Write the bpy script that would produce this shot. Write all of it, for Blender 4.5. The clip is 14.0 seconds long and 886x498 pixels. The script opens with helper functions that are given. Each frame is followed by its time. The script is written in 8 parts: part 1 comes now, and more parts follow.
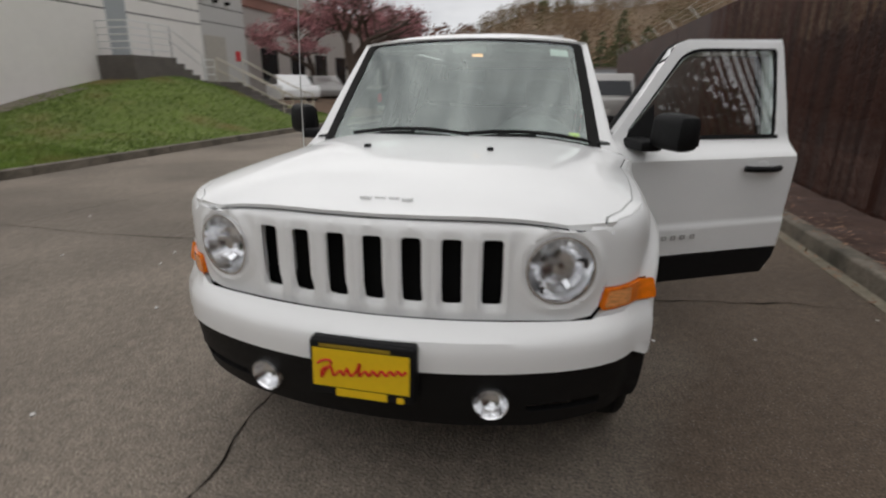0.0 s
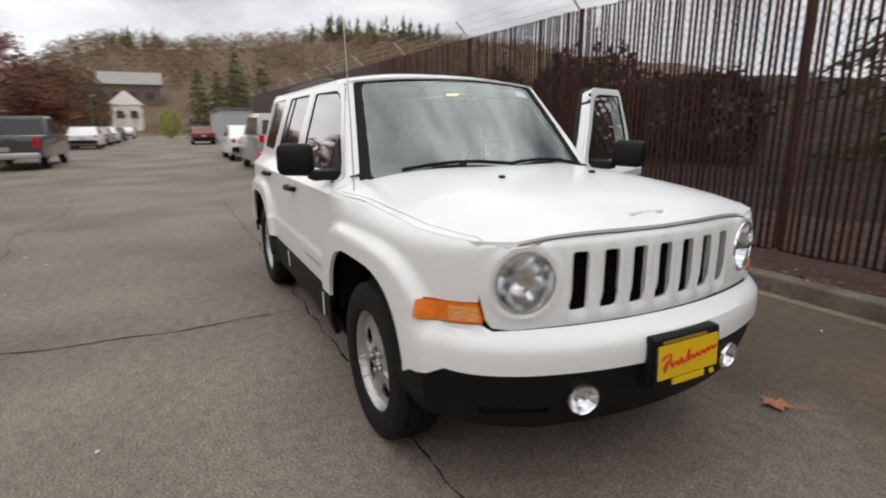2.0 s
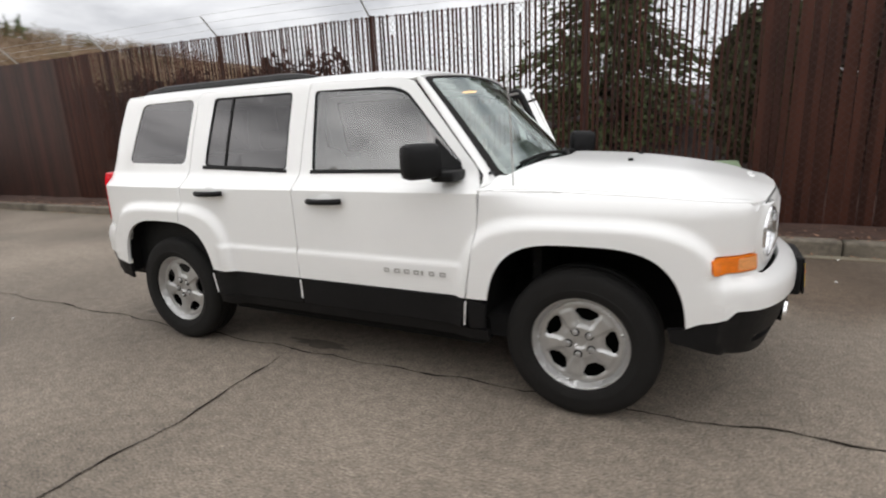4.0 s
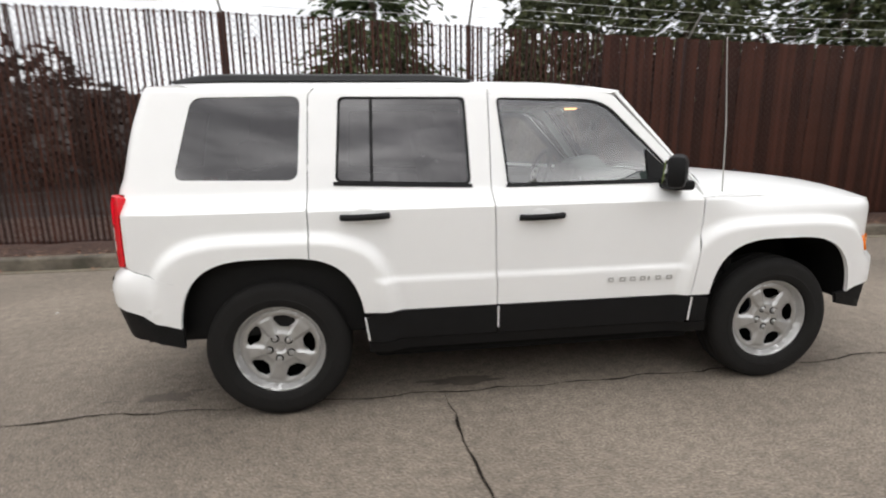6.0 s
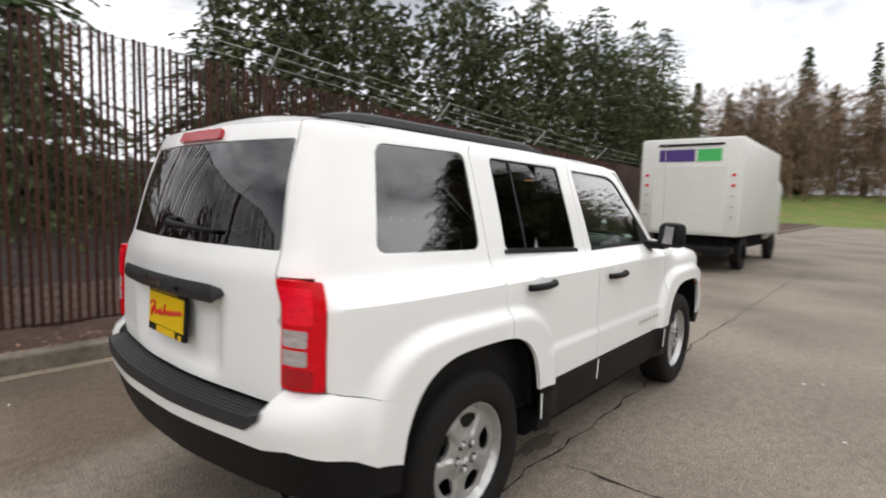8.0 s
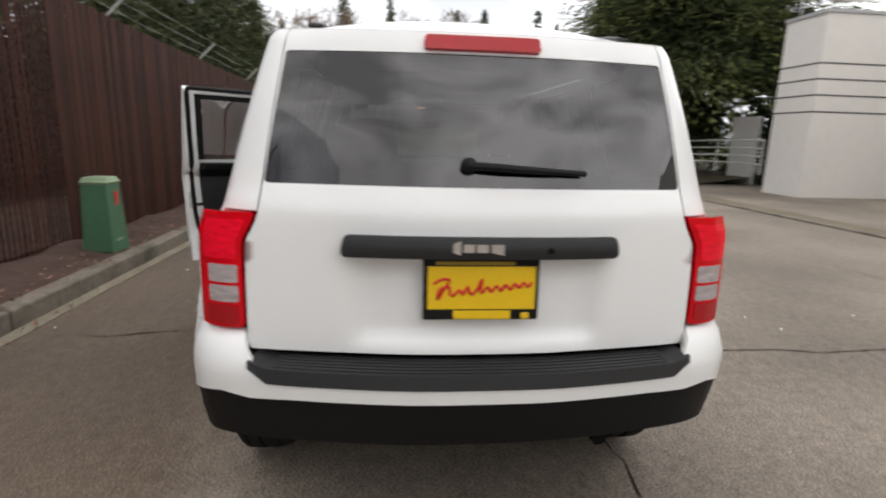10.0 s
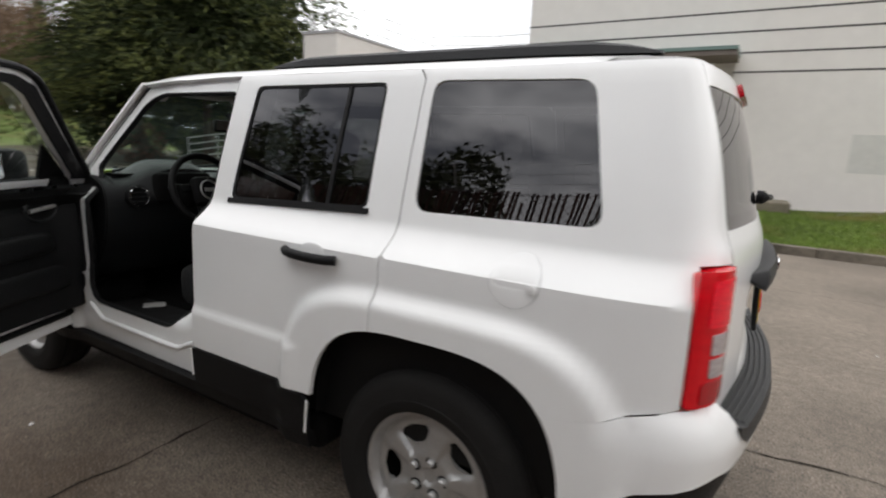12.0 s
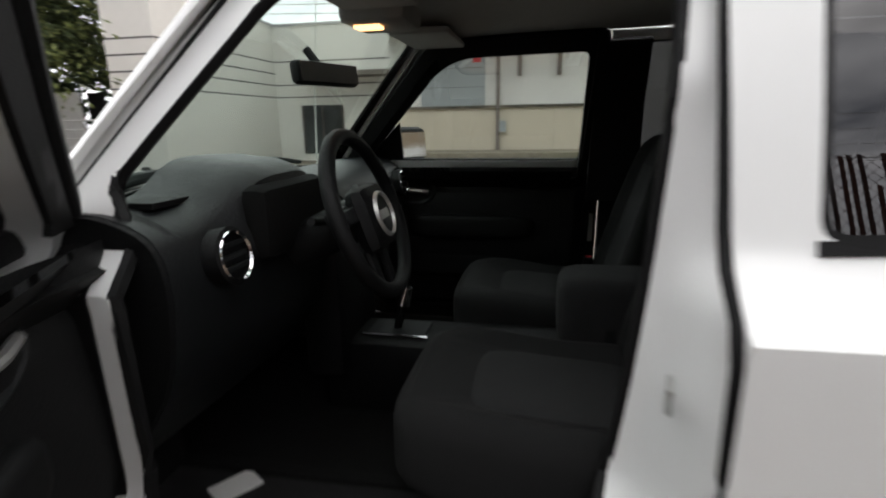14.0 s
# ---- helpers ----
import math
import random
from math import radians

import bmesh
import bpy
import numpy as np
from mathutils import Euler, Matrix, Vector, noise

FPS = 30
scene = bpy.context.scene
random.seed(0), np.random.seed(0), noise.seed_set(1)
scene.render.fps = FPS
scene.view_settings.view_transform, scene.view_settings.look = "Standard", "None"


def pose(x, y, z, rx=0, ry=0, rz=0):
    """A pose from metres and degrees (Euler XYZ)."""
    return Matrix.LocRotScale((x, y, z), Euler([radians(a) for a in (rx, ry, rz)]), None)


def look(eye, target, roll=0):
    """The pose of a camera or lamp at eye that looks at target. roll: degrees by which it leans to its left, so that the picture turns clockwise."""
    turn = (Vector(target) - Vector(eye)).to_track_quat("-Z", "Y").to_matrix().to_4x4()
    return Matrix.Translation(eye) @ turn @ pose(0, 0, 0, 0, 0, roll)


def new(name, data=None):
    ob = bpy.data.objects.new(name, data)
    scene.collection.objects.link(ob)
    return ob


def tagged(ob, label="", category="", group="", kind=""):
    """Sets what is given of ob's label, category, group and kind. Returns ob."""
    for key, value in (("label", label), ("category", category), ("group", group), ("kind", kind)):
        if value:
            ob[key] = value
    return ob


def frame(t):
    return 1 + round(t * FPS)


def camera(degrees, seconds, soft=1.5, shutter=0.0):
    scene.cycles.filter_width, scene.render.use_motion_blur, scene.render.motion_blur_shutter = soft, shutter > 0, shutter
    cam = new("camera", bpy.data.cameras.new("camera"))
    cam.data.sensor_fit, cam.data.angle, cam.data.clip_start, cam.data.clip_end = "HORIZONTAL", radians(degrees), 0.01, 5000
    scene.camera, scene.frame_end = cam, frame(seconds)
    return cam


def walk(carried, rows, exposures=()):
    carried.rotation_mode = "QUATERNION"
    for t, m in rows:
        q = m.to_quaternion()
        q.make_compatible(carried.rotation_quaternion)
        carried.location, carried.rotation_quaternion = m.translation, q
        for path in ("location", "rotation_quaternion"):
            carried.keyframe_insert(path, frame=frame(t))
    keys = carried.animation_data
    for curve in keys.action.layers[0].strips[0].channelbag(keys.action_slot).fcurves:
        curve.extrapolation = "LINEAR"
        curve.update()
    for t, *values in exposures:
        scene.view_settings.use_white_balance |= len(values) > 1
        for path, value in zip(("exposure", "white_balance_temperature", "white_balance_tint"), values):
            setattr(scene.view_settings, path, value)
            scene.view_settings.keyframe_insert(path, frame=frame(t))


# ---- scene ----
cam = camera(80.9, 14.0, 2.0, 0.5)

PATH = [
    (0, (3.498, 0.53, 1.367), (1.636, 0.11, 0.769), 0.3),
    (0.5, (3.655, 0.032, 1.383), (1.718, -0.053, 0.89), 0.8),
    (1, (3.696, -0.504, 1.368), (1.765, -0.289, 0.893), -0.1),
    (1.5, (3.545, -1.017, 1.369), (1.683, -0.426, 0.938), -1.4),
    (2, (3.329, -1.514, 1.346), (1.599, -0.623, 0.886), -0.3),
    (2.5, (3.037, -1.975, 1.326), (1.487, -0.772, 0.938), -0.2),
    (2.7, (2.901, -2.151, 1.341), (1.444, -0.838, 0.948), -0.4),
    (4.8, (0.794, -3.386, 1.337), (0.342, -1.478, 0.94), -1.3),
    (5, (0.525, -3.442, 1.312), (0.187, -1.503, 0.955), -0.7),
    (5.5, (-0.163, -3.468, 1.316), (-0.24, -1.505, 0.941), -1.8),
    (6, (-0.828, -3.31, 1.356), (-0.574, -1.37, 0.939), -0.8),
    (6.5, (-1.435, -3.101, 1.378), (-0.88, -1.232, 0.934), -0.9),
    (7, (-2.006, -2.784, 1.39), (-1.127, -1.039, 0.965), 0.2),
    (7.2, (-2.217, -2.656, 1.382), (-1.188, -0.978, 1.026), 1.1),
    (9.3, (-3.508, -0.59, 1.333), (-1.57, -0.209, 1.018), 1.5),
    (9.5, (-3.532, -0.351, 1.323), (-1.577, -0.147, 0.953), 2.4),
    (10, (-3.487, 0.246, 1.325), (-1.542, 0.05, 0.905), 1.6),
    (10.5, (-3.312, 0.86, 1.317), (-1.468, 0.187, 0.935), 2.5),
    (11, (-2.997, 1.369, 1.316), (-1.374, 0.259, 0.954), 3.3),
    (11.5, (-2.584, 1.801, 1.293), (-1.211, 0.391, 0.935), 4.4),
    (12, (-2.065, 2.052, 1.36), (-1.07, 0.36, 0.978), 2.9),
    (12.5, (-1.503, 2.194, 1.342), (-0.76, 0.373, 0.98), 2.5),
    (13, (-0.857, 2.099, 1.349), (-0.259, 0.239, 0.921), 2.7),
    (13.5, (-0.386, 1.805, 1.315), (0.203, -0.044, 0.832), -0.1),
    (14, (-0.012, 1.457, 1.283), (0.359, -0.451, 0.809), -1.0),
]
walk(cam, [(t, look(e, g, r)) for t, e, g, r in PATH], [(0, -0.2), (0.5, -0.05), (2.7, 0.22), (5.0, 0.6), (7.2, 0.64), (9.3, 0.54), (11, 0.6), (12.5, 0.5), (13, 0.64), (14, 0.86)])

# ---- world, sun ----
SUN_DIR = (-0.05, -0.62, 0.75)
world = bpy.data.worlds.new("overcast_sky")
scene.world = world
world.use_nodes = True
wn, wl = world.node_tree.nodes, world.node_tree.links
wn.clear()
w_out = wn.new("ShaderNodeOutputWorld")
w_bg = wn.new("ShaderNodeBackground")
w_sky = wn.new("ShaderNodeTexSky")
w_sky.sky_type = "NISHITA"
w_sky.sun_disc = False
w_sky.sun_elevation = math.asin(SUN_DIR[2] / Vector(SUN_DIR).length)
w_sky.sun_rotation = math.atan2(SUN_DIR[0], SUN_DIR[1])
w_co = wn.new("ShaderNodeTexCoord")
w_map = wn.new("ShaderNodeMapping")
w_map.inputs["Scale"].default_value = (1.0, 1.0, 2.6)
w_n1 = wn.new("ShaderNodeTexNoise")
w_n1.inputs["Scale"].default_value = 2.4
w_n1.inputs["Detail"].default_value = 7
w_n1.inputs["Roughness"].default_value = 0.55
w_n1.inputs["Distortion"].default_value = 0.35
w_r1 = wn.new("ShaderNodeValToRGB")
w_r1.color_ramp.elements[0].position, w_r1.color_ramp.elements[0].color = 0.38, (2.6, 2.75, 3.2, 1)
w_r1.color_ramp.elements[1].position, w_r1.color_ramp.elements[1].color = 0.62, (13.2, 13.2, 13.4, 1)
w_n2 = wn.new("ShaderNodeTexNoise")
w_n2.inputs["Scale"].default_value = 1.7
w_n2.inputs["Detail"].default_value = 5
w_r2 = wn.new("ShaderNodeValToRGB")
w_r2.color_ramp.elements[0].position, w_r2.color_ramp.elements[0].color = 0.25, (0.8, 0.8, 0.8, 1)
w_r2.color_ramp.elements[1].position, w_r2.color_ramp.elements[1].color = 0.44, (1, 1, 1, 1)
w_mix = wn.new("ShaderNodeMix")
w_mix.data_type = "RGBA"
wl.new(w_co.outputs["Generated"], w_map.inputs["Vector"])
for n in (w_n1, w_n2):
    wl.new(w_map.outputs["Vector"], n.inputs["Vector"])
wl.new(w_n1.outputs["Fac"], w_r1.inputs["Fac"])
wl.new(w_n2.outputs["Fac"], w_r2.inputs["Fac"])
wl.new(w_r2.outputs["Color"], w_mix.inputs["Factor"])
wl.new(w_sky.outputs["Color"], w_mix.inputs[6])
wl.new(w_r1.outputs["Color"], w_mix.inputs[7])
w_sep = wn.new("ShaderNodeSeparateXYZ")
w_low = wn.new("ShaderNodeMapRange")
w_low.interpolation_type = "SMOOTHSTEP"
w_low.inputs["From Min"].default_value, w_low.inputs["From Max"].default_value = 0.06, 0.44
w_low.inputs["To Min"].default_value, w_low.inputs["To Max"].default_value = 0.30, 1.0
w_thin = wn.new("ShaderNodeMix")
w_thin.data_type = "RGBA"
w_thin.inputs[6].default_value = (10.6, 10.7, 11.0, 1)
wl.new(w_co.outputs["Generated"], w_sep.inputs[0])
wl.new(w_sep.outputs["Z"], w_low.inputs["Value"])
wl.new(w_low.outputs["Result"], w_thin.inputs["Factor"])
wl.new(w_mix.outputs[2], w_thin.inputs[7])
# the cloud cover is brightest round the veiled sun and dullest opposite
w_dot = wn.new("ShaderNodeVectorMath")
w_dot.operation = "DOT_PRODUCT"
w_dot.inputs[1].default_value = Vector(SUN_DIR).normalized()
w_veil = wn.new("ShaderNodeMapRange")
w_veil.interpolation_type = "SMOOTHSTEP"
w_veil.inputs["From Min"].default_value, w_veil.inputs["From Max"].default_value = -0.6, 1.0
w_veil.inputs["To Min"].default_value, w_veil.inputs["To Max"].default_value = 0.96, 1.35
w_lit = wn.new("ShaderNodeVectorMath")
w_lit.operation = "SCALE"
wl.new(w_co.outputs["Generated"], w_dot.inputs[0])
wl.new(w_dot.outputs["Value"], w_veil.inputs["Value"])
wl.new(w_thin.outputs[2], w_lit.inputs[0])
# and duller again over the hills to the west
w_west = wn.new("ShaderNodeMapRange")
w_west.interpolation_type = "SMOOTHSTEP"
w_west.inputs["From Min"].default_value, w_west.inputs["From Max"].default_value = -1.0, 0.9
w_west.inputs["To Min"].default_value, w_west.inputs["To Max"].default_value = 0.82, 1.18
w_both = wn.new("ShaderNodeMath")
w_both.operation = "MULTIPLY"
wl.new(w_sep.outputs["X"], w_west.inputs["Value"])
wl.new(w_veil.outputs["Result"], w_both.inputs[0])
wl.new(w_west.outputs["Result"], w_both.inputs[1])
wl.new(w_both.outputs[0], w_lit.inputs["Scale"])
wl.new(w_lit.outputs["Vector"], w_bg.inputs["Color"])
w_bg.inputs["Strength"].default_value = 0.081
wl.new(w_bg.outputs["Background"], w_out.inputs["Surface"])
sun = new("sun", bpy.data.lights.new("sun", "SUN"))
sun.data.energy, sun.data.angle, sun.data.color = 1.15, radians(170), (1.0, 0.94, 0.86)
sun.matrix_world = look((SUN_DIR[0] * 60, SUN_DIR[1] * 60, SUN_DIR[2] * 60), (0, 0, 0))

# ---- materials ----
def material(name, colour, rough=0.6, metal=0.0, vary=0.12, scale=8.0, bump=0.0, bump_scale=60.0, coat=0.0, random_by="", stretch=(1, 1, 1), spec=0.5):
    """A node material: base colour with variation at two scales, fine relief, optional spread by piece."""
    m = bpy.data.materials.new(name)
    m.use_nodes = True
    n, l = m.node_tree.nodes, m.node_tree.links
    b = n["Principled BSDF"]
    b.inputs["Roughness"].default_value = rough
    b.inputs["Metallic"].default_value = metal
    b.inputs["Coat Weight"].default_value = coat
    b.inputs["Coat Roughness"].default_value = 0.04
    b.inputs["Specular IOR Level"].default_value = spec
    co = n.new("ShaderNodeTexCoord")
    mp = n.new("ShaderNodeMapping")
    mp.inputs["Scale"].default_value = stretch
    l.new(co.outputs["Object"], mp.inputs["Vector"])
    big = n.new("ShaderNodeTexNoise")
    big.inputs["Scale"].default_value = scale
    big.inputs["Detail"].default_value = 4
    fine = n.new("ShaderNodeTexNoise")
    fine.inputs["Scale"].default_value = scale * 9
    fine.inputs["Detail"].default_value = 3
    for t in (big, fine):
        l.new(mp.outputs["Vector"], t.inputs["Vector"])
    add = n.new("ShaderNodeMath")
    add.operation = "ADD"
    l.new(big.outputs["Fac"], add.inputs[0])
    l.new(fine.outputs["Fac"], add.inputs[1])
    last = add
    if random_by:
        src = n.new("ShaderNodeObjectInfo" if random_by == "object" else "ShaderNodeNewGeometry")
        add2 = n.new("ShaderNodeMath")
        add2.operation = "ADD"
        l.new(add.outputs[0], add2.inputs[0])
        l.new(src.outputs["Random" if random_by == "object" else "Random Per Island"], add2.inputs[1])
        half = n.new("ShaderNodeMath")
        half.operation = "SUBTRACT"
        half.inputs[1].default_value = 0.5
        l.new(add2.outputs[0], half.inputs[0])
        last = half
    rng = n.new("ShaderNodeMapRange")
    rng.inputs["From Min"].default_value, rng.inputs["From Max"].default_value = 0.5, 1.5
    rng.inputs["To Min"].default_value, rng.inputs["To Max"].default_value = 1 - vary, 1 + vary
    l.new(last.outputs[0], rng.inputs["Value"])
    mul = n.new("ShaderNodeMix")
    mul.data_type, mul.blend_type = "RGBA", "MULTIPLY"
    mul.inputs["Factor"].default_value = 1
    mul.inputs[6].default_value = (*colour, 1)
    l.new(rng.outputs[0], mul.inputs[7])
    l.new(mul.outputs[2], b.inputs["Base Color"])
    if bump:
        bt = n.new("ShaderNodeTexNoise")
        bt.inputs["Scale"].default_value = bump_scale
        bt.inputs["Detail"].default_value = 4
        l.new(mp.outputs["Vector"], bt.inputs["Vector"])
        bp = n.new("ShaderNodeBump")
        bp.inputs["Strength"].default_value = bump
        bp.inputs["Distance"].default_value = 0.01
        l.new(bt.outputs["Fac"], bp.inputs["Height"])
        l.new(bp.outputs["Normal"], b.inputs["Normal"])
    return m


def glass(name, tint, gloss=(1, 1, 1), rough=0.0, base=0.09):
    """A thin tinted pane: clear through, its gloss rising at a slant."""
    m = bpy.data.materials.new(name)
    m.use_nodes = True
    n, l = m.node_tree.nodes, m.node_tree.links
    n.clear()
    out, mix = n.new("ShaderNodeOutputMaterial"), n.new("ShaderNodeMixShader")
    tr, gl, lw = n.new("ShaderNodeBsdfTransparent"), n.new("ShaderNodeBsdfGlossy"), n.new("ShaderNodeLayerWeight")
    tr.inputs["Color"].default_value = (*tint, 1)
    gl.inputs["Roughness"].default_value = rough
    gl.inputs["Color"].default_value = (*gloss, 1)
    lw.inputs["Blend"].default_value = 0.5
    power = n.new("ShaderNodeMath")
    power.operation = "POWER"
    power.inputs[1].default_value = 4.0
    scale = n.new("ShaderNodeMath")
    scale.operation = "MULTIPLY_ADD"
    scale.inputs[1].default_value, scale.inputs[2].default_value = 1 - base, base
    l.new(lw.outputs["Facing"], power.inputs[0])
    l.new(power.outputs[0], scale.inputs[0])
    l.new(scale.outputs[0], mix.inputs[0])
    l.new(tr.outputs[0], mix.inputs[1])
    l.new(gl.outputs[0], mix.inputs[2])
    l.new(mix.outputs[0], out.inputs["Surface"])
    return m


def glowing(name, colour, strength):
    m = material(name, colour, 0.4)
    b = m.node_tree.nodes["Principled BSDF"]
    b.inputs["Emission Color"].default_value = (*colour, 1)
    b.inputs["Emission Strength"].default_value = strength
    return m


def asphalt_material():
    """Worn asphalt: grey binder, pale stone chips, large stains and faint tyre polish."""
    m = bpy.data.materials.new("asphalt")
    m.use_nodes = True
    n, l = m.node_tree.nodes, m.node_tree.links
    b = n["Principled BSDF"]
    b.inputs["Roughness"].default_value = 0.82
    co = n.new("ShaderNodeTexCoord")
    def noise_tex(scale, detail=4):
        t = n.new("ShaderNodeTexNoise")
        t.inputs["Scale"].default_value, t.inputs["Detail"].default_value = scale, detail
        l.new(co.outputs["Object"], t.inputs["Vector"])
        return t
    stain, mid, grain = noise_tex(0.45, 6), noise_tex(16, 10), noise_tex(85, 4)
    ramp = n.new("ShaderNodeValToRGB")
    ramp.color_ramp.elements[0].position, ramp.color_ramp.elements[0].color = 0.36, (0.146, 0.122, 0.097, 1)
    ramp.color_ramp.elements[1].position, ramp.color_ramp.elements[1].color = 0.64, (0.240, 0.201, 0.161, 1)
    l.new(stain.outputs["Fac"], ramp.inputs["Fac"])
    chip = n.new("ShaderNodeTexVoronoi")
    chip.inputs["Scale"].default_value = 80
    l.new(co.outputs["Object"], chip.inputs["Vector"])
    chip_r = n.new("ShaderNodeValToRGB")
    chip_r.color_ramp.elements[0].position, chip_r.color_ramp.elements[0].color = 0.10, (1.0, 0.97, 0.93, 1)
    chip_r.color_ramp.elements[1].position, chip_r.color_ramp.elements[1].color = 0.30, (0, 0, 0, 1)
    l.new(chip.outputs["Distance"], chip_r.inputs["Fac"])
    keep = n.new("ShaderNodeMath")
    keep.operation = "GREATER_THAN"
    keep.inputs[1].default_value = 0.72
    sep = n.new("ShaderNodeSeparateColor")
    l.new(chip.outputs["Color"], sep.inputs[0])
    l.new(sep.outputs[0], keep.inputs[0])
    chips = n.new("ShaderNodeMix")
    chips.data_type, chips.blend_type = "RGBA", "MULTIPLY"
    chips.inputs["Factor"].default_value = 1
    l.new(chip_r.outputs["Color"], chips.inputs[6])
    l.new(keep.outputs[0], chips.inputs[7])
    var = n.new("ShaderNodeMix")
    var.data_type, var.blend_type = "RGBA", "OVERLAY"
    var.inputs["Factor"].default_value = 0.55
    l.new(ramp.outputs["Color"], var.inputs[6])
    addn = n.new("ShaderNodeMath")
    addn.operation = "MULTIPLY_ADD"
    addn.inputs[1].default_value, addn.inputs[2].default_value = 0.9, 0.05
    l.new(mid.outputs["Fac"], addn.inputs[0])
    l.new(addn.outputs[0], var.inputs[7])
    fin = n.new("ShaderNodeMix")
    fin.data_type, fin.blend_type = "RGBA", "ADD"
    fin.inputs["Factor"].default_value = 0.13
    speck = n.new("ShaderNodeMapRange")
    speck.inputs["From Min"].default_value, speck.inputs["From Max"].default_value = 0.32, 0.68
    speck.inputs["To Min"].default_value, speck.inputs["To Max"].default_value = 0.54, 1.46
    l.new(grain.outputs["Fac"], speck.inputs["Value"])
    worn = n.new("ShaderNodeMix")
    worn.data_type, worn.blend_type = "RGBA", "MULTIPLY"
    worn.inputs["Factor"].default_value = 1
    l.new(var.outputs[2], worn.inputs[6])
    l.new(speck.outputs[0], worn.inputs[7])
    # darker brown multiplied into the parking strip beside the car, with a ragged edge
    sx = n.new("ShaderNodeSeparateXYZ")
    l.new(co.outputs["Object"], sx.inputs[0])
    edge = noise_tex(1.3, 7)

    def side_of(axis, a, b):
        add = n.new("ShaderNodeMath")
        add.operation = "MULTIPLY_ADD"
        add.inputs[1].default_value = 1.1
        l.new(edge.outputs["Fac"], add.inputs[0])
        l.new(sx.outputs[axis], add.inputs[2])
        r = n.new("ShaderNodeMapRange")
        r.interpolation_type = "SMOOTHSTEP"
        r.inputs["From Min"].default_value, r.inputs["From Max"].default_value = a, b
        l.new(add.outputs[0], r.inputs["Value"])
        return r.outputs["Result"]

    strip_mask = side_of("Y", 1.15, 1.9)
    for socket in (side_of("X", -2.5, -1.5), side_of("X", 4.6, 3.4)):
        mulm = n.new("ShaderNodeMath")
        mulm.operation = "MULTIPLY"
        l.new(strip_mask, mulm.inputs[0])
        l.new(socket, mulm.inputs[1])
        strip_mask = mulm.outputs[0]
    strip_tint = n.new("ShaderNodeMix")
    strip_tint.data_type, strip_tint.blend_type = "RGBA", "MULTIPLY"
    strip_tint.inputs[7].default_value = (0.50, 0.43, 0.37, 1)
    l.new(strip_mask, strip_tint.inputs["Factor"])
    l.new(worn.outputs[2], strip_tint.inputs[6])
    l.new(strip_tint.outputs[2], fin.inputs[6])
    l.new(chips.outputs[2], fin.inputs[7])
    l.new(fin.outputs[2], b.inputs["Base Color"])
    bp = n.new("ShaderNodeBump")
    bp.inputs["Strength"].default_value, bp.inputs["Distance"].default_value = 0.8, 0.010
    l.new(grain.outputs["Fac"], bp.inputs["Height"])
    l.new(bp.outputs["Normal"], b.inputs["Normal"])
    return m


ASPHALT = asphalt_material()
CRACK = material("crack_filler", (0.018, 0.0145, 0.0115), 0.95, vary=0.5, scale=20, spec=0.1)
CONCRETE = material("kerb_concrete", (0.165, 0.142, 0.112), 0.85, vary=0.5, scale=2.2, bump=0.5, bump_scale=45)
GUTTER = material("gutter_concrete", (0.20, 0.175, 0.128), 0.9, vary=0.4, scale=4, bump=0.5, bump_scale=40)
EARTH = material("earth", (0.16, 0.13, 0.09), 0.95, vary=0.35, scale=1.2, bump=0.4, bump_scale=12)
MULCH = material("bark_mulch", (0.060, 0.032, 0.023), 0.95, vary=0.55, scale=7, bump=1.0, bump_scale=50)
GRASS_GROUND = material("grass_ground", (0.125, 0.165, 0.035), 0.95, vary=0.4, scale=1.2, bump=1.0, bump_scale=35)
GRASS_BLADE = material("grass_blade", (0.145, 0.215, 0.034), 0.75, vary=0.55, scale=0.9, random_by="island")
WALL_PAINT = material("white_wall_paint", (0.79, 0.76, 0.72), 0.8, vary=0.05, scale=0.5, bump=0.15, bump_scale=80)
WALL_BEIGE = material("beige_wall_paint", (0.60, 0.53, 0.42), 0.8, vary=0.10, scale=0.8, bump=0.15, bump_scale=80)
WALL_JOINT = material("wall_joint", (0.12, 0.115, 0.11), 0.9)
WALL_GREY = material("grey_door_paint", (0.36, 0.385, 0.39), 0.6, vary=0.06, scale=1.5)
TRIM_GREEN = material("green_metal_trim", (0.16, 0.24, 0.22), 0.5, vary=0.15, scale=3)
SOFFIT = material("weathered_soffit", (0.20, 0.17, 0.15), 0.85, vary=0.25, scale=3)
DARK_GLASS = material("dark_window", (0.02, 0.022, 0.025), 0.08, vary=0.1)
RED_PAINT = material("red_paint", (0.6, 0.02, 0.03), 0.5)
RAIL_PAINT = material("white_rail_paint", (0.72, 0.72, 0.70), 0.5, vary=0.08)
SLAT = material("brown_fence_slat", (0.047, 0.0158, 0.0096), 0.6, vary=0.5, scale=1.6, random_by="object", stretch=(1, 1, 0.25), spec=0.2)
SLAT_FAR = material("brown_fence_slat_far", (0.047, 0.0175, 0.0112), 0.6, vary=0.5, scale=1.6, random_by="island", stretch=(1, 1, 0.25))
POST = material("brown_fence_post", (0.046, 0.018, 0.014), 0.5, vary=0.3)
WIRE = material("chain_link_wire", (0.040, 0.0155, 0.0105), 0.6, vary=0.3)
GALV = material("galvanised_steel", (0.55, 0.55, 0.53), 0.4, metal=0.7, vary=0.2)
WHITE_PAINT = material("white_car_paint", (0.87, 0.875, 0.87), 0.35, vary=0.012, scale=1.5, coat=0.6)
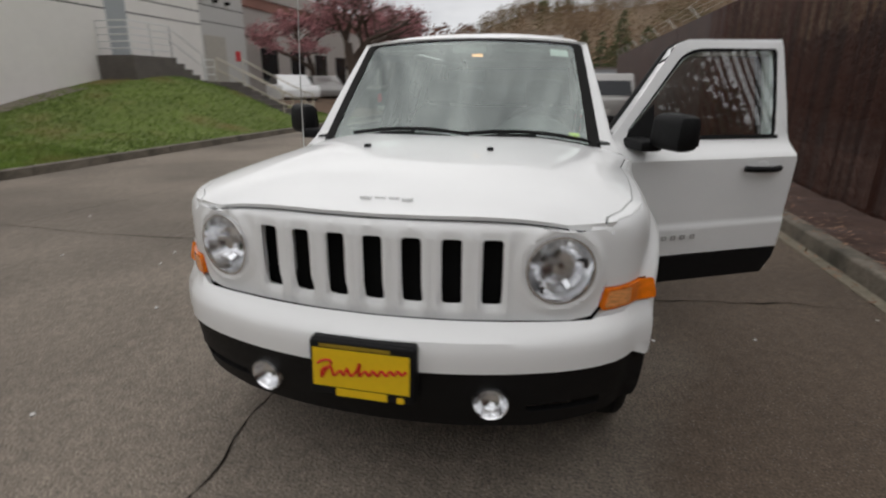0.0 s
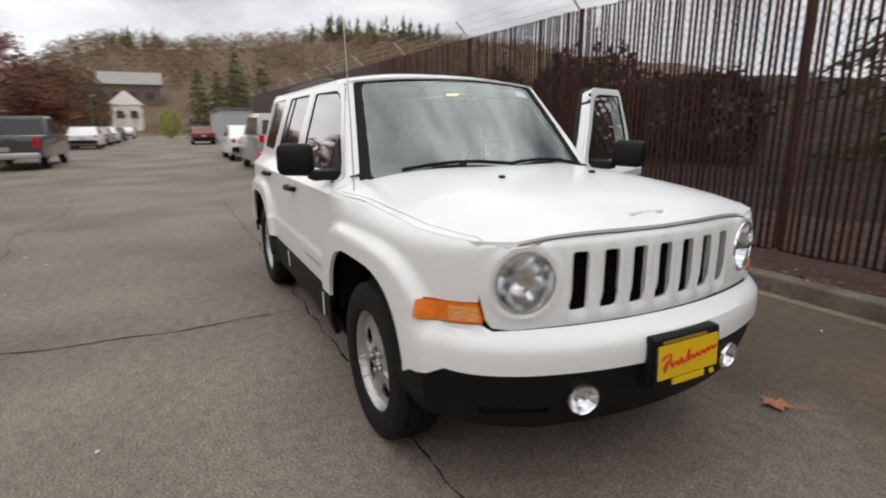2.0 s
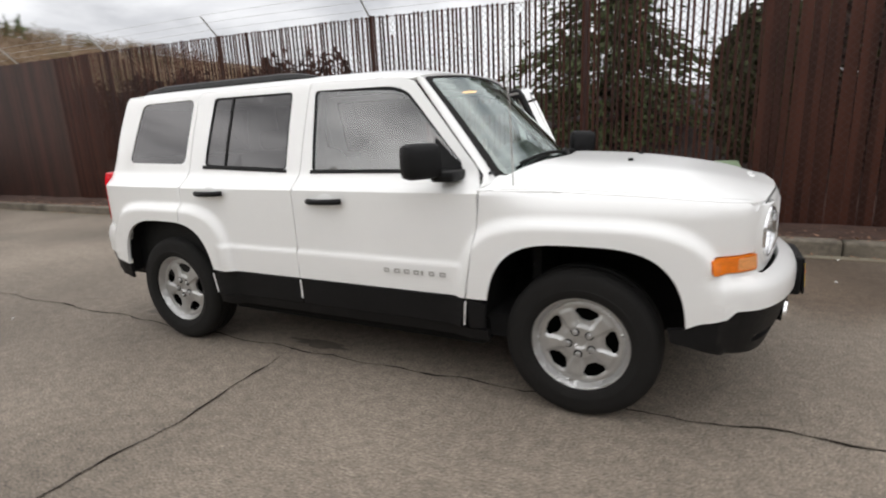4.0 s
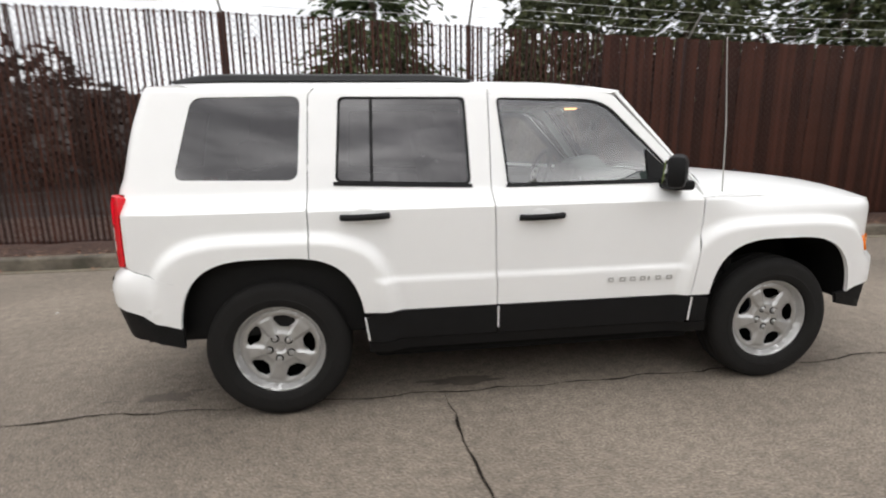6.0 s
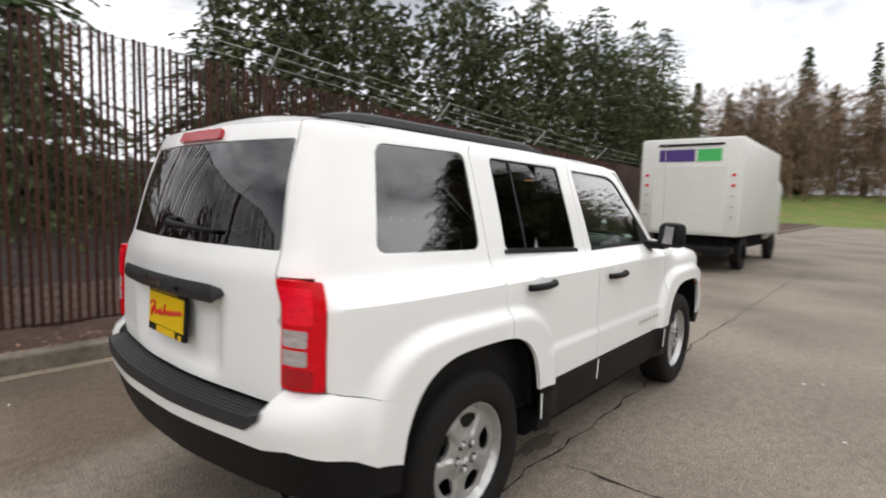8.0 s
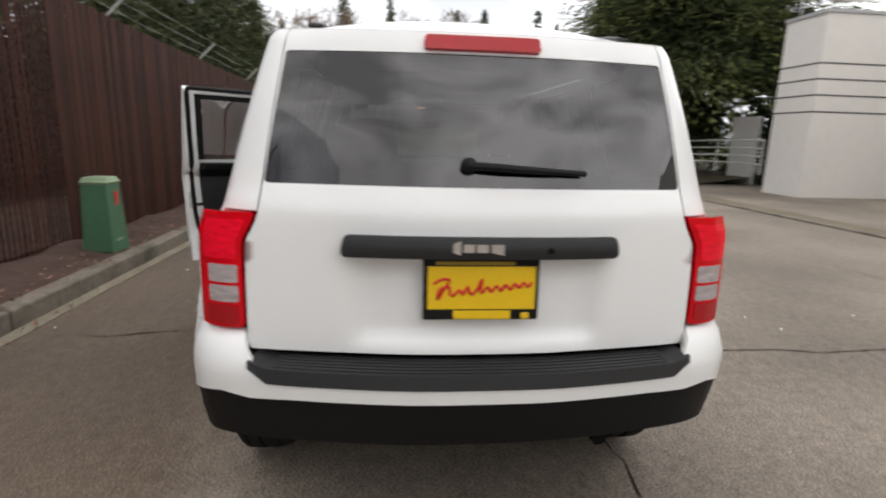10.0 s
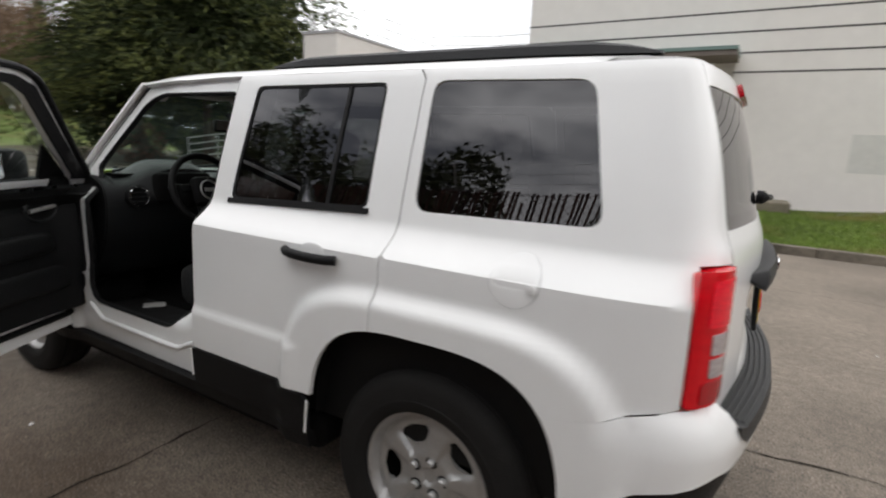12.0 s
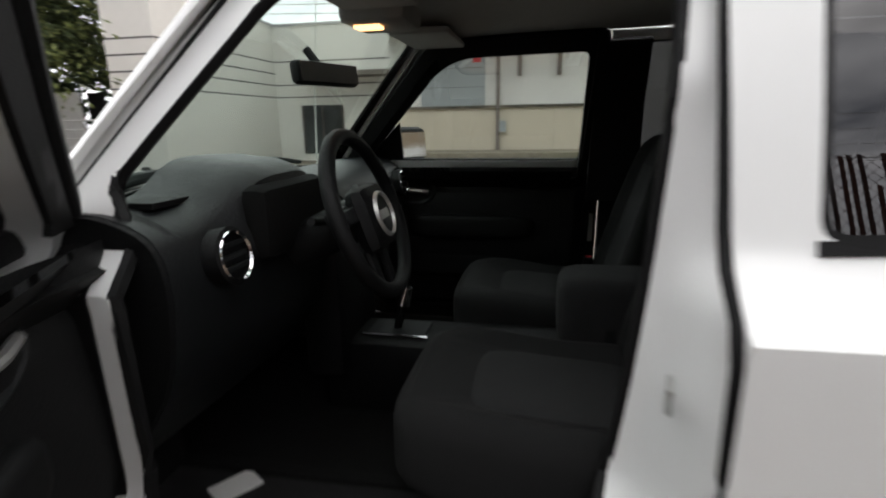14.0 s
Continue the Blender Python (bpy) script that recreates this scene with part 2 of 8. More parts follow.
BLACK_PLASTIC = material("black_plastic", (0.007, 0.007, 0.0075), 0.55, vary=0.25, scale=20, bump=0.25, bump_scale=350, spec=0.2)
GREY_PLASTIC = material("grey_plastic", (0.017, 0.0175, 0.019), 0.5, vary=0.15, scale=20, bump=0.25, bump_scale=350)
RUBBER = material("tyre_rubber", (0.011, 0.0105, 0.010), 0.8, vary=0.25, scale=12, bump=0.3, bump_scale=150, spec=0.25)
SILVER = material("silver_wheel_paint", (0.50, 0.50, 0.495), 0.36, metal=0.7, vary=0.12, scale=20)
CHROME = material("chrome", (0.82, 0.82, 0.83), 0.06, metal=1.0, vary=0.02)
REFLECTOR = material("lamp_reflector", (0.86, 0.86, 0.87), 0.19, metal=1.0, vary=0.03)
DARK_METAL = material("dark_underbody", (0.008, 0.008, 0.008), 0.9, vary=0.3, spec=0.1)
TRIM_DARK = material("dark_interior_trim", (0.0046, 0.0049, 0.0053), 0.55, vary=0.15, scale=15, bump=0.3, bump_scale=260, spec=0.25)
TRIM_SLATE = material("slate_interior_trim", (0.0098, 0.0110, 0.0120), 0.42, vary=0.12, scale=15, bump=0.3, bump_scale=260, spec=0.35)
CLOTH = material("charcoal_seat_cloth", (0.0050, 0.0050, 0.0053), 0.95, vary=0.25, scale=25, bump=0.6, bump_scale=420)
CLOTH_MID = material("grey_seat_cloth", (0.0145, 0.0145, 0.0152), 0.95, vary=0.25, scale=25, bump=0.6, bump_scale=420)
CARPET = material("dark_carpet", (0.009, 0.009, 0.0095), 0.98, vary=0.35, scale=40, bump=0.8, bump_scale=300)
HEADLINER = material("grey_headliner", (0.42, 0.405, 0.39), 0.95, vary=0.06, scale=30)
CLEAR_GLASS = glass("windscreen_glass", (0.82, 0.95, 0.89), (0.91, 1.0, 0.965), 0.08, 0.22)
SIDE_GLASS = glass("side_glass", (0.84, 0.92, 0.89), base=0.17)
TINT_GLASS = glass("tinted_glass", (0.07, 0.074, 0.078), (1.0, 0.985, 1.0), base=0.09)
LAMP_GLASS = glass("lamp_glass", (0.95, 0.96, 0.97), base=0.06)
RED_LENS = material("red_lens", (0.66, 0.002, 0.010), 0.2, vary=0.22, scale=14, spec=0.35, stretch=(1, 1, 3))
RED_GLOW = material("glow_painted_red", (0.88, 0.006, 0.028), 0.15, vary=0.3, scale=30, stretch=(1, 1, 4))
RED_DEEP = material("deep_red_lens", (0.40, 0.003, 0.009), 0.2, vary=0.2, scale=14, coat=0.2)
PALE_LENS = material("pale_lens", (0.42, 0.37, 0.37), 0.16, vary=0.45, scale=26, stretch=(1, 1, 4), coat=0.4)
AMBER = material("amber_lens", (0.85, 0.20, 0.008), 0.18, vary=0.35, scale=22, stretch=(1, 1, 3), coat=0.3)
AMBER_PALE = material("pale_amber_lens", (0.86, 0.36, 0.12), 0.15, vary=0.5, scale=40, stretch=(1, 1, 4), coat=0.4)
FRIT = material("black_glass_border", (0.008, 0.008, 0.009), 0.12)
YELLOW = material("yellow_plate", (0.80, 0.52, 0.005), 0.4, vary=0.06)
RED_INK = material("red_ink", (0.62, 0.015, 0.01), 0.5)
PAPER = material("white_paper", (0.75, 0.74, 0.72), 0.7, vary=0.05)
WARM_LAMP = glowing("lit_dome_lamp", (1.0, 0.5, 0.2), 2.0)
SEAM = material("panel_seam", (0.05, 0.05, 0.05), 0.8)



def patchy(mat, colour, scale, lo, hi):
    """Lets a second colour through in ragged patches of the base."""
    n, l = mat.node_tree.nodes, mat.node_tree.links
    b = n["Principled BSDF"]
    was = b.inputs["Base Color"].links[0].from_socket
    co, tx, rp, mx = (n.new("ShaderNode" + k) for k in ("TexCoord", "TexNoise", "MapRange", "Mix"))
    tx.inputs["Scale"].default_value, tx.inputs["Detail"].default_value = scale, 6
    rp.inputs["From Min"].default_value, rp.inputs["From Max"].default_value = lo, hi
    mx.data_type = "RGBA"
    mx.inputs[7].default_value = (*colour, 1)
    l.new(co.outputs["Object"], tx.inputs["Vector"])
    l.new(tx.outputs["Fac"], rp.inputs["Value"])
    l.new(rp.outputs["Result"], mx.inputs["Factor"])
    l.new(was, mx.inputs[6])
    l.new(mx.outputs[2], b.inputs["Base Color"])


for m, c in ((GRASS_GROUND, (0.20, 0.15, 0.06)), (GRASS_BLADE, (0.27, 0.22, 0.07))):
    patchy(m, c, 0.55, 0.52, 0.72)
patchy(CONCRETE, (0.055, 0.050, 0.036), 1.7, 0.50, 0.68)

# ---- building helpers ----
from mathutils.geometry import delaunay_2d_cdt


def part(name, bm, mat, parent=None, label="", smooth=False):
    """Links a bmesh as one mesh object under a thing or a part."""
    me = bpy.data.meshes.new(name)
    bm.to_mesh(me)
    bm.free()
    for mm in (mat if isinstance(mat, (list, tuple)) else [mat]):
        me.materials.append(mm)
    if smooth:
        for p in me.polygons:
            p.use_smooth = True
        me.set_sharp_from_angle(angle=radians(38))
    ob = new(name, me)
    ob.parent = parent
    if label:
        tagged(ob, label)
    return ob


def thing(name, label, category, group="", at=None):
    ob = new(name)
    ob.empty_display_size = 0.1
    if at is not None:
        ob.matrix_basis = at
    return tagged(ob, label, category, group)


def add_box(bm, lo, hi, bevel=0.0, m=None):
    c = [(a + b) / 2 for a, b in zip(lo, hi)]
    d = [abs(b - a) for a, b in zip(lo, hi)]
    mat4 = Matrix.Translation(c) @ Matrix.Diagonal((*d, 1))
    r = bmesh.ops.create_cube(bm, size=1, matrix=mat4)
    vs = r["verts"]
    if bevel:
        es = list({e for v in vs for e in v.link_edges})
        rb = bmesh.ops.bevel(bm, geom=es, offset=bevel, segments=2, affect="EDGES", profile=0.5)
        vs = [v for v in bm.verts if v in set(vs) or v in set(rb["verts"])]
    if m is not None:
        bmesh.ops.transform(bm, matrix=m, verts=[v for v in vs if v.is_valid])
    return vs


def box(lo, hi, bevel=0.0, m=None):
    bm = bmesh.new()
    add_box(bm, lo, hi, bevel, None)
    if m is not None:
        bmesh.ops.transform(bm, matrix=m, verts=bm.verts)
    return bm


def pillow(lo, hi, p=4.0, n=18, m=None):
    """A soft padded block with full rounded edges."""
    bm = bmesh.new()
    c, h = [(x + y) / 2 for x, y in zip(lo, hi)], [abs(y - x) / 2 for x, y in zip(lo, hi)]
    bmesh.ops.create_cube(bm, size=2)
    bmesh.ops.subdivide_edges(bm, edges=bm.edges[:], cuts=n // 2, use_grid_fill=True)
    for v in bm.verts:
        q = Vector(v.co)
        k = (abs(q.x) ** p + abs(q.y) ** p + abs(q.z) ** p) ** (-1 / p)
        v.co = Vector((c[0] + q.x * k * h[0], c[1] + q.y * k * h[1], c[2] + q.z * k * h[2]))
    if m is not None:
        bmesh.ops.transform(bm, matrix=m, verts=bm.verts)
    return bm


def add_tube(bm, pts, r, seg=8, r_end=None, cap=True):
    """A tube along a line of points."""
    pts = [Vector(p) for p in pts]
    rings, up = [], Vector((0, 0, 1))
    for i, p in enumerate(pts):
        d = (pts[min(i + 1, len(pts) - 1)] - pts[max(i - 1, 0)]).normalized()
        a = d.cross(up)
        if a.length < 1e-3:
            a = d.cross(Vector((1, 0, 0)))
        a.normalize()
        b = d.cross(a)
        rr = r if r_end is None else r + (r_end - r) * i / max(1, len(pts) - 1)
        rings.append([bm.verts.new(p + (a * math.cos(k * math.tau / seg) + b * math.sin(k * math.tau / seg)) * rr) for k in range(seg)])
    for q, w in zip(rings, rings[1:]):
        for k in range(seg):
            bm.faces.new((q[k], q[(k + 1) % seg], w[(k + 1) % seg], w[k]))
    if cap:
        bm.faces.new(rings[0])
        bm.faces.new(rings[-1][::-1])


def tube(pts, r, seg=8, r_end=None):
    bm = bmesh.new()
    add_tube(bm, pts, r, seg, r_end)
    return bm


def lathe(profile, seg=48, axis="y"):
    """A body of revolution round the y axis: profile of (radius, y)."""
    bm = bmesh.new()
    rings = []
    for k in range(seg):
        a = k * math.tau / seg
        rings.append([bm.verts.new((r * math.cos(a), y, r * math.sin(a))) for r, y in profile])
    for k in range(seg):
        q, w = rings[k], rings[(k + 1) % seg]
        for i in range(len(profile) - 1):
            bm.faces.new((q[i], q[i + 1], w[i + 1], w[i]))
    bmesh.ops.remove_doubles(bm, verts=bm.verts, dist=1e-5)
    bmesh.ops.recalc_face_normals(bm, faces=bm.faces)
    return bm


def rounded(poly, r, n=5):
    """A closed polygon with its corners rounded."""
    out, k = [], len(poly)
    for i in range(k):
        p, a, b = (Vector(poly[j % k]) for j in (i, i - 1, i + 1))
        rr = r[i] if isinstance(r, (list, tuple)) else r
        da, db = a - p, b - p
        t = min(rr, da.length * 0.48, db.length * 0.48)
        s, e = p + da.normalized() * t, p + db.normalized() * t
        for j in range(n + 1):
            u = j / n
            out.append(tuple(s * (1 - u) ** 2 + p * 2 * u * (1 - u) + e * u * u))
    return out


def dense(loop, step):
    out = []
    for i, p in enumerate(loop):
        q = loop[(i + 1) % len(loop)]
        d = math.dist(p, q)
        for j in range(max(1, int(d / step + 0.5))):
            u = j / max(1, int(d / step + 0.5))
            out.append((p[0] + (q[0] - p[0]) * u, p[1] + (q[1] - p[1]) * u))
    clean = []
    for p in out:
        if not clean or math.dist(p, clean[-1]) > 1e-4:
            clean.append(p)
    if math.dist(clean[0], clean[-1]) < 1e-4:
        clean.pop()
    return clean


def inside(px, py, loop):
    x, y = np.asarray(px), np.asarray(py)
    hit = np.zeros(x.shape, bool)
    a = np.array(loop)
    for (x0, y0), (x1, y1) in zip(a, np.roll(a, -1, 0)):
        c = (y0 > y) != (y1 > y)
        with np.errstate(divide="ignore", invalid="ignore"):
            hit ^= c & (x < (x1 - x0) * (y - y0) / (y1 - y0) + x0)
    return hit


def panel(outline, surf, holes=(), step=0.04, grid=(0.045, 0.03), thick=0.018, shrink=0.0, hint=None):
    """A curved sheet with thickness: the outline and its holes, in the surface's own two coordinates, laid on surf(u, v) -> place."""
    loops = [dense(outline, step)] + [dense(h, step) for h in holes]
    pts, edges = [], []
    for lp in loops:
        k = len(pts)
        pts += lp
        edges += [(k + i, k + (i + 1) % len(lp)) for i in range(len(lp))]
    b = np.array(pts)
    gx = np.arange(b[:, 0].min() + grid[0] / 2, b[:, 0].max(), grid[0])
    gy = np.arange(b[:, 1].min() + grid[1] / 2, b[:, 1].max(), grid[1])
    if len(gx) and len(gy):
        X, Y = (q.ravel() for q in np.meshgrid(gx, gy))
        ok = inside(X, Y, loops[0])
        for h in loops[1:]:
            ok &= ~inside(X, Y, h)
        near = np.array([np.min(np.hypot((b[:, 0] - x) / grid[0], (b[:, 1] - y) / grid[1])) for x, y in zip(X, Y)])
        ok &= near > 0.45
        pts = pts + list(zip(X[ok].tolist(), Y[ok].tolist()))
    vs, es, fs, *_ = delaunay_2d_cdt([Vector(p) for p in pts], edges, [], 0, 1e-6)
    cen = np.array([[sum(vs[i].x for i in f) / len(f), sum(vs[i].y for i in f) / len(f)] for f in fs])
    ok = inside(cen[:, 0], cen[:, 1], loops[0])
    for h in loops[1:]:
        ok &= ~inside(cen[:, 0], cen[:, 1], h)
    bm = bmesh.new()
    e = 1e-3
    top, low = [], []
    for v in vs:
        p = Vector(surf(v.x, v.y))
        n = (Vector(surf(v.x + e, v.y)) - p).cross(Vector(surf(v.x, v.y + e)) - p)
        n = n.normalized() if n.length > 1e-12 else Vector((0, 0, 1))
        if n.dot(Vector(hint) if hint else p - Vector((p.x * 0.75, p.y * 0.2, 0.8))) < 0:
            n.negate()
        top.append((p, n))
    used = {}
    def vert(i, k):
        if (i, k) not in used:
            p, n = top[i]
            used[i, k] = bm.verts.new(p - n * (thick * k + shrink))
        return used[i, k]
    count = {}
    for f, good in zip(fs, ok):
        if not good:
            continue
        f = list(f)
        p = [top[i][0] for i in f[:3]]
        if (p[1] - p[0]).cross(p[2] - p[0]).dot(top[f[0]][1]) < 0:
            f.reverse()
        try:
            bm.faces.new([vert(i, 0) for i in f])
            if thick:
                bm.faces.new([vert(i, 1) for i in reversed(f)])
        except ValueError:
            continue
        for i, j in zip(f, f[1:] + f[:1]):
            count[i, j] = count.get((i, j), 0) + 1
    if thick:
        for i, j in count:
            if (j, i) not in count:
                bm.faces.new((vert(j, 0), vert(i, 0), vert(i, 1), vert(j, 1)))
    return bm


def smooth_step(a, b, x):
    t = min(1.0, max(0.0, (x - a) / (b - a)))
    return t * t * (3 - 2 * t)


def table(rows, x):
    """Smooth interpolation in a short table of (x, y)."""
    if x <= rows[0][0]:
        return rows[0][1]
    for (a, p), (b, q) in zip(rows, rows[1:]):
        if x <= b:
            return p + (q - p) * (x - a) / (b - a)
    return rows[-1][1]

# ---- ground, road, kerbs ----
KERB_N, KERB_S = 2.72, -7.5


def sheet(x0, x1, y0, y1, dx, dy, height):
    bm = bmesh.new()
    xs, ys = np.linspace(x0, x1, max(2, int((x1 - x0) / dx))), np.linspace(y0, y1, max(2, int((y1 - y0) / dy)))
    rows = [[bm.verts.new((x, y, height(x, y))) for x in xs] for y in ys]
    for a, b in zip(rows, rows[1:]):
        for i in range(len(xs) - 1):
            bm.faces.new((a[i], a[i + 1], b[i + 1], b[i]))
    return bm


def setting(ob, label, category):
    return tagged(ob, label, category, kind="structure")


setting(part("ground", sheet(-900, 900, -900, 900, 60, 60, lambda x, y: -0.06), EARTH), "bare brown earth reaching the horizon", "ground")
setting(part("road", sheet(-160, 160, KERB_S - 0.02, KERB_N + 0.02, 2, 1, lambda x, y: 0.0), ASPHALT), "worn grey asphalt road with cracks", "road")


def kerb(name, y0, y1, x0, x1, label, group, top=0.14):
    """A run of concrete kerb stones, each about three metres, with a rounded nose."""
    base = setting(new(name), label, "kerb")
    lo, hi = min(y0, y1), max(y0, y1)
    bm0 = box((0, lo, -0.05), (2.99, hi, top), min(0.02, top * 0.4))
    first = part("kerb_stone", bm0, CONCRETE, base)
    n = int((x1 - x0) / 3)
    first.location = (x0, 0, 0)
    for i in range(1, n):
        k = new("kerb_stone", first.data)
        k.parent = base
        k.location = (x0 + 3 * i, 0, random.uniform(-0.004, 0.004))


kerb("kerb_north", KERB_N, KERB_N + 0.16, -90, 60, "weathered concrete kerb below the fence", "kerbs")
setting(part("gutter", box((-90, KERB_N - 0.11, -0.02), (60, KERB_N - 0.002, 0.005)), GUTTER), "pale concrete gutter strip along the kerb", "gutter")
setting(part("mulch_bed", sheet(-90, 60, KERB_N + 0.15, 6.0, 0.25, 0.12, lambda x, y: 0.10 + 0.05 * noise.noise((x * 2.2, y * 2.2, 0)) + 0.05 * smooth_step(2.9, 3.6, y)), MULCH), "reddish bark mulch strip below the fence", "mulch")
kerb("kerb_south", KERB_S, KERB_S - 0.16, -51, 0.02, "weathered concrete kerb along the grass", "kerbs")

kerb("kerb_far_east", -9.75, -9.91, 13.2, 37.2, "pale worn concrete kerb along the verge", "kerbs", 0.07)
kerb("kerb_south_east", -7.2, -7.34, 3.0, 15.0, "low worn kerb edge before the yard", "kerbs", 0.03)
setting(part("dirt_strip", sheet(3.0, 24.0, -7.9, -7.3, 0.3, 0.12, lambda x, y: 0.012 + 0.02 * abs(noise.noise((x * 2, y * 2, 4)))), EARTH), "strip of brown dirt behind the low kerb", "dirt")

# bank of grass between the kerb and the building
def bank_z(x, y):
    d = min(1.0, max(0.0, (KERB_S - 0.15 - y) / 4.6))
    rise = 1.42 * (1 - smooth_step(-12.5, -3.0, x)) * (1 - 0.72 * (1 - smooth_step(-18.0, -11.0, x)))
    z = 0.10 + (0.18 + rise) * (d * d * (3 - 2 * d)) + 0.03 * noise.noise((x * 0.9, y * 0.9, 3))
    if -16.0 < x < -14.0 and y > -12.2:
        z = min(z, max(0.05, 1.42 * (-8.9 - y) / 3.0 - 0.12))
    return z


GRASS_X0, GRASS_X1 = -36.0, -0.03
setting(part("grass_bank", sheet(GRASS_X0, GRASS_X1, -13.25, KERB_S - 0.14, 0.35, 0.3, bank_z), GRASS_GROUND, None, "", True), "sloping grass bank with worn brown patches", "grass bank")
SLOPE = material("bark_slope", (0.125, 0.078, 0.048), 0.95, vary=0.5, scale=1.5, bump=1.0, bump_scale=30)
setting(part("bark_slope", sheet(-36.0, -17.2, -12.9, KERB_S - 0.16, 0.4, 0.3, lambda x, y: bank_z(x, y) + 0.03), SLOPE, None, "", True), "brown bark-covered slope below the offices", "slope")
setting(part("driveway", sheet(GRASS_X1, 60, -19, KERB_S + 0.01, 2, 2, lambda x, y: 0.002), ASPHALT), "asphalt yard in front of the loading dock", "driveway")

# ---- the white industrial building ----
building = thing("industrial_building", "white painted industrial building with grooved panels and a loading dock", "building")
FACE, RECESS, WING_X, DOCK_X, WING_Y = -13.2, -16.6, 9.5, 4.3, -10.6


def wall(name, lo, hi, mat=None, label=""):
    return part(name, box(lo, hi), mat or WALL_PAINT, building, label)


def grooves(axis, fixed, a0, a1, heights):
    """Dark sunk joints running along a wall."""
    for z in heights:
        if axis == "x":
            part("joint", box((a0, fixed - 0.02, z - 0.022), (a1, fixed + 0.004, z + 0.022)), WALL_JOINT, building)
        else:
            part("joint", box((fixed - 0.004, a0, z - 0.022), (fixed + 0.02, a1, z + 0.022)), WALL_JOINT, building)


BANDS = (4.97, 4.50, 4.01, 3.55)
wall("wall", (-15.3, -26, -0.1), (-1.2, FACE, 6.3))
wall("wall", (-1.2, -26, 4.0), (DOCK_X, FACE, 6.3))
wall("dock_back_wall", (-1.2, -26, 1.66), (DOCK_X, FACE - 0.15, 4.0))
wall("dock_base", (-1.2, -26, -0.1), (DOCK_X, FACE - 0.02, 1.64), WALL_BEIGE, "beige stained dock base")
wall("dock_ledge", (-1.25, FACE - 0.55, 1.64), (DOCK_X + 0.04, FACE + 0.05, 1.71), CONCRETE)
grooves("x", FACE, -15.3, -1.2, BANDS)
grooves("x", FACE, -1.2, DOCK_X, (4.97, 4.50))
wall("wing_wall", (WING_X, -30, -0.1), (10.9, WING_Y, 4.66))
grooves("x", WING_Y, WING_X, 10.9, (3.45, 3.06, 2.66, 2.24))
grooves("y", WING_X, RECESS, WING_Y + 0.003, (3.45, 3.06, 2.66, 2.24))
wall("recess_wall", (DOCK_X, -30, -0.1), (WING_X, RECESS, 4.62))
grooves("x", RECESS, DOCK_X, WING_X, (3.45, 2.66, 2.24))
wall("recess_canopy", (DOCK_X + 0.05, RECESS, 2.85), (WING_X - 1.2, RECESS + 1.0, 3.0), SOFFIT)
win = wall("recess_window", (7.0, RECESS - 0.01, 0.25), (8.55, RECESS + 0.03, 1.95), DARK_GLASS, "dark window")
for x in (7.0, 7.75, 8.5):
    part("mullion", box((x, RECESS + 0.03, 0.25), (x + 0.06, RECESS + 0.06, 1.95)), material("bronze_frame", (0.05, 0.035, 0.03), 0.5), win)
cop = material("metal_coping", (0.42, 0.42, 0.43), 0.5, vary=0.1)
wall("coping", (WING_X - 0.04, WING_Y - 0.2, 4.66), (10.94, WING_Y + 0.04, 4.74), cop)
wall("coping", (WING_X - 0.04, RECESS, 4.66), (WING_X + 0.2, WING_Y - 0.2, 4.74), cop)
wall("coping", (DOCK_X, RECESS - 0.2, 4.62), (WING_X - 0.04, RECESS + 0.04, 4.70), cop)
can = wall("dock_canopy", (-1.3, FACE, 3.90), (4.75, -12.0, 3.98), TRIM_GREEN, "green edged dock canopy")
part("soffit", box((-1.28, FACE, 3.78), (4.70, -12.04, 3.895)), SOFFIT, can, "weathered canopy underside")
dd = wall("dock_door", (1.62, FACE - 0.15, 1.71), (3.40, FACE - 0.09, 3.72), WALL_GREY, "grey sliding dock door")
for z in (2.2, 2.7, 3.2):
    part("panel_line", box((1.64, FACE - 0.09, z), (3.38, FACE - 0.084, z + 0.015)), WALL_JOINT, dd)
wall("dock_sign", (1.72, FACE - 0.09, 2.84), (1.94, FACE - 0.07, 3.02), RED_PAINT, "red warning sign")
wall("dock_notice", (2.55, FACE - 0.09, 2.82), (2.72, FACE - 0.075, 2.94), PAPER)
wall("downpipe", (1.20, FACE - 0.02, 0.1), (1.30, FACE + 0.08, 3.85), SOFFIT)
wall("meter_box", (1.02, FACE - 0.02, 1.0), (1.2, FACE + 0.1, 1.3), WALL_GREY)
for x in (0.62, -0.42):
    wall("wall_lamp", (x, FACE - 0.15, 2.45), (x + 0.12, FACE - 0.05, 3.25), SOFFIT)
vent = wall("wall_vent", (-4.56, FACE - 0.02, 4.72), (-4.0, FACE + 0.02, 5.38), WALL_JOINT, "louvred wall vent")
for k in range(6):
    part("louvre", box((-4.54, FACE + 0.01, 4.745 + 0.106 * k), (-4.02, FACE + 0.05, 4.79 + 0.106 * k)), RAIL_PAINT, vent)
wall("repainted_patch", (-5.15, FACE, 1.25), (-3.82, FACE + 0.004, 2.12), material("cream_patch", (0.66, 0.65, 0.61), 0.8), "paler repainted patch")
wall("side_door", (-11.7, FACE - 0.02, 2.2), (-10.9, FACE + 0.015, 4.05), WALL_GREY, "grey service door")
wall("entrance_block", (-18.6, -26, -0.1), (-15.3, FACE - 0.25, 5.45), material("off_white_paint", (0.52, 0.51, 0.49), 0.8, vary=0.05))
